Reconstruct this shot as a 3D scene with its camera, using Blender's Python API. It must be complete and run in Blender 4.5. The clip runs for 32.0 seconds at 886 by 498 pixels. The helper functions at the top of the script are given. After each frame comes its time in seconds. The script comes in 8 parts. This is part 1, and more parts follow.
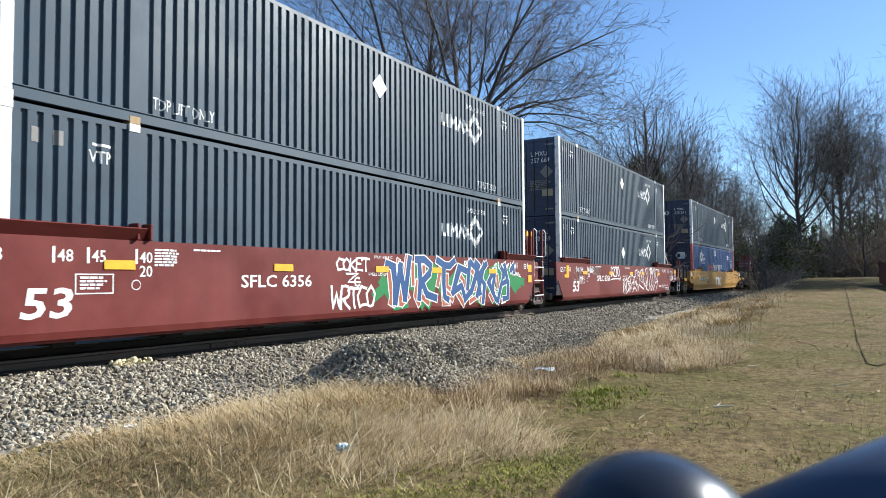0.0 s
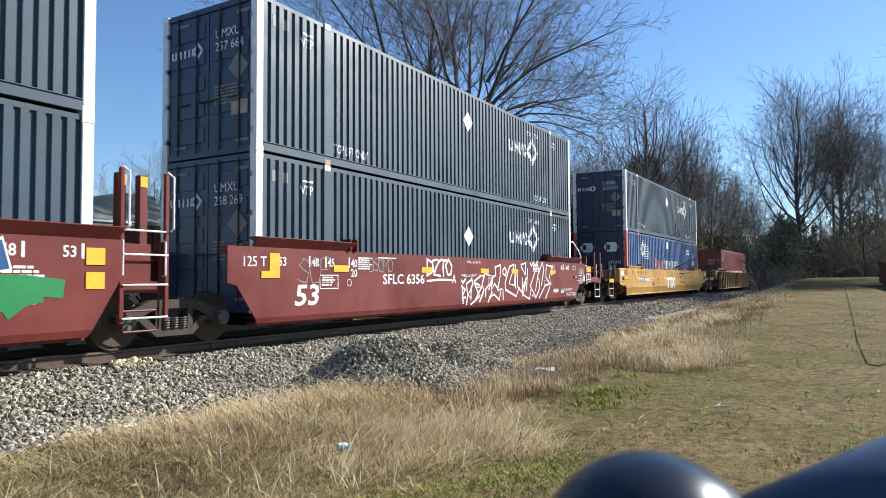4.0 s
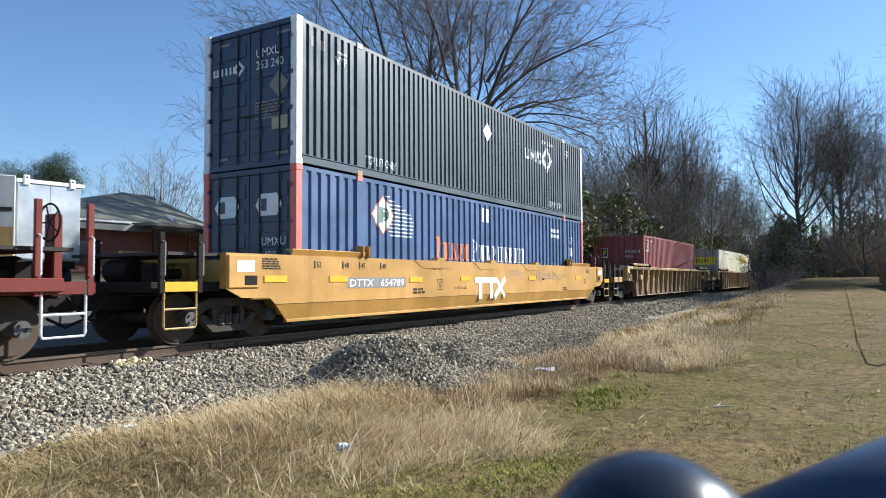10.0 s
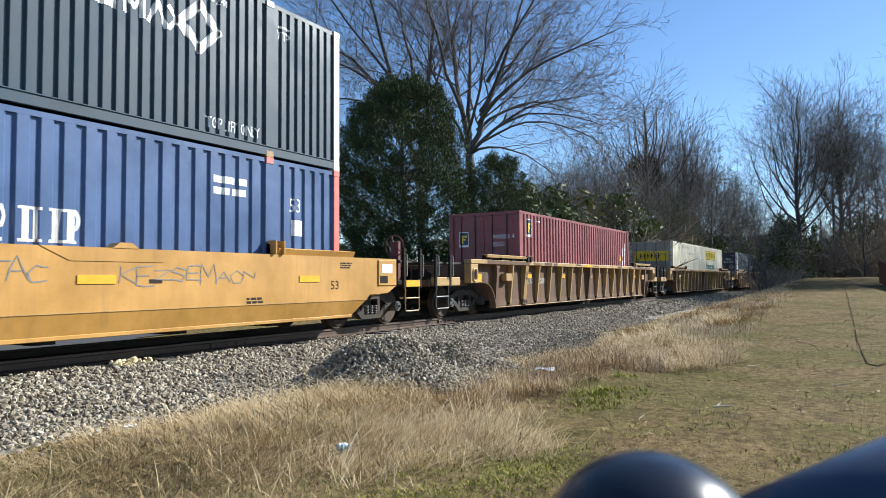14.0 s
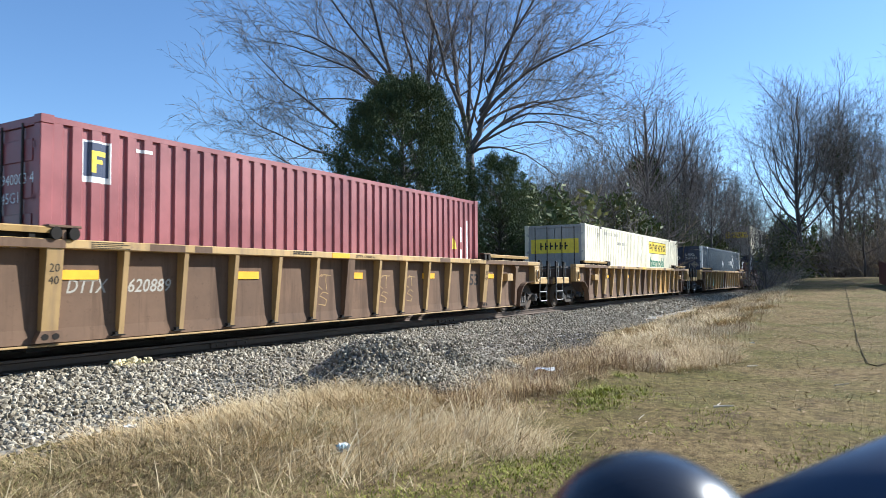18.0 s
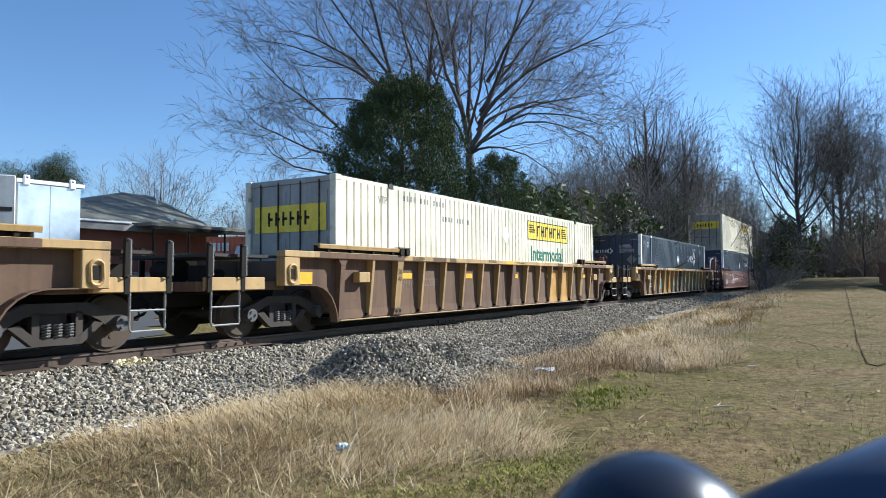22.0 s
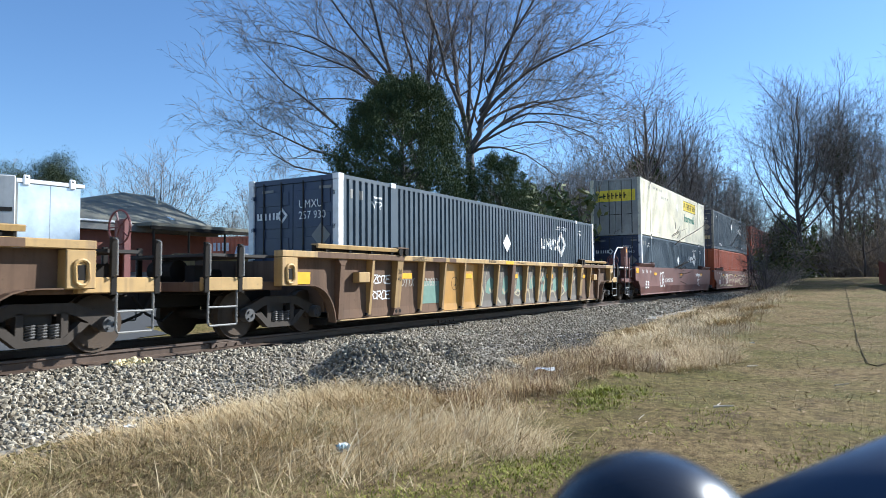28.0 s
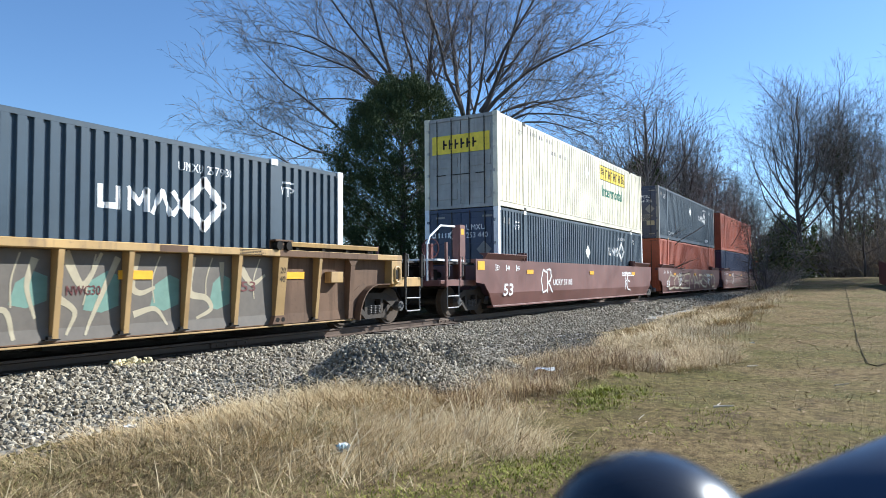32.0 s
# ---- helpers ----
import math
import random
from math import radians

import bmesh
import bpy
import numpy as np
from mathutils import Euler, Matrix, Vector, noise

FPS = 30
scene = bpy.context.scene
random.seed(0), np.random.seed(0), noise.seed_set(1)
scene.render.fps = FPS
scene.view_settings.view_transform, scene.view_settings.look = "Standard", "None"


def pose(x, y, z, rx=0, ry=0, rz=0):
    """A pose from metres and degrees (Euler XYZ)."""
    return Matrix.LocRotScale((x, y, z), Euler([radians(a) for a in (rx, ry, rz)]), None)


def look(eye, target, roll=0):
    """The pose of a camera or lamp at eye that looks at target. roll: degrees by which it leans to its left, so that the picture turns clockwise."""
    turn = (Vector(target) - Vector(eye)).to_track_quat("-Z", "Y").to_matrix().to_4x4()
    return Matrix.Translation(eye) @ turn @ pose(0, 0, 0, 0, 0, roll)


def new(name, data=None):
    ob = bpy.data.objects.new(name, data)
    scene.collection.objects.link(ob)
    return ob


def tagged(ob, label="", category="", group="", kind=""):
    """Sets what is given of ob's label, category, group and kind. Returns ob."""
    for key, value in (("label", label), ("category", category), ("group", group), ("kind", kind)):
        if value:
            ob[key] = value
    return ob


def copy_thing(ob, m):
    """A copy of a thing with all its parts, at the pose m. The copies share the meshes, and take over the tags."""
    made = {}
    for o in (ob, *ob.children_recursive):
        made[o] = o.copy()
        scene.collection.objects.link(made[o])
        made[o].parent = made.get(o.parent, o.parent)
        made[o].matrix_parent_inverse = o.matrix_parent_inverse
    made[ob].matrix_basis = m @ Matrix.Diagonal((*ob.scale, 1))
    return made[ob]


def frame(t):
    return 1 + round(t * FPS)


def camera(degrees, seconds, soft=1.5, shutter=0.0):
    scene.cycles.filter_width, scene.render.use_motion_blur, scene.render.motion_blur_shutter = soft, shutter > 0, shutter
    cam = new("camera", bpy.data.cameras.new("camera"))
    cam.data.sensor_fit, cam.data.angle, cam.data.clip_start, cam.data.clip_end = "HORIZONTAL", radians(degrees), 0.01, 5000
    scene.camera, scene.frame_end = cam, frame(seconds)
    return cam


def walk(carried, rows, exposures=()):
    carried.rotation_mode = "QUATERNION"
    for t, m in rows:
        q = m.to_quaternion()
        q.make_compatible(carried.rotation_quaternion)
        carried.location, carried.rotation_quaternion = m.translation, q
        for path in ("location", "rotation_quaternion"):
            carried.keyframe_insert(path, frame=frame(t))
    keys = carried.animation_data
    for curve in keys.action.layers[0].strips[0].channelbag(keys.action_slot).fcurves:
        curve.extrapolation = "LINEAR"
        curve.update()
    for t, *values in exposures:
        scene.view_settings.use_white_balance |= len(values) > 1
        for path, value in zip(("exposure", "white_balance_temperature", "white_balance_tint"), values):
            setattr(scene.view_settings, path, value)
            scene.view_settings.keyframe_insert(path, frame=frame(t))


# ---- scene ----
# Plan: x runs along the track (away from the viewer), y across it, z up; rail head at z = 0.
SECONDS = 32.0
cam = camera(65.57, SECONDS, soft=0.8, shutter=0.15)
EYE = Vector((0.0, 0.0, 1.023))
YAW, PITCH, ROLL = radians(59.604), radians(2.573), -0.372
AIM = EYE + 20 * Vector((math.sin(YAW) * math.cos(PITCH), math.cos(YAW) * math.cos(PITCH), math.sin(PITCH)))
EXPOSURES = [(0.0, 1.10, 5600, 8), (9.0, 1.16, 5600, 8), (13.0, 1.00, 5600, 8), (17.0, 1.32, 5450, 8), (19.0, 1.22, 5400, 8), (21.3, 1.20, 5350, 8), (23.0, 0.76, 5300, 8), (24.2, 0.66, 5400, 8), (25.5, 0.72, 5400, 8), (28.0, 1.20, 5320, 8), (SECONDS, 1.16, 5350, 8)]
walk(cam, [(0.0, look(EYE, AIM, ROLL)), (SECONDS, look(EYE, AIM, ROLL))], EXPOSURES)
cam.data.dof.use_dof = True
cam.data.dof.focus_distance = 14.0
cam.data.dof.aperture_fstop = 6.0

# ---- light ----
SUN_AZ, SUN_EL = radians(57), radians(31)      # azimuth from -y towards +x
sun_dir = Vector((math.sin(SUN_AZ) * math.cos(SUN_EL), -math.cos(SUN_AZ) * math.cos(SUN_EL), math.sin(SUN_EL)))
world = bpy.data.worlds.new("sky_world")
scene.world = world
world.use_nodes = True
wn = world.node_tree.nodes
sky = wn.new("ShaderNodeTexSky")
sky.sky_type = "NISHITA"
sky.sun_disc = False
sky.sun_elevation = SUN_EL
sky.sun_rotation = math.atan2(sun_dir.x, sun_dir.y)
sky.air_density, sky.dust_density, sky.ozone_density = 1.0, 0.1, 3.0
wn["Background"].inputs[1].default_value = 0.066
world.node_tree.links.new(sky.outputs[0], wn["Background"].inputs[0])
sun_lamp = bpy.data.lights.new("sun", "SUN")
sun_lamp.energy, sun_lamp.angle, sun_lamp.color = 4.7, radians(0.6), (1.0, 0.91, 0.77)
sun_ob = new("sun", sun_lamp)
sun_ob.matrix_world = look(sun_dir * 50, (0, 0, 0))

# ---- the track's line ----
BEND, SIDE, MID = -0.00038, 8.994, 1.295


def on_track(s, w=MID, z=0.0):
    """The pose on the track s metres along it, w metres beyond the line of the container sides."""
    th = BEND * s
    x, y = s * (1 - th * th / 6), SIDE + BEND * s * s / 2
    return pose(x - math.sin(th) * w, y + math.cos(th) * w, z, 0, 0, math.degrees(th))


def run(t):
    """How far the train has moved by t seconds."""
    u = t - 16
    return -3.75381 * t - 0.00572460 * u * u - 0.000143594 * u ** 3


MOVERS = []      # (object, place on the train, local height)
ROLLERS = []     # (wheelset, its pose on the bogie)

# ---- materials ----
def nodes_of(name):
    m = bpy.data.materials.new(name)
    m.use_nodes = True
    t = m.node_tree
    return m, t, t.nodes["Principled BSDF"]


def link(t, a, b):
    t.links.new(a, b)


def noise_node(t, scale, detail=4, rough=0.6, stretch=(1, 1, 1), space="Object"):
    co = t.nodes.new("ShaderNodeTexCoord")
    mp = t.nodes.new("ShaderNodeMapping")
    mp.inputs["Scale"].default_value = stretch
    n = t.nodes.new("ShaderNodeTexNoise")
    n.inputs["Scale"].default_value, n.inputs["Detail"].default_value, n.inputs["Roughness"].default_value = scale, detail, rough
    link(t, co.outputs[space], mp.inputs[0])
    link(t, mp.outputs[0], n.inputs["Vector"])
    return n.outputs["Fac"]


def ramp(t, fac, *stops):
    r = t.nodes.new("ShaderNodeValToRGB")
    while len(r.color_ramp.elements) < len(stops):
        r.color_ramp.elements.new(0.5)
    for e, (p, c) in zip(r.color_ramp.elements, stops):
        e.position, e.color = p, (*c, 1) if len(c) == 3 else c
    link(t, fac, r.inputs[0])
    return r.outputs[0]


def mix(t, fac, a, b, mode="MIX"):
    n = t.nodes.new("ShaderNodeMix")
    n.data_type, n.blend_type = "RGBA", mode
    for v, i in ((fac, 0), (a, 6), (b, 7)):
        if isinstance(v, (int, float)):
            n.inputs[i].default_value = v
        elif isinstance(v, tuple):
            n.inputs[i].default_value = (*v, 1)
        else:
            link(t, v, n.inputs[i])
    return n.outputs[2]


def bump(t, b, h, strength=0.3, dist=0.02):
    n = t.nodes.new("ShaderNodeBump")
    n.inputs["Strength"].default_value, n.inputs["Distance"].default_value = strength, dist
    link(t, h, n.inputs["Height"])
    link(t, n.outputs[0], b.inputs["Normal"])


def paint(name, col, rough=0.45, wear=0.35, dirt=(0.10, 0.075, 0.05), streak=True, metal=0.0, gloss=0.5):
    """Painted or bare metal with blotches, run-down streaks of dirt and a faint unevenness."""
    m, t, b = nodes_of(name)
    big = noise_node(t, 0.9, 5, 0.65)
    fine = noise_node(t, 14, 3, 0.6)
    lo = tuple(c * 0.78 for c in col)
    hi = tuple(min(1, c * 1.16 + 0.006) for c in col)
    base = mix(t, ramp(t, big, (0.35, (0, 0, 0)), (0.68, (1, 1, 1))), lo, hi)
    if streak:
        st = noise_node(t, 3.0, 4, 0.7, (1.6, 1.6, 0.12))
        base = mix(t, ramp(t, st, (0.5, (0, 0, 0)), (0.78, (wear, wear, wear))), base, dirt)
    base = mix(t, ramp(t, fine, (0.62, (0, 0, 0)), (0.75, (wear * 0.5,) * 3)), base, dirt)
    link(t, base, b.inputs["Base Color"])
    link(t, ramp(t, big, (0.3, (rough * 0.8,) * 3), (0.7, (min(1, rough * 1.25),) * 3)), b.inputs["Roughness"])
    b.inputs["Metallic"].default_value = metal
    b.inputs["Specular IOR Level"].default_value = gloss
    bump(t, b, noise_node(t, 5, 3), 0.12, 0.01)
    return m


def plain(name, col, rough=0.6, metal=0.0, grain=6.0, gloss=0.5):
    m, t, b = nodes_of(name)
    n = noise_node(t, grain, 4)
    base = mix(t, n, tuple(c * 0.7 for c in col), tuple(min(1, c * 1.25) for c in col))
    link(t, base, b.inputs["Base Color"])
    b.inputs["Roughness"].default_value, b.inputs["Metallic"].default_value = rough, metal
    b.inputs["Specular IOR Level"].default_value = gloss
    return m


def islands(name, stops, rough=0.8, grain=30.0, gloss=0.15):
    """A material that takes a tone of its own for each separate piece of a mesh."""
    m, t, b = nodes_of(name)
    g = t.nodes.new("ShaderNodeNewGeometry")
    c = ramp(t, g.outputs["Random Per Island"], *stops)
    n = noise_node(t, grain, 3)
    link(t, mix(t, 0.35, c, ramp(t, n, (0.3, (0.25, 0.25, 0.25)), (0.7, (1, 1, 1))), "MULTIPLY"), b.inputs["Base Color"])
    b.inputs["Roughness"].default_value = rough
    b.inputs["Specular IOR Level"].default_value = gloss
    return m


M_TEAL = paint("dark_teal_paint", (0.029, 0.053, 0.077), 0.55, 0.15, (0.10, 0.10, 0.09), gloss=0.4)
M_NAVY = paint("navy_paint", (0.022, 0.032, 0.075), 0.40, 0.12, (0.08, 0.08, 0.08))
M_BLUE = paint("blue_paint", (0.050, 0.098, 0.225), 0.42, 0.18, (0.12, 0.13, 0.16))
M_WHITE = paint("white_paint", (0.74, 0.68, 0.51), 0.42, 0.12, (0.35, 0.30, 0.24))
M_POST = plain("white_post_paint", (0.80, 0.79, 0.76), 0.45)
M_CORAL = plain("coral_paint", (0.72, 0.16, 0.12), 0.5)
M_MAROON = paint("maroon_paint", (0.25, 0.058, 0.058), 0.45, 0.2, (0.10, 0.06, 0.05))
M_ORANGE = paint("orange_paint", (0.36, 0.075, 0.026), 0.5, 0.4, (0.12, 0.06, 0.04))
M_YARDORANGE = paint("faded_orange_paint", (0.60, 0.17, 0.075), 0.5, 0.25, (0.12, 0.06, 0.04))
M_DOORG = paint("grey_door_paint", (0.34, 0.33, 0.30), 0.5, 0.35)
M_RED = paint("oxide_red_paint", (0.150, 0.027, 0.020), 0.50, 0.30, (0.06, 0.030, 0.025), gloss=0.22)
M_REDDARK = paint("dark_oxide_paint", (0.13, 0.032, 0.026), 0.5, 0.3, (0.05, 0.03, 0.03))
M_YELLOW = paint("yellow_paint", (0.50, 0.265, 0.055), 0.42, 0.35, (0.16, 0.10, 0.05))
M_OCHRE = paint("weathered_ochre_paint", (0.43, 0.27, 0.090), 0.55, 0.9, (0.15, 0.095, 0.055))
M_RIB = paint("worn_rib_paint", (0.35, 0.22, 0.078), 0.55, 0.6, (0.12, 0.08, 0.055))
M_BROWN = paint("rusty_brown_paint", (0.148, 0.091, 0.056), 0.85, 0.8, (0.055, 0.032, 0.020), gloss=0.2)
M_UCRY = paint("brown_paint", (0.15, 0.060, 0.045), 0.5, 0.4, (0.08, 0.05, 0.04))
M_BLACK = plain("black_steel", (0.020, 0.017, 0.014), 0.75, gloss=0.12)
M_STEEL = paint("grimy_steel", (0.030, 0.025, 0.020), 0.8, 0.5, (0.03, 0.022, 0.015), metal=0.0)
M_WHEEL = paint("wheel_steel", (0.085, 0.060, 0.040), 0.75, 0.5, (0.04, 0.028, 0.020), gloss=0.25)
M_BOGIE = paint("bogie_grime", (0.060, 0.048, 0.037), 0.8, 0.7, (0.035, 0.026, 0.019), gloss=0.25)
M_REFL = plain("yellow_reflector", (0.85, 0.42, 0.02), 0.35)
M_MARK = plain("white_lettering", (0.80, 0.79, 0.76), 0.55)
M_DARKMARK = plain("dark_lettering", (0.04, 0.035, 0.03), 0.8, gloss=0.12)
M_GHOST = plain("ghost_lettering", (0.165, 0.115, 0.08), 0.7)
M_FADED = plain("faded_lettering", (0.36, 0.33, 0.27), 0.6)
M_GREYMARK = plain("grey_marking", (0.22, 0.21, 0.19), 0.6)
M_GREENMARK = plain("green_lettering", (0.02, 0.16, 0.09), 0.5)
M_YMARK = plain("yellow_marking", (0.85, 0.62, 0.03), 0.5)
M_OMARK = plain("orange_lettering", (0.75, 0.22, 0.07), 0.5)
M_SBLUE = plain("spray_blue", (0.012, 0.062, 0.19), 0.5)
M_SGREEN = plain("spray_green", (0.014, 0.19, 0.04), 0.5)
M_SORANGE = plain("spray_orange", (0.36, 0.095, 0.032), 0.5)
M_STEAL = plain("spray_pale_teal", (0.15, 0.25, 0.19), 0.6)
M_SPALE = plain("spray_pale", (0.40, 0.34, 0.22), 0.6)
M_SGREY = plain("spray_grey", (0.125, 0.104, 0.080), 0.6)
M_RAIL = paint("rusty_rail", (0.105, 0.070, 0.048), 0.55, 0.4, (0.05, 0.03, 0.02), metal=0.4)
M_SPRING = plain("spring_steel", (0.11, 0.105, 0.10), 0.5, 0.5)
M_GRAB = plain("worn_grey_hand_iron", (0.21, 0.20, 0.18), 0.6)
M_TIE = paint("creosoted_wood", (0.075, 0.058, 0.045), 0.85, 0.4)


def soil_material():
    """Short winter turf: brown thatch with green patches and bare soil, and gravel dust by the track."""
    m, t, b = nodes_of("turf")
    a = noise_node(t, 0.35, 6, 0.65)
    f = noise_node(t, 9, 5, 0.7)
    g = noise_node(t, 60, 3, 0.7)
    thatch = mix(t, ramp(t, f, (0.32, (0, 0, 0)), (0.68, (1, 1, 1))), (0.100, 0.069, 0.032), (0.365, 0.262, 0.126))
    green = mix(t, ramp(t, f, (0.32, (0, 0, 0)), (0.68, (1, 1, 1))), (0.062, 0.059, 0.018), (0.20, 0.188, 0.050))
    c = mix(t, ramp(t, a, (0.44, (0, 0, 0)), (0.62, (0.75, 0.75, 0.75))), thatch, green)
    c = mix(t, ramp(t, noise_node(t, 1.7, 5, 0.7), (0.56, (0, 0, 0)), (0.72, (0.6, 0.6, 0.6))), c, (0.12, 0.085, 0.055))
    c = mix(t, 0.75, c, ramp(t, g, (0.35, (0.2, 0.2, 0.2)), (0.65, (1, 1, 1))), "MULTIPLY")
    link(t, c, b.inputs["Base Color"])
    b.inputs["Specular IOR Level"].default_value = 0.05
    b.inputs["Roughness"].default_value = 0.95
    bump(t, b, g, 0.6, 0.03)
    return m


def gravel_material():
    m, t, b = nodes_of("ballast_bed")
    v = t.nodes.new("ShaderNodeTexVoronoi")
    v.inputs["Scale"].default_value = 22
    co = t.nodes.new("ShaderNodeTexCoord")
    link(t, co.outputs["Object"], v.inputs["Vector"])
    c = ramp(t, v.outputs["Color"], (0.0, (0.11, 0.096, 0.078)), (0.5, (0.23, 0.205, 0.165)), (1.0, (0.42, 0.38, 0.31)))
    # shade of the gaps put into the colour: each stone darkens towards its edge
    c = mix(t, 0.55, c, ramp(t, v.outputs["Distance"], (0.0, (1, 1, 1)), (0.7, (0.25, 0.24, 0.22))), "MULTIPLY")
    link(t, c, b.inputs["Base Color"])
    b.inputs["Roughness"].default_value = 0.9
    bump(t, b, v.outputs["Distance"], -1.0, 0.05)
    return m


M_TURF = soil_material()
M_BED = gravel_material()
M_STONE = islands("ballast_stone", ((0.0, (0.15, 0.125, 0.088)), (0.35, (0.27, 0.229, 0.162)), (0.7, (0.39, 0.337, 0.248)), (1.0, (0.55, 0.488, 0.37))), 0.9)
M_FINES = islands("gravel_fines", ((0.0, (0.10, 0.088, 0.072)), (0.5, (0.19, 0.168, 0.135)), (1.0, (0.36, 0.325, 0.265))), 0.9)
M_DRY = islands("dry_grass", ((0.0, (0.28, 0.18, 0.078)), (0.4, (0.50, 0.355, 0.17)), (0.75, (0.68, 0.52, 0.28)), (1.0, (0.86, 0.71, 0.44))), 0.75)
M_WEED = islands("dead_weed", ((0.0, (0.17, 0.10, 0.060)), (0.6, (0.30, 0.19, 0.115)), (1.0, (0.46, 0.32, 0.20))), 0.85)
M_STRAW = islands("bleached_stalk", ((0.0, (0.45, 0.33, 0.16)), (0.6, (0.66, 0.53, 0.30)), (1.0, (0.82, 0.72, 0.50))), 0.65)
M_SHORT = islands("turf_blades", ((0.0, (0.22, 0.155, 0.075)), (0.4, (0.37, 0.27, 0.13)), (0.72, (0.54, 0.42, 0.22)), (0.86, (0.28, 0.245, 0.09)), (1.0, (0.25, 0.255, 0.075))), 0.85)
M_GREENG = islands("green_grass", ((0.0, (0.19, 0.195, 0.030)), (0.6, (0.33, 0.335, 0.050)), (1.0, (0.50, 0.48, 0.12))), 0.75)
M_BARK = paint("bark", (0.095, 0.082, 0.072), 0.9, 0.5, (0.06, 0.055, 0.05), streak=False)
M_TWIG = islands("twig_bark", ((0.0, (0.13, 0.11, 0.095)), (0.6, (0.22, 0.185, 0.16)), (1.0, (0.34, 0.295, 0.26))), 0.9)
M_GREYTWIG = islands("grey_twig_bark", ((0.0, (0.14, 0.122, 0.110)), (0.6, (0.215, 0.188, 0.170)), (1.0, (0.32, 0.283, 0.255))), 0.9)
M_BRUSH = islands("brush_twig", ((0.0, (0.20, 0.155, 0.105)), (0.6, (0.35, 0.285, 0.20)), (1.0, (0.50, 0.42, 0.31))), 0.9)
M_HEDGE = islands("broad_leaf", ((0.0, (0.07, 0.095, 0.032)), (0.6, (0.14, 0.165, 0.06)), (1.0, (0.27, 0.26, 0.12))), 0.7)
M_PINE = islands("pine_needles", ((0.0, (0.042, 0.058, 0.030)), (1.0, (0.095, 0.115, 0.058))), 0.8)
M_DEADLEAF = islands("dead_leaf", ((0.0, (0.22, 0.14, 0.075)), (0.6, (0.36, 0.25, 0.14)), (1.0, (0.52, 0.40, 0.25))), 0.8)
M_BRICK = plain("brick_red", (0.26, 0.095, 0.06), 0.85, grain=3)
M_ROOF = paint("olive_shingle", (0.20, 0.19, 0.145), 0.9, 0.25, (0.08, 0.08, 0.06), streak=False)
M_FASCIA = plain("white_fascia", (0.8, 0.8, 0.78), 0.5)
M_GLASS = plain("dark_glass", (0.02, 0.025, 0.03), 0.08)
M_ALU = paint("bare_aluminium", (0.70, 0.76, 0.80), 0.35, 0.05, (0.35, 0.33, 0.3), metal=0.6)
M_TRAILER = paint("grey_trailer_skin", (0.50, 0.49, 0.46), 0.5, 0.3)
M_ASPHALT = plain("asphalt", (0.05, 0.05, 0.05), 0.9, grain=40)
M_PAPER = plain("paper", (0.78, 0.79, 0.80), 0.7)
M_FOIL = plain("pale_blue_wrapper", (0.45, 0.66, 0.78), 0.35)
M_LIME = plain("pale_yellow_rubble", (0.72, 0.62, 0.36), 0.85)
M_WOODGREY = plain("bleached_wood", (0.55, 0.48, 0.37), 0.85)
M_RUBBER = plain("black_rubber", (0.015, 0.015, 0.017), 0.55)
M_CARGLOSS = plain("dark_gloss_coat", (0.014, 0.017, 0.026), 0.26)
M_BARBLUE = plain("dark_blue_metal", (0.035, 0.05, 0.085), 0.35)
M_CARPAINT = plain("silver_car_paint", (0.60, 0.61, 0.62), 0.3)
M_HOSE = plain("dusty_hose", (0.055, 0.045, 0.030), 0.95, gloss=0.02)
M_TGREEN = plain("tractor_green", (0.02, 0.075, 0.025), 0.4)

# ---- mesh helpers ----
def part(name, bm, material, parent=None, label="", smooth=False):
    me = bpy.data.meshes.new(name)
    bm.to_mesh(me)
    bm.free()
    me.materials.append(material)
    if smooth:
        me.shade_smooth()
    ob = new(name, me)
    ob.parent = parent
    if label:
        tagged(ob, label)
    return ob


def box(bm, x0, x1, y0, y1, z0, z1):
    v = [bm.verts.new((x, y, z)) for x in (x0, x1) for y in (y0, y1) for z in (z0, z1)]
    for f in ((0, 1, 3, 2), (4, 6, 7, 5), (0, 4, 5, 1), (2, 3, 7, 6), (0, 2, 6, 4), (1, 5, 7, 3)):
        bm.faces.new([v[i] for i in f])
    return v


def boxes(*rows, bevel=0.0):
    bm = bmesh.new()
    for r in rows:
        box(bm, *r)
    if bevel:
        bmesh.ops.bevel(bm, geom=bm.edges[:], offset=bevel, segments=1, affect="EDGES")
    bmesh.ops.recalc_face_normals(bm, faces=bm.faces[:])
    return bm


def prism(bm, outline, y0, y1, axis="y"):
    """A plate: the outline (x, z) drawn out along y; axis 'x' takes (y, z) along x; 'z' takes (x, y) up z."""
    put = {"y": lambda a, b, c: (a, c, b), "x": lambda a, b, c: (c, a, b), "z": lambda a, b, c: (a, b, c)}[axis]
    lo = [bm.verts.new(put(a, b, y0)) for a, b in outline]
    hi = [bm.verts.new(put(a, b, y1)) for a, b in outline]
    n = len(outline)
    faces = [bm.faces.new(lo), bm.faces.new(hi[::-1])]
    for i in range(n):
        faces.append(bm.faces.new((lo[i], hi[i], hi[(i + 1) % n], lo[(i + 1) % n])))
    return faces


def prisms(*rows, axis="y"):
    bm = bmesh.new()
    for outline, a, b in rows:
        prism(bm, outline, a, b, axis)
    bmesh.ops.recalc_face_normals(bm, faces=bm.faces[:])
    return bm


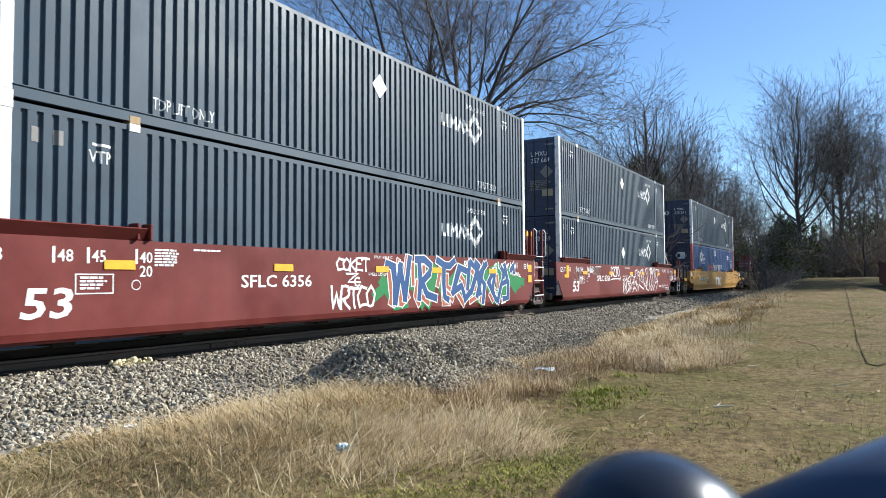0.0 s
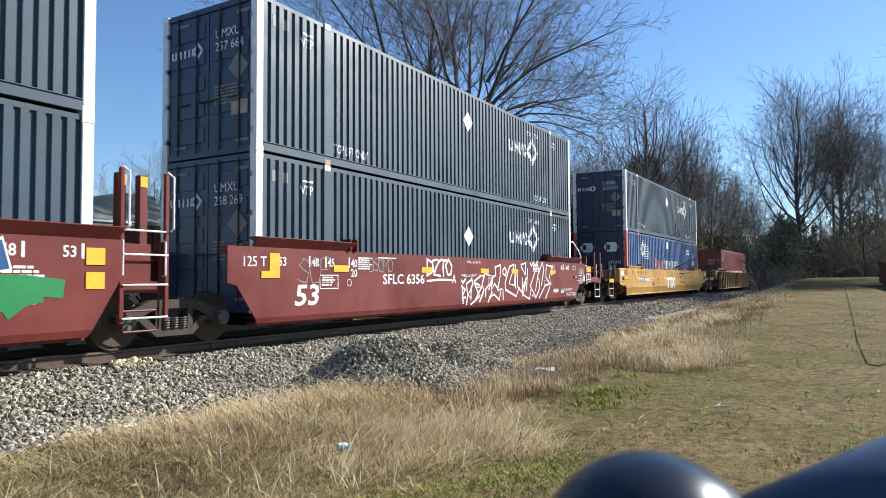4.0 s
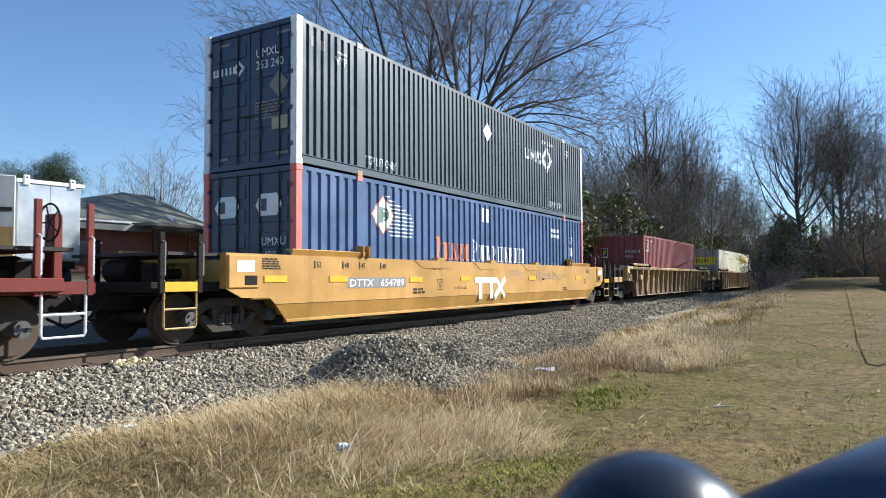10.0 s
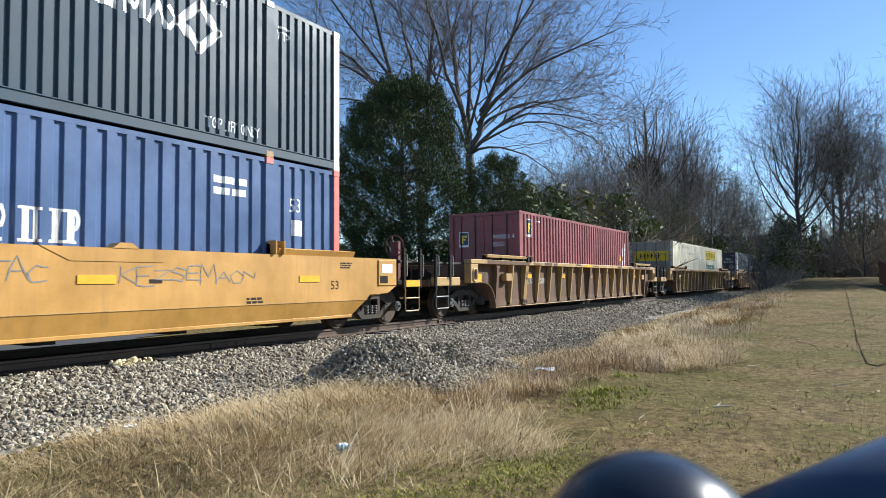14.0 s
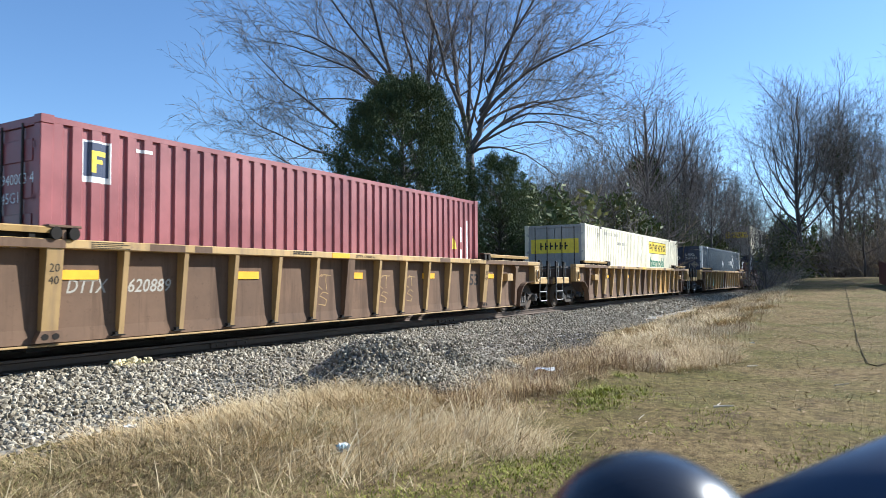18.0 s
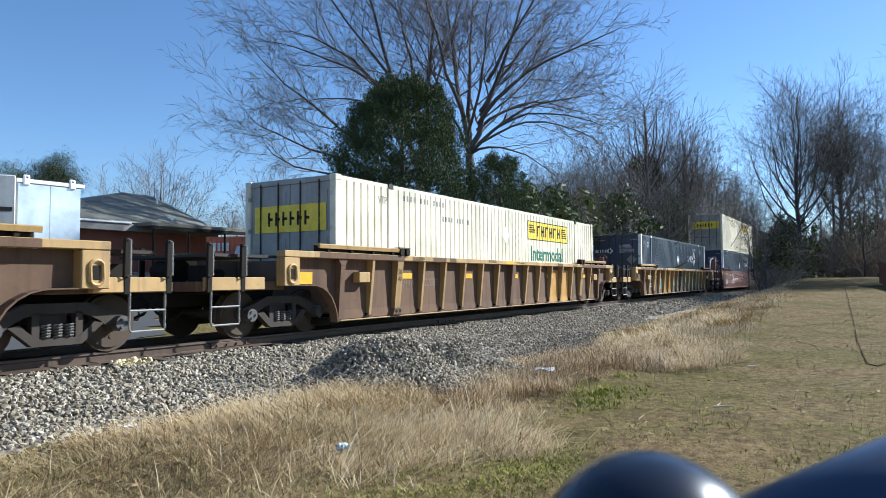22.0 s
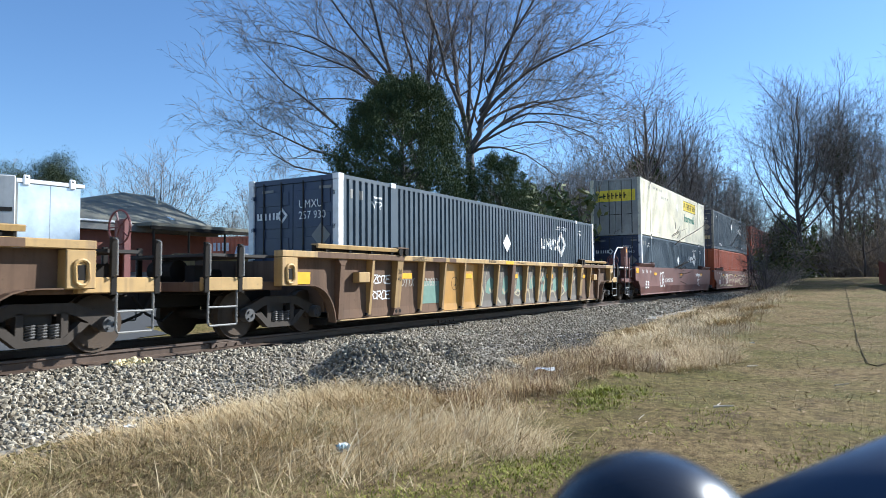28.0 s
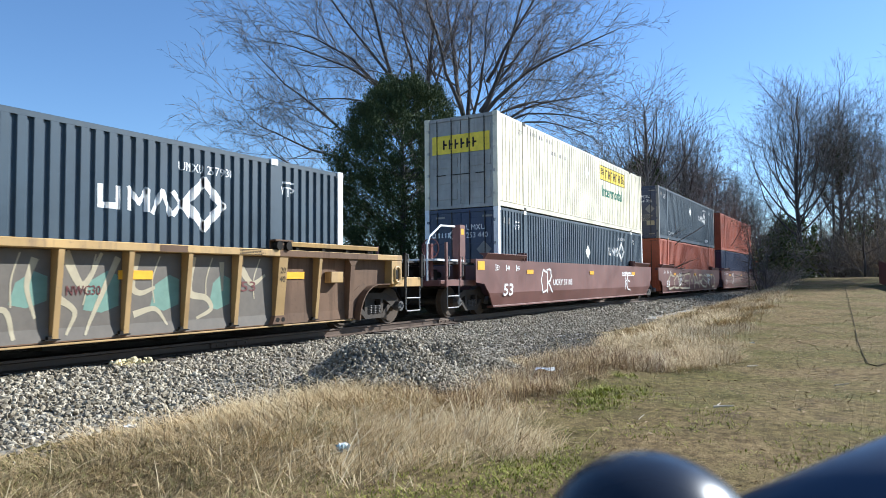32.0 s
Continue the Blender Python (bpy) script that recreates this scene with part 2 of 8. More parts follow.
def tube(bm, pts, r, sides=8, r1=None, cap=True):
    """A round bar along the points; r1: its radius at the far end."""
    pts = [Vector(p) for p in pts]
    n = len(pts)
    rings = []
    up = None
    for i, p in enumerate(pts):
        d = (pts[min(i + 1, n - 1)] - pts[max(i - 1, 0)]).normalized()
        if up is None:
            up = Vector((0, 0, 1)) if abs(d.z) < 0.9 else Vector((1, 0, 0))
        a = d.cross(up)
        if a.length < 1e-4:
            a = d.orthogonal()
        a.normalize()
        b = a.cross(d)
        up = b
        rr = r if r1 is None else r + (r1 - r) * i / max(1, n - 1)
        rings.append([bm.verts.new(p + rr * (math.cos(k * math.tau / sides) * a + math.sin(k * math.tau / sides) * b)) for k in range(sides)])
    for q0, q1 in zip(rings, rings[1:]):
        for k in range(sides):
            bm.faces.new((q0[k], q0[(k + 1) % sides], q1[(k + 1) % sides], q1[k]))
    if cap:
        bm.faces.new(rings[0][::-1])
        bm.faces.new(rings[-1])


def tubes(r, *lines, sides=8):
    bm = bmesh.new()
    for pts in lines:
        tube(bm, pts, r, sides)
    return bm


def disc(bm, c, r, h, axis="y", sides=20, r1=None):
    e = {"x": Vector((1, 0, 0)), "y": Vector((0, 1, 0)), "z": Vector((0, 0, 1))}[axis]
    c = Vector(c)
    tube(bm, (c - e * h / 2, c + e * h / 2), r, sides, r1)


def mesh_of(name, verts, faces, material, parent=None, smooth=False):
    me = bpy.data.meshes.new(name)
    me.from_pydata(verts, [], faces)
    me.materials.append(material)
    if smooth:
        me.shade_smooth()
    ob = new(name, me)
    ob.parent = parent
    return ob


def fast_mesh(name, verts, tris, material, parent=None, smooth=False):
    """A mesh of triangles from numpy arrays."""
    me = bpy.data.meshes.new(name)
    me.vertices.add(len(verts))
    me.vertices.foreach_set("co", np.asarray(verts, np.float32).ravel())
    me.loops.add(len(tris) * 3)
    me.loops.foreach_set("vertex_index", np.asarray(tris, np.int32).ravel())
    me.polygons.add(len(tris))
    me.polygons.foreach_set("loop_start", np.arange(0, len(tris) * 3, 3, dtype=np.int32))
    me.polygons.foreach_set("use_smooth", np.full(len(tris), smooth))
    me.update(calc_edges=True)
    me.materials.append(material)
    ob = new(name, me)
    ob.parent = parent
    return ob


# ---- writing and signs, laid on a flat or corrugated side ----
TEXTS = {}


def lettering(s, height, x, z, squeeze=1.0, slant=0.0, bold=0.0, mid=False):
    """The strokes of a line of text, as triangles (x, z), its lower left corner at x, z."""
    key = (s, bold)
    if key not in TEXTS:
        cu = bpy.data.curves.new("text", "FONT")
        cu.body, cu.size, cu.offset, cu.resolution_u = s, 1.0, bold, 2
        ob = bpy.data.objects.new("text", cu)
        me = bpy.data.meshes.new_from_object(ob)
        me.calc_loop_triangles()
        co = [v.co for v in me.vertices]
        TEXTS[key] = [[(co[i].x, co[i].y) for i in t.vertices] for t in me.loop_triangles]
        bpy.data.objects.remove(ob)
        bpy.data.curves.remove(cu)
        bpy.data.meshes.remove(me)
    k = height / 0.70
    wide = max((p[0] for t in TEXTS[key] for p in t), default=0) * k * squeeze
    x0 = x - wide / 2 if mid else x
    return [[(x0 + a * k * squeeze + b * k * slant, z + b * k) for a, b in t] for t in TEXTS[key]]


def bar(x, z, w, h, slant=0.0):
    return [(x, z), (x + w, z), (x + w + slant * h, z + h), (x + slant * h, z + h)]


def fine_print(x, z, w, lines, h=0.035, gap=0.6, seed=1):
    """Rows of short bars for writing too small to read."""
    rnd = random.Random(seed)
    out = []
    for i in range(lines):
        zz, xx = z - i * h * (1 + gap), x
        end = x + w * rnd.uniform(0.72, 1.0)
        while xx < end - h:
            ww = min(rnd.uniform(1.2, 4.5) * h, end - xx)
            out.append(bar(xx, zz, ww, h))
            xx += ww + 0.6 * h
    return out


def stroke(pts, w):
    """A brush stroke along points, as quads."""
    out = []
    for (a, b), (c, d) in zip(pts, pts[1:]):
        n = math.hypot(c - a, d - b) or 1e-6
        ux, uz = (c - a) / n * w * 0.35, (d - b) / n * w * 0.35
        px, pz = -(d - b) / n * w / 2, (c - a) / n * w / 2
        out.append([(a - ux + px, b - uz + pz), (a - ux - px, b - uz - pz), (c + ux - px, d + uz - pz), (c + ux + px, d + uz + pz)])
    return out


def ring(cx, cz, r, w, n=14, squash=1.0):
    pts = [(cx + r * squash * math.cos(k * math.tau / n), cz + r * math.sin(k * math.tau / n)) for k in range(n + 1)]
    return stroke(pts, w)


def clip(poly, x0, x1):
    for lim, sgn in ((x0, 1), (x1, -1)):
        out = []
        for i, p in enumerate(poly):
            q = poly[(i + 1) % len(poly)]
            a, b = sgn * (p[0] - lim), sgn * (q[0] - lim)
            if a >= 0:
                out.append(p)
            if a * b < 0:
                f = a / (a - b)
                out.append((lim, p[1] + f * (q[1] - p[1])))
        poly = out
        if len(poly) < 3:
            return []
    return poly


def letters(verts, faces, material, parent, label=""):
    """Lays each letter of a word as a mesh of its own."""
    root = list(range(len(verts)))

    def top(i):
        while root[i] != i:
            root[i] = root[root[i]]
            i = root[i]
        return i
    for f in faces:
        for i in f[1:]:
            root[top(i)] = top(f[0])
    groups = {}
    for f in faces:
        groups.setdefault(top(f[0]), []).append(f)
    for fs in groups.values():
        at = {j: k for k, j in enumerate(sorted({i for f in fs for i in f}))}
        ob = mesh_of("letter", [verts[j] for j in at], [tuple(at[i] for i in f) for f in fs], material, parent)
        if label:
            tagged(ob, label)


def decal(name, polys, material, parent, wall, lift=0.004, label="", far=False):
    """Paint on a side: convex polygons (x, z) laid on the wall, a list of (x, y) corners along the side, or one y.
    far: on the plane x = wall instead, the polygons then being (y, z)."""
    verts, faces = [], []
    if far:
        for pl in polys:
            faces.append(range(len(verts), len(verts) + len(pl)))
            verts += [(wall - lift, a, b) for a, b in pl]
    elif isinstance(wall, (int, float)):
        for pl in polys:
            faces.append(range(len(verts), len(verts) + len(pl)))
            verts += [(a, wall - lift, b) for a, b in pl]
    else:
        for pl in polys:
            lo, hi = min(p[0] for p in pl), max(p[0] for p in pl)
            for (x0, y0), (x1, y1) in zip(wall, wall[1:]):
                if x1 <= lo or x0 >= hi or x1 - x0 < 1e-5:
                    continue
                c = clip(pl, x0, x1)
                if len(c) > 2:
                    faces.append(range(len(verts), len(verts) + len(c)))
                    verts += [(a, y0 + (y1 - y0) * (a - x0) / (x1 - x0) - lift, b) for a, b in c]
    if faces:
        at, idx, once = {}, [], []
        for v in verts:
            key = tuple(round(c, 4) for c in v)
            if key not in at:
                at[key] = len(once)
                once.append(v)
            idx.append(at[key])
        welded = []
        for f in faces:
            g = list(dict.fromkeys(idx[i] for i in f))
            if len(g) > 2:
                welded.append(tuple(g))
        if name in ("lettering", "word", "door_number", "size_mark", "mark_shape"):
            return letters(once, welded, material, parent, label)
        ob = mesh_of(name, once, welded, material, parent)
        if name in ("stencil", "number") or name.endswith("print"):
            tagged(ob, kind="stuff")
        if label:
            tagged(ob, label)
        return ob


LETTERS = {
    "W": [[(0, 1), (0.22, 0), (0.5, 0.72), (0.78, 0), (1, 1)]], "R": [[(0.1, 0), (0.1, 1), (0.75, 1), (0.85, 0.72), (0.6, 0.5), (0.25, 0.48), (0.95, 0)]],
    "T": [[(-0.05, 0.85), (0.2, 1), (1.05, 0.95)], [(0.55, 0.97), (0.5, 0.5), (0.6, 0)]], "C": [[(0.95, 0.9), (0.4, 1), (0.02, 0.55), (0.25, 0.02), (0.95, 0.12)]],
    "I": [[(0.3, 1), (0.6, 0.6), (0.4, 0.4), (0.7, 0)]], "S": [[(0.95, 0.85), (0.4, 1), (0.1, 0.72), (0.85, 0.4), (0.7, 0.03), (0.0, 0.15)]],
    "O": [[(0.5, 1), (0.05, 0.6), (0.3, 0.02), (0.8, 0.05), (0.98, 0.6), (0.5, 1)]], "E": [[(0.9, 1), (0.1, 0.95), (0.05, 0.05), (0.95, 0.0)], [(0.1, 0.5), (0.7, 0.52)]],
    "M": [[(0, 0), (0.1, 1), (0.5, 0.35), (0.85, 1), (1, 0)]], "N": [[(0.05, 0), (0.05, 1), (0.9, 0.05), (0.95, 1)]], "K": [[(0.1, 1), (0.1, 0)], [(0.95, 1), (0.15, 0.5), (0.95, -0.05)]],
    "Y": [[(0, 1), (0.5, 0.5), (1, 1)], [(0.5, 0.5), (0.2, -0.1)]], "D": [[(0.1, 0), (0.1, 1), (0.8, 0.8), (0.9, 0.3), (0.1, 0)]],
    "Z": [[(0.0, 0.95), (0.9, 1), (0.1, 0.05), (1.0, 0.0)]], "A": [[(0, 0), (0.5, 1), (1, 0)], [(0.2, 0.4), (0.8, 0.4)]],
}


def ribbon(name, pts, w, material, parent, y, lift=0.004, label="", taper=1.0):
    """One sprayed or brushed stroke as a single mitred strip on the side y."""
    n = len(pts)
    verts, faces = [], []
    for i, (a, b) in enumerate(pts):
        (p, q), (r, s) = pts[max(i - 1, 0)], pts[min(i + 1, n - 1)]
        d = Vector((r - p, s - q))
        d.normalize()
        k = 1.0
        if 0 < i < n - 1:
            e = Vector((a - p, b - q)).normalized()
            k = min(1.5, 1 / max(0.4, abs(e.dot(d))))
        ext = Vector((0, 0)) if 0 < i < n - 1 else d * (w * 0.4) * (-1 if i == 0 else 1)
        ww = w * (1 + (taper - 1) * i / (n - 1)) / 2 * k
        verts += [(a + ext.x - d.y * ww, y - lift, b + ext.y + d.x * ww), (a + ext.x + d.y * ww, y - lift, b + ext.y - d.x * ww)]
    for i in range(n - 1):
        faces.append((2 * i, 2 * i + 1, 2 * i + 3, 2 * i + 2))
    ob = mesh_of(name, verts, faces, material, parent)
    if label:
        tagged(ob, label)
    return ob


def curl(pts, rnd, amount):
    """Rounds a letter's path a little and sets it off true."""
    out = [pts[0]]
    for (a, b), (c, d) in zip(pts, pts[1:]):
        out.append(((a + c) / 2 + rnd.uniform(-amount, amount), (b + d) / 2 + rnd.uniform(-amount, amount)))
        out.append((c, d))
    return out


def sprayed(word, car, x0, x1, z0, z1, y, layers, seed, over=1.15, wave=0.08):
    """A sprayed word, letter by letter. layers: (material, stroke width, shift, lift, label)."""
    rnd = random.Random(seed)
    step = (x1 - x0) / len(word)
    for i, ch in enumerate(word):
        h0 = z0 + rnd.uniform(0, wave) * (z1 - z0)
        h1 = z1 - rnd.uniform(0, wave * 1.6) * (z1 - z0)
        tilt = rnd.uniform(-0.08, 0.12)
        for path in LETTERS[ch]:
            path = curl(path, rnd, 0.05)
            for m, w, (dx, dz), lift, lab in layers:
                pts = [(x0 + (i + a * over - (over - 1) / 2 + b * tilt) * step + dx, h0 + b * (h1 - h0) + dz) for a, b in path]
                ribbon("sprayed_letter", pts, w, m, car, y, lift, lab)

# ---- containers ----
WIDE, TALL = 2.59, 2.895


def corrugation(x0, x1, pitch, depth, flat=0.45, slope=0.12, y=-WIDE / 2):
    """Corners (x, y) of a corrugated side: proud flats with recessed flats between."""
    n = max(1, round((x1 - x0) / pitch))
    p = (x1 - x0) / n
    out = []
    for i in range(n):
        a = x0 + i * p
        out += [(a, y), (a + p * flat, y), (a + p * (flat + slope), y + depth), (a + p * (1 - slope), y + depth)]
    return out + [(x1, y)]


def sheet(profile, z0, z1, material, name, parent, back=1):
    """A thin corrugated sheet standing on its profile; back -1 turns it to the other side."""
    verts, faces = [], []
    n = len(profile)
    for yo in (0.0, 0.012):
        for z in (z0, z1):
            verts += [(x, back * (y + yo), z) for x, y in profile]
    for i in range(n - 1):
        faces += [(i, i + 1, n + i + 1, n + i), (2 * n + i, 3 * n + i, 3 * n + i + 1, 2 * n + i + 1)]
    if back < 0:
        faces = [f[::-1] for f in faces]
    return mesh_of(name, verts, faces, material, parent)


def container(s0, length, z0, skin, label, doors=None, post=None, rail=None, pitch=0.212, flat=0.55, depth=0.036, posts40=True, marks=None, slope=0.10, true=None):
    """A freight container whose near end lies s0 metres along the train, its floor z0 over the rail; true: its length if it differs from the standard one."""
    L = length
    k40 = (true or L) / L
    doors, post, rail = doors or skin, post or skin, rail or skin
    c = new("container")
    tagged(c, label, "container", "stacked containers")
    y0, y1 = -WIDE / 2, WIDE / 2
    ps = 0.17
    a40, b40 = (L - 12.19) / 2, (L + 12.19) / 2
    spans = [(ps, a40 - 0.1), (a40 + 0.1, b40 - 0.1), (b40 + 0.1, L - ps)] if posts40 else [(ps, L - ps)]
    wall = []
    for x0, x1 in spans:
        wall += corrugation(x0, x1, pitch, depth, flat, slope, y0 + 0.022)
    sheet(wall, 0.15, TALL - 0.075, skin, "side_panel", c)
    sheet(wall, 0.15, TALL - 0.075, skin, "side_panel", c, -1)
    for yy in (y0, y1):
        o = 0.07 if yy < 0 else -0.07
        for z, h, n, inset in ((0.030, 0.165, "bottom_rail", 0.0), (TALL - 0.10, 0.085, "top_rail", 0.3)):
            part(n, boxes((ps, L - ps, min(yy + o * inset, yy + o), max(yy + o * inset, yy + o), z, z + h), bevel=0.006), rail, c)
        lip = 0.016 if yy < 0 else -0.016
        part("rail_lip", boxes((ps, L - ps, min(yy - lip, yy + o), max(yy - lip, yy + o), 0.184, 0.204), bevel=0.005), rail, c)
        for x, n in ((0.0, "corner_post"), (L - ps, "corner_post")):
            q = part(n, boxes((x, x + ps, min(yy, yy + 2.2 * o), max(yy, yy + 2.2 * o), 0.12, TALL - 0.12), bevel=0.008), post, c)
        for x in [0.0, L - 0.178] + ([a40 - 0.09, b40 - 0.09] if posts40 else []):
            for z in (0.0, TALL - 0.118):
                e = 0.004 if yy < 0 else -0.004
                part("corner_casting", boxes((x - 0.002, x + 0.18, min(yy - e, yy + 2.3 * o), max(yy - e, yy + 2.3 * o), z, z + 0.118), bevel=0.006), (post if x < 1 or x > L - 1 else M_STEEL if skin is M_WHITE else M_RIB if z < 1 else post), c)
        if posts40:
            for x in (a40, b40):
                part("post", boxes((x - 0.1, x + 0.1, min(yy + o * 0.1, yy + o), max(yy + o * 0.1, yy + o), 0.16, TALL - 0.09), bevel=0.006), skin, c)
    # roof and floor
    bm = bmesh.new()
    box(bm, 0.05, L - 0.05, y0 + 0.03, y1 - 0.03, TALL - 0.05, TALL - 0.02)
    n = int(L / 0.6)
    for i in range(n):
        box(bm, 0.35 + i * 0.6, 0.62 + i * 0.6, y0 + 0.15, y1 - 0.15, TALL - 0.021, TALL - 0.004)
    bmesh.ops.recalc_face_normals(bm, faces=bm.faces[:])
    part("roof", bm, rail, c)
    part("floor", boxes((0.05, L - 0.05, y0 + 0.05, y1 - 0.05, 0.06, 0.14)), M_BLACK, c)
    # the two ends: doors towards -x, a corrugated wall at +x
    for x, n in ((0.02, "end_sill"), (L - 0.12, "end_sill")):
        part(n, boxes((x, x + 0.1, y0 + 0.17, y1 - 0.17, 0.01, 0.14), bevel=0.006), doors, c)
        part("header", boxes((x, x + 0.1, y0 + 0.17, y1 - 0.17, TALL - 0.13, TALL - 0.015), bevel=0.006), doors, c)
    part("end_wall", boxes((L - 0.09, L - 0.06, y0 + 0.1, y1 - 0.1, 0.1, TALL - 0.1)), skin, c)
    for sgn in (-1, 1):
        ya, yb = (y0 + 0.15, -0.012) if sgn < 0 else (0.012, y1 - 0.15)
        d = part("door", boxes((0.05, 0.085, ya, yb, 0.145, TALL - 0.135)), doors, c)
        for i in range(5):
            z = 0.30 + i * 0.5
            part("door_panel", boxes((0.034, 0.052, ya + 0.1, yb - 0.1, z, z + 0.3), bevel=0.006), doors, d)
        for k in (0.27, 0.73):
            yb2 = ya + (yb - ya) * k
            part("lock_rod", tubes(0.017, ((0.018, yb2, 0.1), (0.018, yb2, TALL - 0.08)), sides=6), M_STEEL if doors is not M_TEAL else doors, d)
            part("handle", boxes((0.006, 0.02, yb2 - 0.02, yb2 + 0.32 * -sgn if sgn > 0 else yb2 + 0.3, 1.05, 1.08)) if sgn < 0 else
                 boxes((0.006, 0.02, yb2 - 0.32, yb2 + 0.02, 1.05, 1.08)), M_STEEL, d)
        for i in range(4):
            z = 0.35 + i * 0.7
            ye = ya - 0.02 if sgn < 0 else yb + 0.02
            part("hinge", boxes((0.0, 0.05, ye - 0.045, ye + 0.045, z, z + 0.09)), doors, d)
    if marks:
        marks(c, L, wall)
    MOVERS.append((c, s0 + L * k40 / 2, z0))
    for ch in list(c.children):
        ch.matrix_basis = Matrix.Diagonal((k40, 1, 1, 1)) @ pose(-L / 2, 0, 0) @ ch.matrix_basis
    return c


def diamond(cx, cz, r, w=None):
    q = [(cx - r, cz), (cx, cz - r), (cx + r, cz), (cx, cz + r)]
    return stroke(q + q[:1], w) if w else [q]


def flip(polys):
    return [[(-a, b) for a, b in p] for p in polys]


def marks_dark(c, L, wall, num="253 240", top_lift=True, plate_z=1.77, plate=True):
    """White signs on a dark container: a diamond plate, a word mark drawn as plain shapes, stencils."""
    x, z, h = 10.74, 1.71, 0.34
    polys = [bar(x, z, 0.09, h), bar(x, z, 0.36, 0.09), bar(x + 0.28, z, 0.09, h), bar(x + 0.47, z, 0.08, h), bar(x + 0.76, z, 0.08, h)]
    polys += stroke([(x + 0.5, z + h), (x + 0.65, z + 0.12), (x + 0.8, z + h)], 0.07) + stroke([(x + 0.9, z), (x + 1.06, z + h), (x + 1.22, z)], 0.08)
    polys += stroke([(x + 1.26, z), (x + 1.56, z + h)], 0.08) + stroke([(x + 1.26, z + h), (x + 1.56, z)], 0.08)
    decal("word_mark", polys, M_MARK, c, wall, label="white word mark")
    cx, cz = 12.6, 1.92
    decal("diamond_ring", diamond(cx, cz, 0.37, 0.15), M_MARK, c, wall, label="white ring set on its corner")
    if plate:
        decal("diamond_plate", diamond(8.05, plate_z, 0.28), M_MARK, c, -WIDE / 2 + 0.02, label="white diamond plate")
    decal("number", lettering("UMXU " + num, 0.14, 12.1, 2.42, 0.85), M_MARK, c, wall)
    if top_lift:
        decal("stencil", lettering("TOP LIFT ONLY", 0.19, 2.2, 0.30, 0.62), M_MARK, c, wall)
        decal("stencil", lettering("TOP LIFT ONLY", 0.19, 12.75, 0.30, 0.62), M_MARK, c, wall)
    for xx in (1.2, 14.35):
        decal("stencil", lettering("VTP", 0.18, xx, 2.24, 0.8) + [bar(xx + 0.05, 2.48, 0.3, 0.04)], M_MARK, c, wall)
    for xx in (0.42, 0.72):
        decal("label_plate", [bar(xx, 2.40, 0.12, 0.2)], M_GREYMARK, c, wall)
    for yy in (0.9, -0.75):
        decal("door_label", [[(yy, 2.6), (yy - 0.34, 2.6), (yy - 0.34, 2.66), (yy, 2.66)]], M_GREYMARK, c, 0.032, far=True)
        decal("door_label", [[(yy, 0.22), (yy - 0.3, 0.22), (yy - 0.3, 0.28), (yy, 0.28)]], M_GREYMARK, c, 0.032, far=True)
    left = [bar(-1.05 + o, 2.0, 0.05, 0.15) for o in (0.0, 0.1, 0.24, 0.36, 0.48, 0.58)] + [bar(-1.05, 2.0, 0.12, 0.04)]
    decal("door_word_mark", flip(left), M_MARK, c, 0.032, far=True)
    decal("door_ring", flip(diamond(-0.30, 2.08, 0.13, 0.06)), M_MARK, c, 0.032, far=True)
    decal("door_number", flip(lettering("UMXU", 0.17, 0.18, 2.22, 0.95)), M_MARK, c, 0.032, far=True)
    decal("door_number", flip(lettering(num, 0.17, 0.18, 1.98, 0.95)), M_MARK, c, 0.032, far=True)
    decal("door_diamond", flip(diamond(0.80, 1.62, 0.26)), M_GREYMARK, c, 0.032, far=True)
    decal("door_print", flip(fine_print(0.16, 1.28, 0.95, 6, 0.04)), M_GREYMARK, c, 0.032, far=True)
    decal("door_panel", flip([bar(0.62, 0.72, 0.42, 0.26)]), M_SPALE, c, 0.032, far=True)


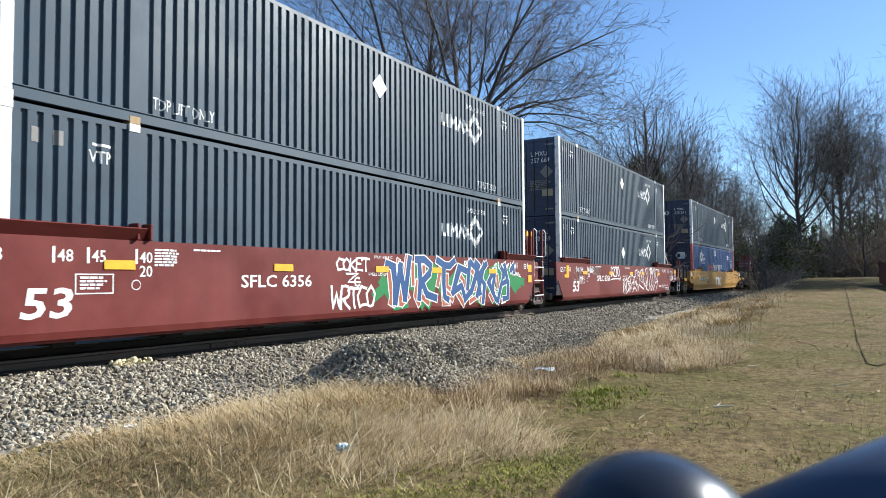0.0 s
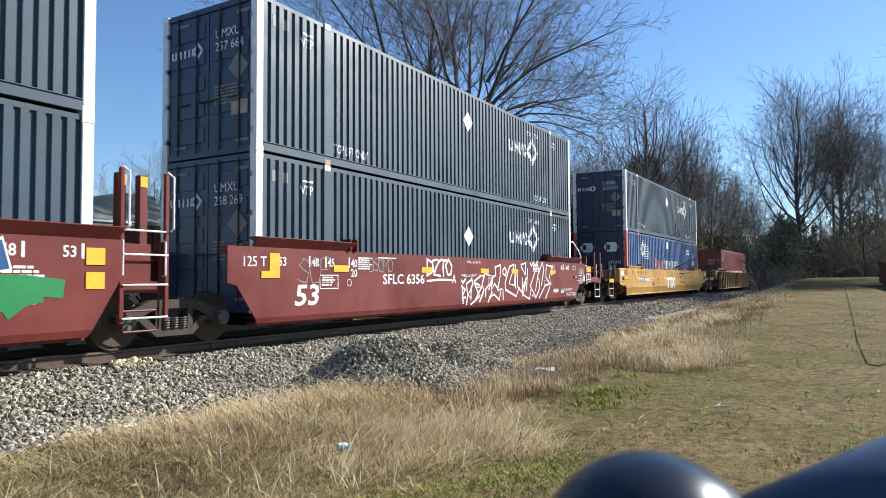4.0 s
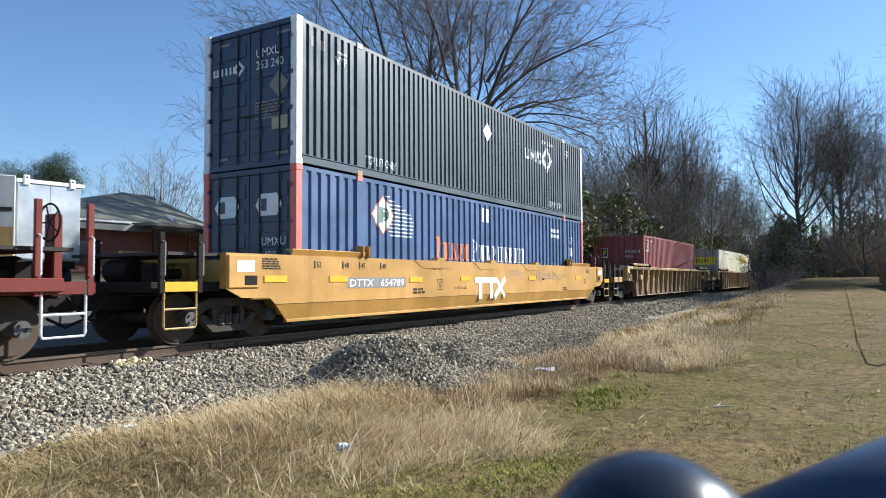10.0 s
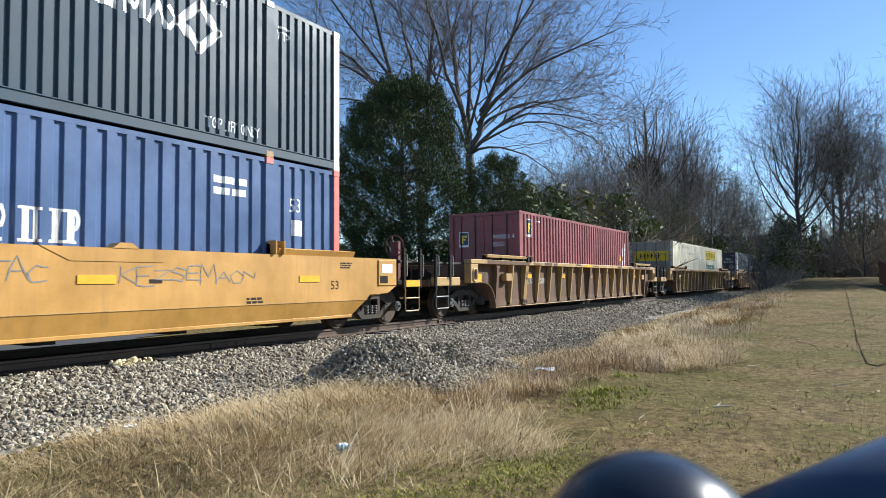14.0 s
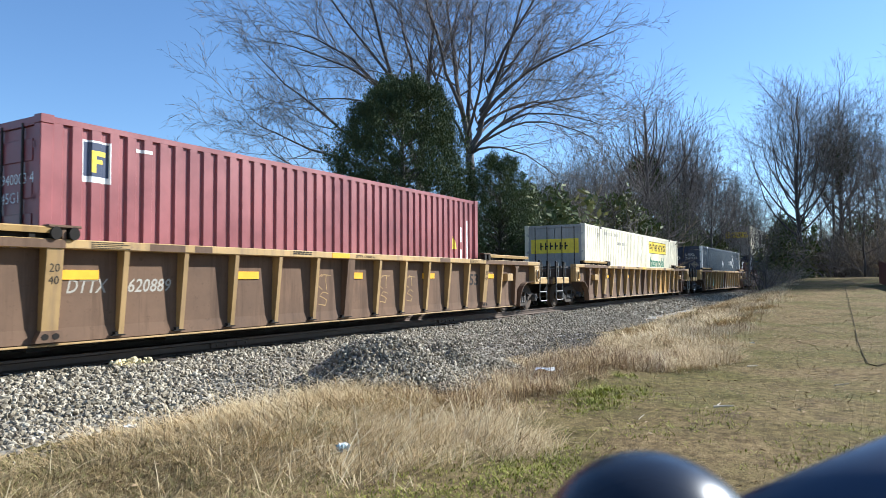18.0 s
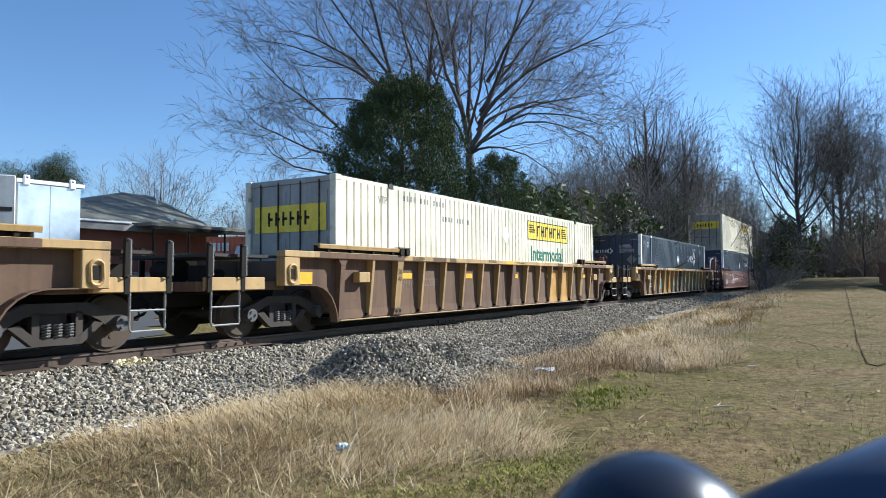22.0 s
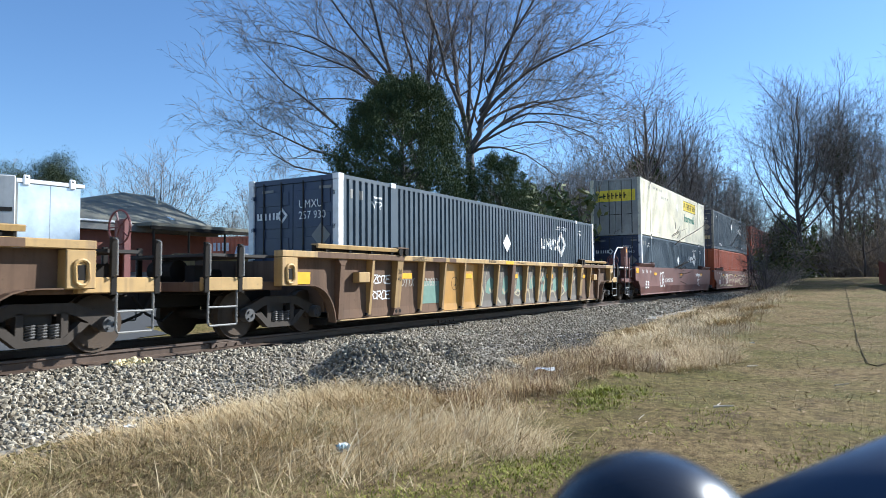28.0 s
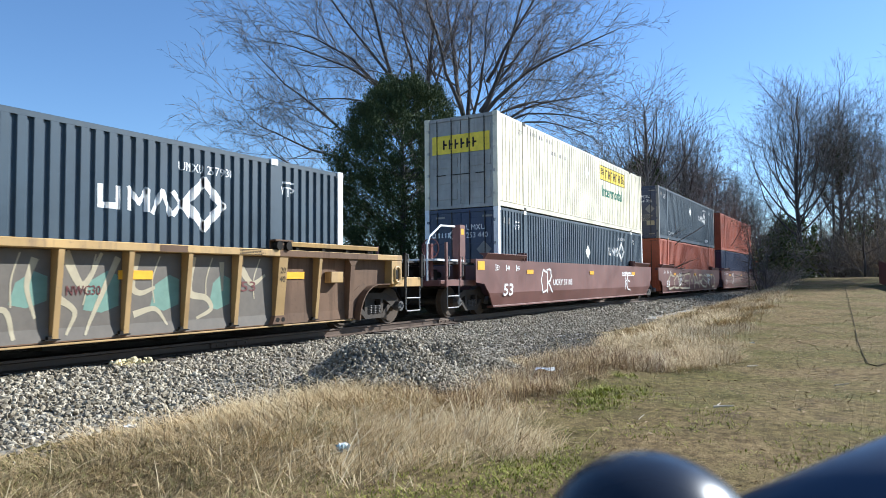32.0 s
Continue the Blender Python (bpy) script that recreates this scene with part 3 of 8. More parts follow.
def marks_blue(c, L, wall):
    for i in range(11):
        w = 1.12 - 0.035 * (i - 4) ** 2 if i > 4 else 1.12 - 0.05 * (4 - i)
        decal("stripe_mark", [bar(2.95 + 0.03 * abs(i - 5), 1.66 + i * 0.088, w, 0.03)], M_MARK, c, wall, label="thin white stripe behind a diamond mark")
    cx, cz = 2.86, 2.12
    decal("diamond_edge", diamond(cx, cz, 0.47), M_OMARK, c, wall, 0.005, "orange edge of a diamond mark")
    decal("diamond_mark", diamond(cx, cz, 0.43), M_MARK, c, wall, 0.007, "white diamond mark")
    decal("diamond_shape", [bar(cx - 0.16, cz - 0.18, 0.13, 0.36), bar(cx - 0.03, cz - 0.06, 0.2, 0.14)] + ring(cx + 0.06, cz + 0.02, 0.13, 0.045, 14), M_STEAL, c, wall, 0.009, "pale green shape inside the diamond")

    def word(name, x, z, h, widths, mat, label, gap):
        for i, w in enumerate(widths):
            hh = h * 1.3 if i == 0 else h
            o = [bar(x + 0.05, z, 0.10, hh), bar(x, z, 0.20, 0.04), bar(x, z + hh - 0.04, 0.20, 0.04)]
            if i % 3 == 0:
                o += ring(x + 0.16, z + hh * 0.68, hh * 0.26, 0.06, 12, 0.55)
            elif i % 3 == 1:
                o += [bar(x + w * 0.62, z, 0.05, hh), bar(x + w * 0.5, z, w * 0.4, 0.04), bar(x + w * 0.5, z + hh - 0.04, w * 0.4, 0.04)]
            else:
                o += stroke([(x + 0.14, z + hh * 0.9), (x + w * 0.85, z + 0.05)], 0.06)
            decal(name, o, mat, c, wall, label=label)
            x += w + gap
    word("mark_letter", 5.13, 1.17, 0.45, (0.30, 0.34, 0.30, 0.28, 0.30), M_OMARK, "orange block shape of a word mark", 0.06)
    word("mark_letter", 7.08, 1.17, 0.46, (0.40, 0.30, 0.34, 0.32, 0.34, 0.30, 0.33, 0.34, 0.14, 0.34), M_MARK, "white block shape of a word mark", 0.055)
    for b in (bar(7.66, 2.3, 0.19, 0.4), bar(7.92, 2.3, 0.19, 0.4), bar(14.78, 1.5, 0.3, 0.3)):
        decal("plate", [b], M_MARK, c, wall)
    decal("stencil", lettering("53", 0.26, 14.72, 1.95, 0.8), M_MARK, c, wall)
    decal("stencil", fine_print(12.9, 2.3, 1.0, 2, 0.12), M_MARK, c, wall)
    for cy in (0.62, -0.55):
        h = [(cy - 0.36, 2.15), (cy - 0.22, 1.93), (cy + 0.22, 1.93), (cy + 0.36, 2.15), (cy + 0.22, 2.37), (cy - 0.22, 2.37)]
        decal("door_hexagon", [h], M_POST, c, 0.032, far=True, label="pale hexagon sign")
        decal("door_hexagon_mark", [[(cy + 0.05, 2.03), (cy + 0.2, 2.03), (cy + 0.2, 2.27), (cy + 0.05, 2.27)]], M_NAVY, c, 0.030, far=True)
    decal("door_number", flip(lettering("UMXU", 0.16, 0.35, 1.35)), M_MARK, c, 0.032, far=True)
    decal("door_number", flip(lettering("490", 0.16, 0.42, 1.08)), M_MARK, c, 0.032, far=True)


def marks_white(c, L, wall):
    x, z, w, h = 9.7, 2.0, 3.6, 0.62
    decal("sign_panel", [bar(x, z, w, h)], M_YMARK, c, wall, label="yellow sign panel")
    o = [bar(x, z, w, 0.025), bar(x, z + h - 0.025, w, 0.025), bar(x, z, 0.03, h), bar(x + w - 0.03, z, 0.03, h)]
    decal("sign_border", o, M_DARKMARK, c, wall, lift=0.008)
    for i in range(6):
        xx = x + 0.78 + i * 0.36
        o = [bar(xx, z + 0.13, 0.08, 0.36)] + ([bar(xx + 0.18, z + 0.13, 0.08, 0.36), bar(xx, z + 0.27, 0.24, 0.07)] if i % 2 else [bar(xx, z + 0.42, 0.24, 0.07)])
        decal("sign_shape", o, M_DARKMARK, c, wall, lift=0.009)
    decal("sign_print", fine_print(x + 0.12, z + 0.45, 0.5, 4, 0.045) + fine_print(x + 3.0, z + 0.45, 0.5, 5, 0.045), M_DARKMARK, c, wall, lift=0.009)
    decal("word", lettering("Intermodal", 0.46, 9.92, 1.33, 1.0, 0, 0.03), M_GREENMARK, c, wall, label="green painted word")
    decal("diamond_plate", diamond(8.06, 2.05, 0.26), M_POST, c, -WIDE / 2 + 0.02, label="white diamond plate")
    decal("stencil", lettering("VTP", 0.17, 1.5, 2.42, 0.8), M_GREYMARK, c, wall)
    for x, z, n in ((2.5, 2.56, 13), (4.3, 2.2, 10)):
        decal("stencil", [bar(x + 0.15 * k, z, 0.065, 0.13) for k in range(n) if k not in (4, 8)], M_GREYMARK, c, wall)
    decal("door_sign", [[(-1.02, 1.74), (1.02, 1.74), (1.02, 2.32), (-1.02, 2.32)]], M_YMARK, c, 0.030, far=True, label="yellow sign panel across the doors")
    for i in range(6):
        yy = 0.62 - i * 0.21
        decal("door_shape", [[(yy, 1.88), (yy - 0.06, 1.88), (yy - 0.06, 2.18), (yy, 2.18)], [(yy, 2.0), (yy - 0.14, 2.0), (yy - 0.14, 2.06), (yy, 2.06)]], M_DARKMARK, c, 0.030, lift=0.007, far=True)


def marks_maroon(c, L, wall):
    for wl, far, cx, cz, s in ((wall, False, 0.8, 2.35, 0.28), (0.032, True, 0.75, 2.0, 0.24)):
        f = -1 if far else 1
        q = lambda a, b, w, h: [(cx + f * a * s, cz + b * s), (cx + f * (a + w) * s, cz + b * s), (cx + f * (a + w) * s, cz + (b + h) * s), (cx + f * a * s, cz + b * s + h * s)]
        decal("emblem_plate", [q(-0.75, -1, 1.5, 2.1)], M_MARK, c, wl, far=far)
        decal("emblem_field", [q(-0.65, -0.7, 1.3, 1.7)], M_NAVY, c, wl, lift=0.006, far=far)
        decal("emblem", [q(-0.3, -0.5, 0.25, 1.0), q(-0.3, 0.35, 0.8, 0.25), q(-0.3, -0.05, 0.65, 0.22)], M_YMARK, c, wl, lift=0.008, far=far)
    decal("stencils", [bar(11.2, 1.0, 0.07, 0.5), bar(11.2, 1.7, 0.07, 0.4), bar(11.55, 0.7, 0.1, 1.6), bar(1.4, 2.6, 0.3, 0.05)], M_POST, c, wall)
    decal("warning_plate", [[(10.75, 1.5), (11.0, 1.5), (10.87, 1.85)]], M_YMARK, c, wall)
    w = lettering("940003 4", 0.15, 0.3, 2.0) + lettering("45G1", 0.15, 0.3, 1.75) + fine_print(0.1, 1.3, 0.9, 4, 0.06)
    decal("door_signs", [[(-a, b) for a, b in p] for p in w], M_MARK, c, 0.032, far=True)

# ---- bogies and well cars ----
WHEEL_R = 0.42


def wheelset(parent, x):
    """One axle with its two wheels; it turns as the train rolls."""
    bm = bmesh.new()
    for sy in (-1, 1):
        disc(bm, (0, sy * 0.775, 0), WHEEL_R, 0.12, "y", 28)
        disc(bm, (0, sy * 0.70, 0), WHEEL_R + 0.028, 0.03, "y", 28)
        disc(bm, (0, sy * 0.85, 0), 0.36, 0.03, "y", 24, 0.30)
        disc(bm, (0, sy * 0.90, 0), 0.13, 0.1, "y", 16)
        for k in range(3):
            a = k * math.tau / 3 + 0.3
            disc(bm, (0.2 * math.cos(a), sy * 0.845, 0.2 * math.sin(a)), 0.035, 0.06, "y", 8)
    disc(bm, (0, 0, 0), 0.085, 2.2, "y", 12)
    bmesh.ops.recalc_face_normals(bm, faces=bm.faces[:])
    w = part("wheelset", bm, M_WHEEL, parent, "rusty steel wheels on an axle")
    ROLLERS.append((w, x, WHEEL_R))
    return w


def bogie(car, x):
    """A two-axle bogie: cast side frames, springs, bolster, bearing caps, two wheelsets."""
    bm = bmesh.new()
    top = [(-1.02, 0.52), (-0.72, 0.62), (-0.42, 0.74), (0.42, 0.74), (0.72, 0.62), (1.02, 0.52), (1.02, 0.40), (0.72, 0.38), (0.62, 0.47), (0.45, 0.56), (0.30, 0.60), (-0.30, 0.60), (-0.45, 0.56), (-0.62, 0.47), (-0.72, 0.38), (-1.02, 0.40)]
    low = [(-0.66, 0.44), (-0.34, 0.17), (0.34, 0.17), (0.66, 0.44), (0.52, 0.47), (0.29, 0.27), (-0.29, 0.27), (-0.52, 0.47)]
    bm.free()
    b = part("bogie", boxes((-0.2, 0.2, -0.94, 0.94, 0.44, 0.62), bevel=0.02), M_BOGIE, car, "grimy cast steel bogie")
    b.matrix_basis = pose(x, 0, 0)
    for y in (-1.06, 0.94):
        bm = bmesh.new()
        prism(bm, top, y, y + 0.12)
        prism(bm, low, y - 0.01, y + 0.13)
        for sx in (-1, 1):
            box(bm, sx * 0.30 - 0.05, sx * 0.30 + 0.05, y, y + 0.12, 0.24, 0.62)
        bmesh.ops.recalc_face_normals(bm, faces=bm.faces[:])
        part("side_frame", bm, M_BOGIE, b, "cast steel side frame")
    for y in (-1.0, 1.0):
        for xx in (-0.16, 0.0, 0.16):
            bm = bmesh.new()
            pts = [(xx + 0.062 * math.cos(k * 0.9), y - 0.03 + 0.062 * math.sin(k * 0.9), 0.27 + k * 0.0053) for k in range(36)]
            tube(bm, pts, 0.016, 5)
            part("spring", bm, M_SPRING, b, "steel coil spring")
        for xx in (-0.89, 0.89):
            bm = bmesh.new()
            disc(bm, (xx, y * 1.03 + (-0.08 if y < 0 else 0.08), WHEEL_R), 0.115, 0.16, "y", 16)
            for k in range(3):
                a = k * math.tau / 3
                disc(bm, (xx + 0.065 * math.cos(a), y * 1.03 + (-0.17 if y < 0 else 0.17), WHEEL_R + 0.065 * math.sin(a)), 0.022, 0.03, "y", 6)
            part("bearing_cap", bm, M_SPRING, b)
    for xx in (-0.89, 0.89):
        wheelset(b, xx)
        for y in (-0.80, 0.80):
            s = -1 if xx < 0 else 1
            part("brake_shoe", boxes((xx - s * 0.50 - 0.03, xx - s * 0.50 + 0.03, y - 0.06, y + 0.06, 0.30, 0.55), bevel=0.01), M_BLACK, b)
    return b


def reflector(car, x, y, z, w=0.62, h=0.13):
    part("reflector", boxes((x, x + w, y - 0.014, y + 0.002, z, z + h)), M_REFL, car, "yellow reflective strip")


def end_frame(car, x, out, mat, ladder_mat, wheel=False, cross=False, tall=1.78):
    """The end platform beyond the well: sill, walkway, hand rails, stirrup steps, coupler gear. out: +1 or -1 along the train."""
    X = lambda a: x + out * a
    post = 0.05 if mat is M_BROWN else 0.045
    part("platform", boxes((min(X(-0.9), X(1.1)), max(X(-0.9), X(1.1)), -1.25, 1.25, 0.86, 1.02), bevel=0.01), M_BLACK if mat is M_BLACK else mat, car)
    part("draft_sill", boxes((min(X(-1.6), X(1.4)), max(X(-1.6), X(1.4)), -0.28, 0.28, 0.58, 0.9), bevel=0.02), M_BLACK, car)
    bm = boxes((min(X(1.35), X(1.62)), max(X(1.35), X(1.62)), -0.13, 0.13, 0.66, 0.92), bevel=0.03)
    part("coupler", bm, M_STEEL, car)
    part("walkway", boxes((min(X(-0.7), X(0.75)), max(X(-0.7), X(0.75)), -1.28, 1.28, 1.44, 1.49)), M_STEEL, car, "open steel grating walkway")
    for yy in (-1.36, 1.36):
        s = -1 if yy < 0 else 1
        # stirrup steps and grab irons
        st = [((X(0.28), yy, 1.05), (X(0.28), yy, 0.34), (X(0.30), yy, 0.30), (X(0.86), yy, 0.30), (X(0.88), yy, 0.34), (X(0.88), yy, 1.05)),
              ((X(0.28), yy, 0.60), (X(0.88), yy, 0.60))]
        part("stirrup", tubes(0.018, *st, sides=6), ladder_mat, car)
        for a, zt in ((0.22, tall), (0.93, tall)):
            part("stanchion", boxes((X(a) - post, X(a) + post, yy - 0.03, yy + 0.03, 0.84, zt), bevel=0.008), M_BLACK if mat is M_BROWN else mat, car)
            part("grab_iron", tubes(0.015, ((X(a), yy + s * 0.02, 1.1), (X(a), yy + s * 0.09, 1.12), (X(a), yy + s * 0.09, 1.62), (X(a), yy + s * 0.02, 1.64)), sides=6), M_POST if mat is M_RED else M_GRAB, car)
        if mat is M_BROWN:
            part("end_sill", boxes((min(X(-0.3), X(0.98)), max(X(-0.3), X(0.98)), yy - 0.01 if yy < 0 else yy - 0.11, yy + 0.11 if yy < 0 else yy + 0.01, 0.87, 1.09), bevel=0.012), M_OCHRE, car, "worn ochre beam at the car's end")
        else:
            part("side_plate", boxes((min(X(0.2), X(0.95)), max(X(0.2), X(0.95)), yy - 0.015, yy + 0.02, 0.86, 1.03), bevel=0.005), mat, car)
    if cross:
        for z in (1.15, 1.62):
            part("cross_rail", tubes(0.018, ((X(0.93), -1.3, z), (X(0.93), 1.3, z)), sides=6), ladder_mat, car)
    # hoses and rods below the platform
    bm = bmesh.new()
    tube(bm, [(X(1.2), -0.4, 0.8), (X(1.45), -0.42, 0.5), (X(1.8), -0.35, 0.36), (X(2.05), -0.3, 0.5)], 0.025, 6)
    tube(bm, [(X(0.1), -0.8, 0.78), (X(0.6), -0.75, 0.82), (X(1.1), -0.4, 0.8)], 0.02, 6)
    part("brake_hose", bm, M_BLACK, car)
    bm = bmesh.new()
    disc(bm, (X(0.55), 0.1, 1.2), 0.2, 0.62, "y", 16)
    disc(bm, (X(0.15), -0.55, 1.15), 0.09, 0.35, "x", 10)
    box(bm, min(X(0.3), X(0.62)), max(X(0.3), X(0.62)), -0.7, -0.45, 1.0, 1.3)
    bmesh.ops.recalc_face_normals(bm, faces=bm.faces[:])
    part("air_tank", bm, M_BLACK, car, "black brake cylinder and valves")
    if wheel:
        bm = bmesh.new()
        c = Vector((X(0.72), -0.75, 1.86))
        pts = [c + Vector((0, 0.26 * math.cos(k * math.tau / 24), 0.26 * math.sin(k * math.tau / 24))) for k in range(25)]
        tube(bm, pts, 0.016, 6)
        for k in range(5):
            a = k * math.tau / 5
            tube(bm, [c, c + Vector((0, 0.26 * math.cos(a), 0.26 * math.sin(a)))], 0.012, 5)
        part("hand_brake_wheel", bm, M_BLACK if mat is M_RED else M_REDDARK, car)
        part("hand_brake_post", boxes((min(X(0.72), X(0.86)), max(X(0.72), X(0.86)), -0.85, -0.62, 1.0, 1.98), bevel=0.02), mat if mat is M_RED else M_REDDARK, car)
    return car


def high_rail(car, x, mat, out=1):
    """A tall post behind the container with a bent white hand rail."""
    X = lambda a: x + out * a
    rail = [(X(0.0), -0.9, 2.50), (X(0.75), -0.9, 2.48), (X(1.35), -0.93, 2.15), (X(1.5), -0.95, 1.95), (X(1.5), -0.95, 1.0)]
    part("high_rail", tubes(0.028, rail, sides=8), M_POST, car, "bent white hand rail")
    part("high_post", boxes((min(X(-0.35), X(-0.05)), max(X(-0.35), X(-0.05)), -1.05, -0.8, 0.9, 2.55), bevel=0.01), mat, car)
    part("post_reflector", boxes((min(X(-0.26), X(-0.1)), max(X(-0.26), X(-0.1)), -1.056, -1.048, 2.28, 2.44)), M_REFL, car, "yellow reflective plate")
    part("cross_walk", boxes((min(X(0.0), X(1.5)), max(X(0.0), X(1.5)), -1.2, 1.2, 1.52, 1.57)), M_FASCIA, car, "pale walkway edge")


def well_core(car, half, z_floor, mat):
    """The trough's floor beams, bulkheads and inner walls."""
    n = 9
    for i in range(n):
        x = -half + 1.6 + i * (2 * half - 3.2) / (n - 1)
        part("cross_beam", boxes((x - 0.15, x + 0.15, -1.3, 1.3, z_floor - 0.12, z_floor)), M_BLACK, car)
    for s in (-1, 1):
        part("bulkhead", boxes((min(s * (half - 1.5), s * (half - 1.44)), max(s * (half - 1.5), s * (half - 1.44)), -1.25, 1.25, 0.4, 1.45)), mat, car)
    part("far_chord", boxes((-half, half, 1.33, 1.45, 1.4, 1.6), bevel=0.01), mat, car)
    part("far_side", boxes((-half + 1.2, half - 1.2, 1.36, 1.40, 0.3, 1.42)), mat, car)


def guide(car, x0, x1, z, mat, y=-1.47, h=0.18):
    """A container guide: a flap that flares outwards over the top chord, with a pivot lug."""
    f = 0.115 if h > 0.15 else 0.03
    out = [(y + 0.01, z + 0.002), (y - f, z + h - 0.015), (y - f + 0.025, z + h), (y + 0.16, z + h), (y + 0.16, z + h - 0.02), (y + 0.03, z + h * 0.55), (y + 0.05, z + 0.002)]
    part("container_guide", prisms((out, min(x0, x1), max(x0, x1)), axis="x"), mat, car)
    bm = boxes((x1 - 0.13, x1 - 0.08, y - 0.06, y + 0.16, z + 0.002, z + 0.25), (x1 + 0.08, x1 + 0.13, y - 0.06, y + 0.16, z + 0.002, z + 0.25), (x1 - 0.13, x1 + 0.13, y + 0.06, y + 0.16, z + 0.002, z + 0.2), bevel=0.012)
    part("guide_lug", bm, mat if mat in (M_YELLOW, M_RED, M_UCRY) else M_REDDARK, car)


def smooth_well(s0, s1, mat, label, zt=1.62, zb=0.28, near_end=(), far_end=(), knee=0.64, extra=0.0, tuck=0.10):
    """A well car with plain sheet sides from s0 to s1; the ends' lower edges as (metres from the end, height) down to the sill."""
    half = (s1 - s0) / 2
    rear = half + extra
    car = tagged(new("well_car"), label, "freight car", "freight cars of the train")
    yo = -1.46

    def cross(pts):
        up, i = [], 0
        for i, (d, z) in enumerate(pts):
            if z < knee:
                break
            up.append((d, z))
        (d0, z0), (d1, z1) = pts[i - 1], pts[i]
        k = d0 + (d1 - d0) * (z0 - knee) / (z0 - z1)
        return up, k, pts[-1][0]

    (u0, k0, b0), (u1, k1, b1) = cross(near_end), cross(far_end)
    for side in (1, -1):
        y = yo
        upper = [(-rear, zt)] + [(-rear + d, z) for d, z in u0] + [(-rear + k0, knee), (half - k1, knee)] + [(half - d, z) for d, z in u1[::-1]] + [(half, zt)]
        bm = prisms((upper, y, y + 0.03))
        lo = [(-rear + k0, knee), (half - k1, knee), (half - b1, zb), (-rear + b0, zb)]
        vs = [bm.verts.new((a, y + (0.0 if b > knee - 0.01 else tuck), b)) for a, b in lo]
        vt = [bm.verts.new((a, y + 0.03 + (0.0 if b > knee - 0.01 else tuck), b)) for a, b in lo]
        bm.faces.new(vs)
        bm.faces.new(vt[::-1])
        for i in range(4):
            bm.faces.new((vs[i], vt[i], vt[(i + 1) % 4], vs[(i + 1) % 4]))
        bmesh.ops.recalc_face_normals(bm, faces=bm.faces[:])
        ob = part("side_wall", bm, mat, car)
        chord = part("top_chord", boxes((-rear, half, y + 0.03, y + 0.17, zt - 0.12, zt), bevel=0.01), mat, car)
        sill = part("bottom_sill", boxes((-rear + b0, half - b1, y + 0.09, y + 0.30, zb - 0.05, zb + 0.01), bevel=0.008), mat, car)
        if side < 0:
            for o in (ob, chord, sill):
                o.matrix_basis = Matrix.Diagonal((1, -1, 1, 1))
    well_core(car, half, zb + 0.02, mat)
    MOVERS.append((car, (s0 + s1) / 2, 0.0))
    return car, half, yo


SHEET = -1.335
KNEE = 0.42


def lean_side(car):
    """Leans the sheet of a ribbed car and all that is painted on it inwards towards the bottom, with the flared strip below."""
    for ob in car.children:
        me = ob.data
        if me is None or not len(me.vertices):
            continue
        ys = [v.co.y for v in me.vertices]
        if min(ys) < SHEET - 0.056 or max(ys) > SHEET + 0.021:
            continue
        if ob.name.startswith(("side_wall", "gusset", "arch_plate", "yellow_plate")):
            for v in me.vertices:
                v.co.y += (1.46 - v.co.z) * 0.020
            continue
        bm = bmesh.new()
        bm.from_mesh(me)
        bmesh.ops.bisect_plane(bm, geom=bm.verts[:] + bm.edges[:] + bm.faces[:], plane_co=(0, 0, KNEE), plane_no=(0, 0, 1))
        for v in bm.verts:
            z = v.co.z
            v.co.y += (1.46 - max(z, KNEE)) * 0.020 - (max(0.0, KNEE - z) * 0.10)
        bm.to_mesh(me)
        bm.free()


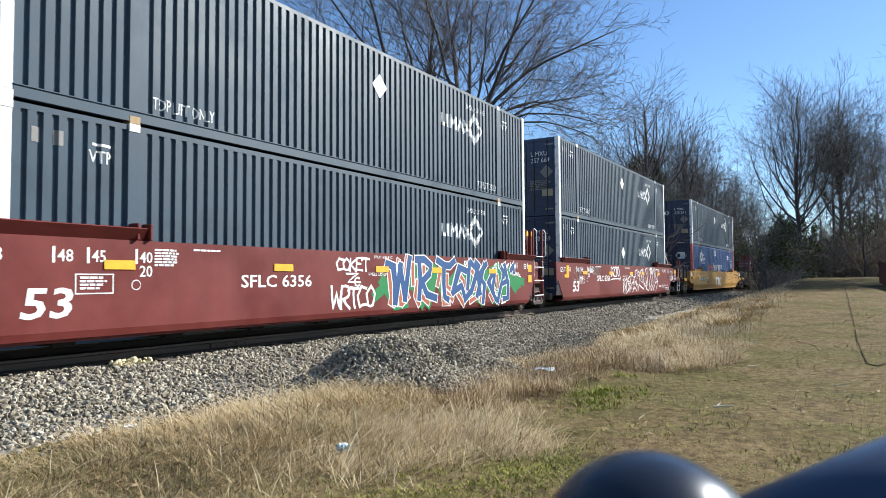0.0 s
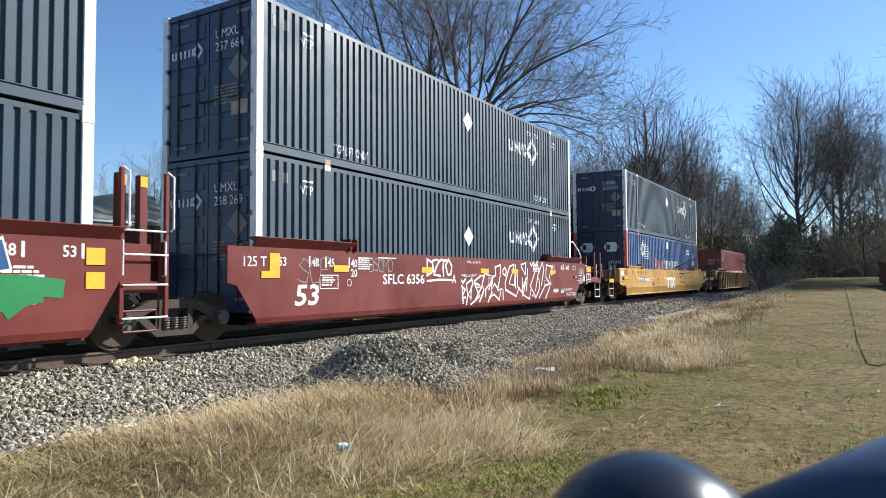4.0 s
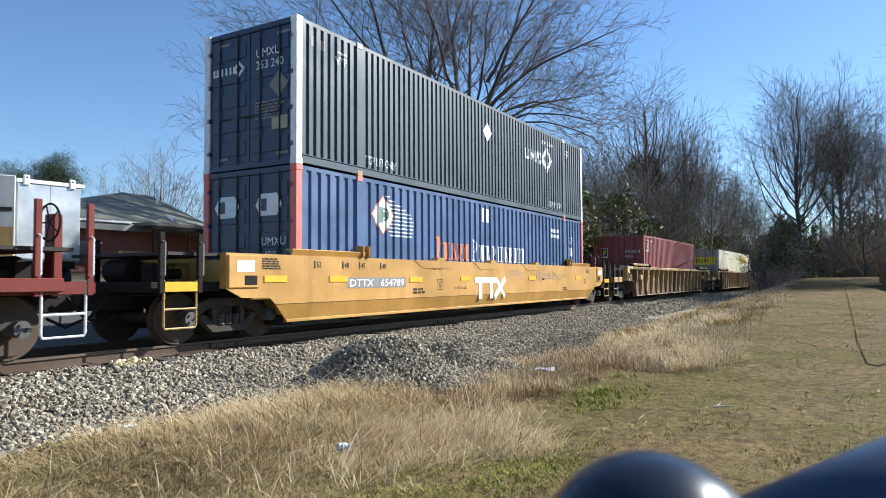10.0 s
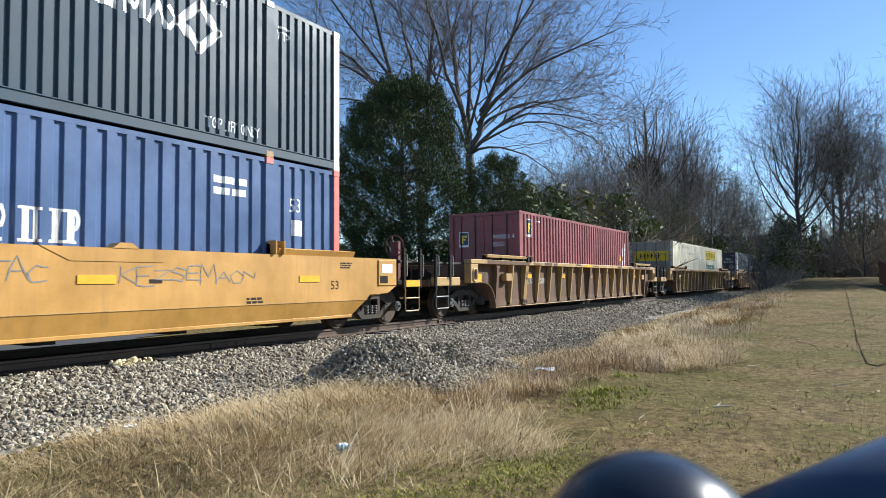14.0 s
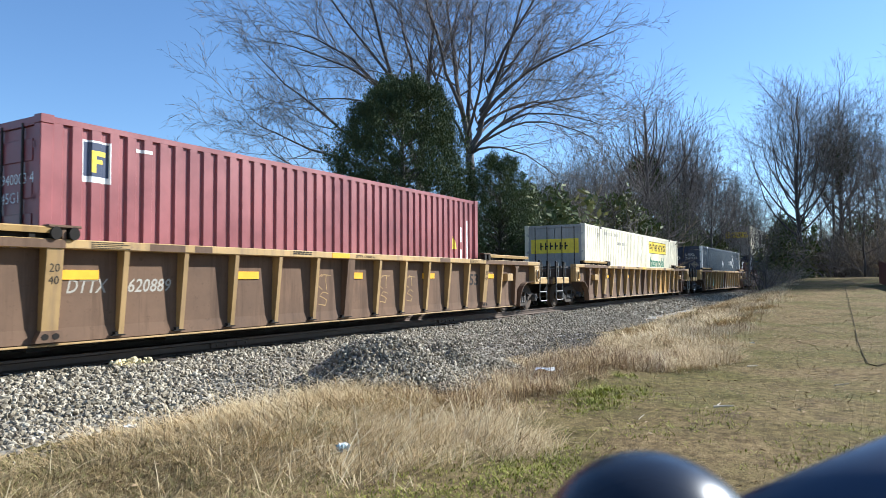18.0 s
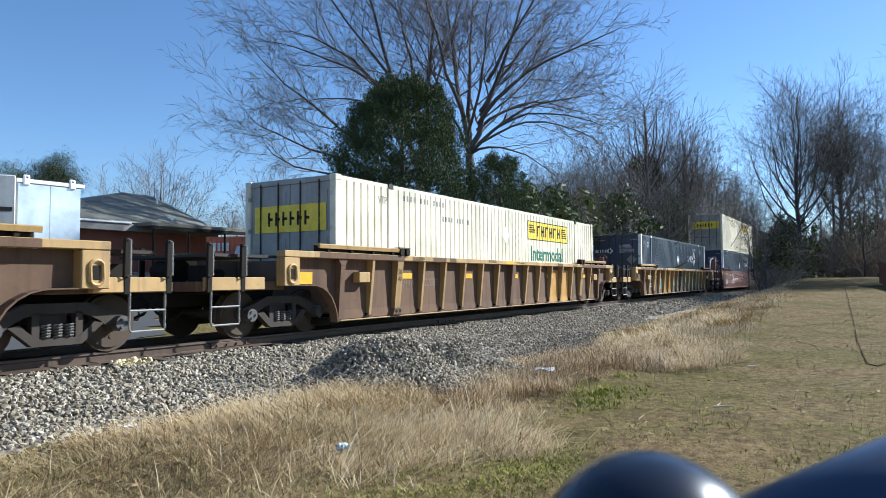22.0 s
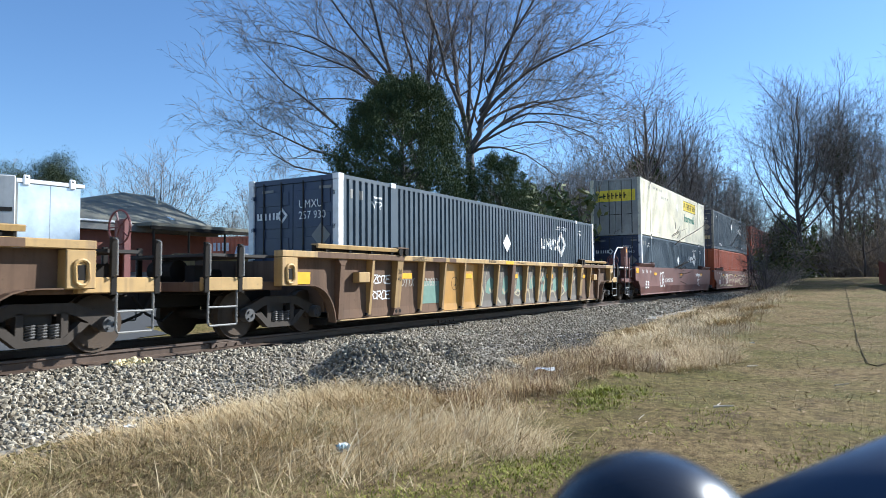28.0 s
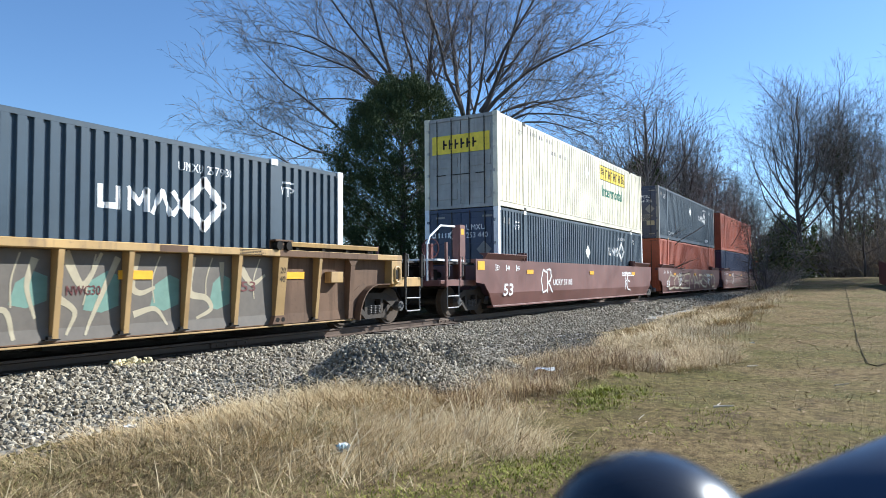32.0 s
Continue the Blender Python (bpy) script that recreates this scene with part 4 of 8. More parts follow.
def ribbed_well(s0, s1, label):
    """A weathered well car: ochre top chord and ribs on a rusty brown sheet, with curved wheel arches."""
    half = (s1 - s0) / 2
    car = tagged(new("well_car"), label, "freight car", "freight cars of the train")
    ys, yo = SHEET, -1.53
    arch = [(-half + 0.42, 0.93), (-half + 0.75, 0.93)]
    for k in range(1, 8):
        a = math.radians(k * 90 / 7)
        arch.append((-half + 0.75 + 0.66 * math.sin(a) + 0.12 * k / 7, 0.93 - 0.74 * (1 - math.cos(a)) ** 1.15))
    side = [(-half + 0.42, 1.46)] + arch + [(-x, z) for x, z in arch[::-1]] + [(half - 0.42, 1.46)]
    a0 = arch[-1][0]
    for s in (1, -1):
        m = pose(0, 0, 0, 0, 0, 0 if s > 0 else 180)
        o = [part("side_wall", prisms((side, ys, ys + 0.02)), M_BROWN, car, "rusty brown steel sheet")]
        o.append(part("top_chord", boxes((-half, half, yo, -1.31, 1.462, 1.585), bevel=0.012), M_OCHRE, car, "ochre top chord"))
        o.append(part("bottom_chord", boxes((a0, -a0, -1.385, -1.25, 0.196, 0.222), bevel=0.006), M_RIB, car, "worn ochre bottom edge"))
        for e in (-1, 1):
            strip = arch + [(x + (0.022 if k else 0.01), z + (0.014 if k else 0.02)) for k, (x, z) in list(enumerate(arch))[::-1]]
            bm = prisms(([(-e * x, z) for x, z in strip], yo + 0.03, ys))
            o.append(part("arch_flange", bm, M_BROWN, car, "dusty brown flange round the wheel arch"))
            band = arch[1:] + [(x + 0.30, z + 0.02) for x, z in arch[:0:-1]]
            o.append(part("arch_plate", prisms(([(-e * x, z) for x, z in band], ys - 0.012, ys - 0.002)), M_BROWN, car))
            o.append(part("end_post", boxes((min(e * half, e * (half - 0.42)), max(e * half, e * (half - 0.42)), yo + 0.01, -1.31, 0.93, 1.46), bevel=0.015), M_OCHRE, car))
            bm = bmesh.new()
            xm = e * (half - 0.21)
            pts = [(xm + 0.1 * math.cos(k * math.tau / 12), yo, 1.15 + (0.08 if math.sin(k * math.tau / 12) > 0 else -0.08) + 0.09 * math.sin(k * math.tau / 12)) for k in range(13)]
            tube(bm, pts, 0.028, 6)
            o.append(part("lift_eye", bm, M_OCHRE, car))
            o.append(part("eye_hole", boxes((xm - 0.06, xm + 0.06, yo + 0.004, yo + 0.02, 1.05, 1.25), bevel=0.004), M_BLACK, car))
            xb = -7.47 if e < 0 else 7.63
            o.append(part("side_box", boxes((xb - 0.19, xb + 0.19, yo + 0.02, ys, 0.98, 1.2), bevel=0.01), M_OCHRE, car))
            o.append(part("end_rib", prisms(([(-1.50, 1.46), (-1.42, 0.24), (-1.305, 0.24), (-1.32, 1.46)], e * 8.16 - 0.07, e * 8.16 + 0.07), axis="x"), M_BROWN, car, "rusty brown end rib"))
            o.append(part("rib_flare", prisms(([(e * 8.16 - 0.16, 1.46), (e * 8.16 - 0.06, 1.33), (e * 8.16 + 0.06, 1.33), (e * 8.16 + 0.16, 1.46)], -1.495, -1.484)), M_BROWN, car))
        o.append(part("yellow_plate", boxes((-half + 0.46, -half + 0.94, ys - 0.022, ys - 0.013, 0.96, 1.19)), M_REFL, car, "yellow reflective plate"))
        # ribs
        rib = [(-1.512, 1.46), (-1.392, 0.29), (-1.305, 0.29), (-1.32, 1.46)]
        o.append(part("strake", prisms(([(-1.3155, 0.42), (-1.334, 0.236), (-1.314, 0.236), (-1.3005, 0.42)], a0, -a0), axis="x"), M_BROWN, car, "dusty flared strip along the bottom edge"))
        for i in range(-7, 8):
            wide = i in (-6, 0, 6)
            w = 0.11 if wide else 0.04
            o.append(part("rib", prisms((rib, i * 1.02 - w, i * 1.02 + w), axis="x"), M_BROWN if i == 0 else M_RIB, car, "brown rib" if i == 0 else "worn ochre rib"))
            if wide and i:
                f = [(i * 1.02 - 0.20, 0.25), (i * 1.02 + 0.18, 0.25), (i * 1.02 + 0.15, 0.40), (i * 1.02 - 0.13, 0.40)]
                o.append(part("foot_bracket", prisms((f, -1.432, -1.33)), M_BROWN, car, "dark bracket with two holes at the rib's foot"))
                for k in (-0.075, 0.065):
                    h = [(i * 1.02 + k + 0.05 * math.cos(q * math.tau / 10), 0.325 + 0.042 * math.sin(q * math.tau / 10)) for q in range(10)]
                    o.append(part("bracket_hole", prisms((h, -1.435, -1.428)), M_BLACK, car))
                continue
            o.append(part("rib_foot", boxes((i * 1.02 - w - 0.09, i * 1.02 + w + 0.03, -1.395, -1.32, 0.268, 0.284), (i * 1.02 - w - 0.05, i * 1.02 - w + 0.0, -1.39, -1.32, 0.284, 0.325)), M_BLACK, car, "dark lug at the rib's foot"))
        for k in o:
            k.matrix_basis = m
    well_core(car, half, 0.26, M_BROWN)
    for e in (-1, 1):
        x0, x1 = sorted((e * (half - 0.95), e * (half - 3.75)))
        rail = [(-1.53, 1.655), (-1.545, 1.725), (-1.52, 1.742), (-1.36, 1.742), (-1.36, 1.725), (-1.49, 1.70), (-1.49, 1.655)]
        part("container_guide", prisms((rail, x0, x1), axis="x"), M_OCHRE, car, "ochre guide rail over the chord")
        # black bar added to stand for the shade between guide rail and chord
        part("guide_web", boxes((x0 + 0.05, x1 - 0.05, -1.43, -1.33, 1.585, 1.72)), M_BLACK, car, "black bar for the shade under the guide rail")
        for k in range(4):
            xk = x0 + 0.3 + k * (x1 - x0 - 0.6) / 3
            part("guide_hinge", boxes((xk - 0.04, xk + 0.04, -1.51, -1.43, 1.586, 1.656), bevel=0.006), M_BLACK, car)
        # the roller bracket at the guide's inner end
        xm = e * (half - 3.85)
        part("roller_bracket", boxes((xm - 0.22, xm + 0.22, -1.56, -1.40, 1.73, 1.765), (xm - 0.03, xm + 0.03, -1.53, -1.40, 1.586, 1.73), (xm - 0.22, xm + 0.22, -1.42, -1.40, 1.586, 1.73), bevel=0.006), M_BROWN, car, "rusty bracket holding two rollers")
        for k in (-0.12, 0.12):
            h = [(xm + k + 0.072 * math.cos(q * math.tau / 14), 1.658 + 0.085 * math.sin(q * math.tau / 14)) for q in range(14)]
            part("roller", prisms((h, -1.57, -1.46)), M_BLACK, car, "black roller")
    MOVERS.append((car, (s0 + s1) / 2, 0.0))
    return car, half, yo



# ---- the train, from its front to its rear ----
FRONT = [(4.65, 21.70), (23.6, 41.0), (45.7, 65.5), (68.95, 88.7), (92.1, 111.85), (115.4, 135.25), (138.95, 157.75), (159.3, 177.3), (178.2, 196.6), (197.2, 215.5)]
WHITE_SPRAY = lambda w: ((M_MARK, w, (0, 0), 0.005, "white sprayed stroke"),)
THIN = lambda m, w: ((m, w, (0, 0), 0.005, "thin sprayed stroke"),)


def fit_word(name, txt, x0, x1, z0, z1, mat, car, y, slant=0.0, bold=0.0, lift=0.004):
    """A word stretched between x0 and x1."""
    probe = lettering(txt, z1 - z0, 0, z0, 1.0, 0, bold)
    wide = max(p[0] for t in probe for p in t)
    name = "stencil" if name == "lettering" and z1 - z0 < 0.115 else name
    return decal(name, lettering(txt, z1 - z0, x0, z0, (x1 - x0) / wide, slant, bold), mat, car, y, lift)


def size_marks(car, y, half, e, places, z=1.30, h=0.16, mat=None):
    """The container sizes along a car's top edge, each with its upright line. places: (x, text)."""
    for x, txt in places:
        for k, t in enumerate(txt.split("/")):
            decal("size_mark", lettering(t, h, x - (h * 1.75 if e > 0 else -0.07), z - k * h * 1.25, 0.95, 0, 0.01), mat or M_MARK, car, y)
        decal("size_line", [bar(x, z - 0.02, 0.04, h * 1.35)], mat or M_MARK, car, y)


def red_unit(s0, s1, label, seed, near_end, far_end, far_marks, flap, extra=0.0):
    car, half, y = smooth_well(s0, s1, M_RED, label, 1.62, 0.28, near_end, far_end, 0.38, extra, 0.03)
    rear = half + extra
    size_marks(car, y, half, -1, ((-rear + 1.10, "53"), (-rear + 1.98, "48"), (-rear + 2.45, "45"), (-rear + 3.18, "40/20")))
    size_marks(car, y, half, 1, [(half - d, n) for d, n in zip(far_marks, ("53", "48", "45", "40/20"))], 1.36, 0.15)
    fit_word("lettering", "53", -rear + 1.57, -rear + 2.24, 0.57, 0.95, M_MARK, car, y, 0.15, 0.02)
    decal("stencil", fine_print(-rear + 3.5, 1.48, 0.5, 6, 0.03, 0.5, seed), M_MARK, car, y)
    decal("stencil", fine_print(-rear + 4.2, 1.5, 0.7, 1, 0.03, 0.5, seed), M_MARK, car, y)
    decal("stencil", fine_print(half - 4.75, 1.5, 0.55, 6, 0.03, 0.5, seed + 1), M_MARK, car, y)
    decal("stencil", fine_print(half - 3.0, 0.66, 0.55, 3, 0.03, 0.5, seed + 2), M_MARK, car, y)
    decal("stencil_panel", stroke([(-rear + 2.3, 0.87), (-rear + 2.84, 0.87), (-rear + 2.84, 1.13), (-rear + 2.3, 1.13), (-rear + 2.3, 0.87)], 0.018), M_MARK, car, y)
    decal("stencil", fine_print(-rear + 2.36, 1.07, 0.45, 4, 0.03), M_MARK, car, y)
    decal("stencil_ring", ring(-rear + 3.2, 0.98, 0.07, 0.012, 16), M_MARK, car, y)
    decal("stencil_ring", ring(half - 3.75, 0.92, 0.08, 0.014, 16), M_MARK, car, y)
    for x in (-rear + 2.7, -rear + 5.95, -rear + 9.0, half - 6.4, half - 3.3):
        reflector(car, x, y, 1.2, 0.48, 0.13)
    guide(car, -rear + 0.6, -rear + 3.3, 1.62, M_RED, y)
    guide(car, half - flap[0], half - flap[1], 1.62, M_RED, y)
    return car, half, y


car_a, ha, ya = red_unit(*FRONT[0], "oxide-red well car with bright sprayed letters, two containers aboard", 1, ((0, 0.98), (0.5, 0.95), (1.2, 0.28)), ((0, 1.15), (0.1, 0.95), (0.5, 0.28)), (0.62, 1.40, 1.87, 2.7), (0.06, 2.25), 0.66)
fit_word("lettering", "SFLC 6356", -4.01, -2.24, 0.92, 1.13, M_MARK, car_a, ya, 0, 0.015)
fit_word("lettering", "SFLC 6356 C", -0.25, 0.45, 1.50, 1.56, M_MARK, car_a, ya)
fit_word("lettering", "WELL LD LMT 118,100", -0.45, 0.8, 1.12, 1.19, M_MARK, car_a, ya)
fit_word("lettering", "C", -0.95, -0.75, 0.9, 1.1, M_MARK, car_a, ya, 0, 0.02)
sprayed("COKET", car_a, -1.5, -0.45, 1.22, 1.5, ya, WHITE_SPRAY(0.045), 6)
sprayed("Z", car_a, -1.15, -0.75, 0.98, 1.2, ya, WHITE_SPRAY(0.04), 8)
sprayed("WRTCO", car_a, -1.65, -0.25, 0.45, 0.92, ya, WHITE_SPRAY(0.06), 7)
rnd = random.Random(3)
for i in range(26):
    x = 0.1 + i * 0.275
    ribbon("sprayed_backing", [(x - 0.3, rnd.uniform(0.5, 1.3)), (x + 0.2, rnd.uniform(0.4, 1.4)), (x + 0.6, rnd.uniform(0.5, 1.3))], rnd.uniform(0.16, 0.30), M_SGREEN, car_a, ya, 0.0025 + i * 0.00007, "green sprayed cloud")
# the big sprayed piece: letters of straight and bent bars, each with its white edge
def sprayed_bars(bars, w, fill, label, lift):
    for i, pts in enumerate(bars):
        up = lift + i * 0.00012
        ribbon("sprayed_outline", pts, w + 0.055, M_MARK, car_a, ya, up, "white sprayed outline")
        ribbon("sprayed_letter", pts, w, fill, car_a, ya, up + 0.0016, label)


sprayed_bars(([(0.03, 1.25), (0.33, 1.31), (0.41, 0.6)], [(0.68, 1.46), (0.55, 1.09)], [(0.73, 1.09), (0.77, 0.48)], [(0.35, 0.54), (0.51, 0.48), (0.6, 0.56)], [(0.83, 0.48), (1.08, 0.65)], [(1.03, 1.56), (0.94, 1.02)], [(1.27, 1.39), (1.29, 0.94)], [(1.47, 0.98), (1.38, 0.65), (1.53, 0.45)], [(1.76, 1.33), (1.75, 1.02)], [(1.66, 0.64), (1.96, 0.47)], [(2.55, 1.35), (2.4, 0.9)], [(2.61, 1.18), (2.69, 0.4), (2.97, 0.43)], [(2.87, 1.13), (2.88, 0.85), (3.02, 0.79)], [(2.88, 0.68), (3.14, 0.52)]), 0.12, M_SORANGE, "orange sprayed shading", 0.0045)
sprayed_bars(([(3.13, 0.76), (3.39, 1.26)], [(3.44, 0.63), (3.73, 0.37)], [(3.55, 1.14), (3.74, 0.99), (3.75, 0.77)], [(3.9, 1.34), (4.06, 1.53)], [(4.21, 1.25), (4.36, 1.15), (4.37, 0.76)], [(4.1, 0.44), (4.38, 0.53)], [(4.68, 0.45), (4.83, 0.72), (4.9, 0.85)], [(4.93, 1.47), (4.66, 1.16)], [(5.28, 0.6), (5.44, 0.43)], [(5.4, 0.92), (5.58, 0.73)], [(5.75, 1.13), (5.81, 0.8)], [(6.32, 1.26), (6.48, 1.03)], [(6.05, 0.39), (6.24, 0.42)]), 0.12, M_SORANGE, "orange sprayed shading", 0.0049)
sprayed_bars(([(0.23, 1.39), (0.48, 1.33), (0.54, 0.95), (0.54, 0.53)], [(0.56, 0.53), (0.77, 1.36)], [(0.75, 1.34), (0.94, 0.62)], [(0.94, 0.59), (1.14, 1.53)], [(1.55, 0.6), (1.6, 1.02), (1.55, 1.47)], [(1.43, 1.51), (1.78, 1.52), (2.08, 1.37), (2.01, 1.18), (1.68, 0.98)], [(1.7, 0.94), (1.9, 0.67), (2.31, 0.58)], [(2.4, 1.51), (2.75, 1.39), (3, 1.38), (3.23, 1.51)], [(2.71, 1.33), (2.7, 0.91), (2.75, 0.59), (2.91, 0.53)], [(3.87, 1.26), (3.51, 1.34), (3.15, 0.7)], [(3.15, 0.7), (3.62, 0.87), (3.81, 0.51), (4.16, 0.73)], [(4.07, 1.47), (3.95, 0.8)]), 0.175, M_SBLUE, "blue sprayed letter", 0.0078)
sprayed_bars(([(4.14, 1.49), (4.51, 1.26), (4.16, 0.7)], [(4.51, 1.22), (4.67, 0.65)], [(4.61, 1.39), (4.42, 1.49)], [(5.05, 1.46), (4.62, 1.16), (4.94, 0.88), (4.84, 0.41)], [(4.93, 1.44), (4.49, 0.59)], [(5.48, 1.24), (5.19, 0.95), (5.5, 0.63)], [(5.61, 1.28), (5.41, 0.67), (5.68, 0.44)], [(6.03, 1.36), (6.22, 1.18), (5.99, 0.88), (6.43, 0.99)], [(6.24, 1.45), (6.48, 0.91)], [(5.99, 0.84), (5.77, 0.4)], [(6.48, 0.95), (6.44, 0.48), (6.15, 0.46)], [(6.68, 1.3), (6.86, 1.43), (6.89, 1.25)]), 0.175, M_SBLUE, "blue sprayed letter", 0.0084)
for z in (0.93, 1.26):
    part("yellow_plate", boxes((7.97, 8.24, ya - 0.012, ya + 0.002, z, z + 0.23)), M_REFL, car_a, "yellow reflective plate")
end_frame(car_a, ha - 0.22, 1, M_RED, M_RED, tall=1.62)
# the tall ladder between the first two cars
for x in (8.52, 9.27):
    part("ladder_stile", boxes((x - 0.035, x + 0.035, -1.44, -1.38, 0.42, 2.66), bevel=0.008), M_RED, car_a)
    part("grab_rail", tubes(0.016, ((x + 0.05, -1.45, 1.78), (x + 0.05, -1.52, 1.82), (x + 0.05, -1.52, 2.60), (x - 0.02, -1.46, 2.68)), sides=6), M_POST, car_a, "white grab rail")
for z in (0.5, 0.98, 1.42, 1.77):
    part("ladder_rung", tubes(0.016, ((8.52, -1.46, z), (9.27, -1.46, z)), sides=6), M_POST, car_a, "white worn rung")
part("ladder_panel", boxes((8.5, 9.05, -1.36, -1.33, 0.9, 1.58), bevel=0.01), M_RED, car_a)
for x in (8.66, 9.02):
    part("tall_post", boxes((x, x + 0.14, -1.12, -1.0, 0.9, 2.64), bevel=0.01), M_RED, car_a)
    part("post_reflector", boxes((x + 0.01, x + 0.13, -1.128, -1.12, 2.46, 2.62)), M_REFL, car_a, "yellow reflective plate")
decal("stencil", fine_print(6.75, 1.2, 0.75, 6, 0.035, 0.6, 14), M_MARK, car_a, ya)
decal("stencil", fine_print(6.75, 0.86, 0.7, 3, 0.035, 0.6, 15), M_MARK, car_a, ya)
bogie(car_a, 9.72)
bogie(car_a, -ha - 0.4)

car_b, hb, yb = red_unit(*FRONT[1], "oxide-red well car with white sprayed scrawl, two containers aboard", 2, ((0, 1.0), (0.2, 0.95), (0.7, 0.28)), ((0, 0.88), (0.28, 0.86), (0.98, 0.28)), (0.85, 1.55, 2.05, 2.95), (0.35, 3.4))
fit_word("lettering", "SFLC 6356", -4.33, -2.62, 0.94, 1.16, M_MARK, car_b, yb, 0, 0.015)
fit_word("lettering", "A", -1.28, -1.08, 0.94, 1.16, M_MARK, car_b, yb, 0, 0.015)
fit_word("lettering", "SFLC 6356 A", -0.5, 0.3, 1.47, 1.54, M_MARK, car_b, yb)
fit_word("lettering", "WELL LD LMT 118,400", -0.8, 0.55, 1.1, 1.17, M_MARK, car_b, yb)
sprayed("BZTO".replace("B", "D"), car_b, -2.5, -1.3, 1.12, 1.56, yb, WHITE_SPRAY(0.055), 16)
ribbon("sprayed_letter", [(-2.5, 1.0), (-1.9, 1.03), (-1.3, 1.02)], 0.05, M_MARK, car_b, yb, 0.005, "white sprayed stroke")


def sprayed_lines(lines, w, lift):
    for i, pts in enumerate(lines):
        ribbon("sprayed_letter", pts, w, M_MARK, car_b, yb, lift + i * 0.0001, "white sprayed stroke")


sprayed_lines(([(-0.79, 1.01), (-0.73, 0.94), (-0.57, 1.04)], [(-0.79, 0.86), (-0.59, 0.76), (-0.75, 0.6)], [(-0.75, 0.79), (-0.71, 0.4)], [(-0.75, 0.53), (-0.59, 0.56)], [(-0.53, 0.36), (-0.46, 0.62), (-0.53, 0.92), (-0.23, 1.02)], [(-0.42, 0.62), (-0.26, 0.78), (-0.28, 0.48), (-0.41, 0.62)], [(-0.23, 1.06), (-0.16, 0.92), (-0.32, 0.72)], [(0.32, 1.13), (-0.07, 0.99), (-0.05, 0.92), (0.21, 0.88)], [(-0.07, 0.92), (0.22, 0.56), (-0.28, 0.36)], [(0.07, 0.81), (0.37, 0.84), (-0.07, 0.43)], [(0.56, 1.21), (0.37, 0.88), (0.49, 0.73), (0.23, 0.42)], [(0.56, 1.21), (0.81, 1.14)], [(0.81, 0.88), (0.61, 0.77), (0.58, 0.55)]), 0.05, 0.0040)
sprayed_lines(([(1.07, 1.1), (0.78, 0.73), (0.99, 0.68), (0.74, 0.39)], [(1.19, 1.38), (1.56, 1.45), (1.52, 1.11), (1.35, 0.71), (1.63, 0.75)], [(1.19, 1.38), (1.24, 1.14), (1.02, 1.1)], [(1.02, 1.1), (0.95, 0.72), (1.16, 0.91), (1.42, 0.71)], [(0.82, 0.52), (1.13, 0.6), (1.45, 0.43), (1.54, 0.67)], [(1.7, 0.72), (1.71, 0.44)], [(1.71, 1.31), (1.83, 1.38), (1.96, 1.28), (1.87, 1.13), (1.72, 1.19), (1.71, 1.31)], [(2.49, 1.48), (2.17, 1.41), (1.85, 0.91), (1.88, 0.72), (2.63, 0.51), (2.85, 0.77)], [(2.49, 1.42), (2.13, 0.9), (2.51, 0.84), (2.55, 1.16)], [(2.6, 1.46), (2.59, 0.77)], [(3.01, 1.48), (3.37, 1.54), (3.32, 1.17), (3.01, 1.43)], [(2.72, 1.16), (2.73, 0.81), (3.03, 0.63), (3.39, 1.08)], [(3.08, 1.08), (3.12, 0.49)]), 0.05, 0.0054)
sprayed_lines(([(3.39, 1.08), (3.15, 0.54), (3.63, 0.4), (3.78, 0.75)], [(3.51, 1.36), (3.4, 0.67)], [(4.11, 1.28), (3.71, 0.8), (4.13, 0.46), (3.85, 0.51)], [(4.72, 1.59), (4.32, 1.13), (4.12, 0.65)], [(4.4, 1.08), (4.48, 0.74), (4.13, 0.41)], [(4.72, 1.59), (4.84, 1.34), (4.62, 0.84)], [(5.06, 1.52), (5, 1.09), (5.36, 0.88)], [(5.06, 1.5), (5.55, 1.46), (5.31, 1.09), (5.48, 0.88), (4.92, 0.81)], [(4.92, 0.81), (4.41, 0.4)], [(5.36, 0.78), (4.97, 0.38)], [(3.7, 1.55), (3.83, 1.44), (3.96, 1.58), (4.1, 1.44), (4.31, 1.6)]), 0.05, 0.0068)
decal("plate_frame", stroke([(0.79, 0.89), (1.03, 0.89), (1.03, 1.14), (0.79, 1.14), (0.79, 0.89)], 0.014), M_MARK, car_b, yb, 0.0045)
fit_word("lettering", "PLATE", 0.82, 1.00, 1.04, 1.09, M_MARK, car_b, yb)
fit_word("lettering", "H", 0.86, 0.96, 0.93, 1.03, M_MARK, car_b, yb)
sprayed("OSOMO", car_b, -4.85, -3.95, 1.2, 1.55, yb, THIN(M_GREYMARK, 0.022), 18, 1.2)
sprayed("SOE", car_b, -7.0, -6.1, 0.95, 1.5, yb, THIN(M_GREYMARK, 0.02), 19, 1.2)
flap_word = fit_word("flap_print", "S-2054-16 REEFER CLEARANCE", hb - 2.2, hb - 0.64, 1.68, 1.75, M_GREYMARK, car_b, yb, 0.15)
for v in flap_word.data.vertices:
    v.co.y = yb + 0.01 - 0.125 * (v.co.z - 1.622) / 0.163 - 0.004
fit_word("lettering", "L 201-9", hb - 0.45, hb + 0.0, 0.985, 1.075, M_MARK, car_b, yb)
fit_word("lettering", "NON-INTERCHANGE CAR", hb - 1.75, hb - 0.85, 0.50, 0.555, M_MARK, car_b, yb, 0, 0, 0.006)
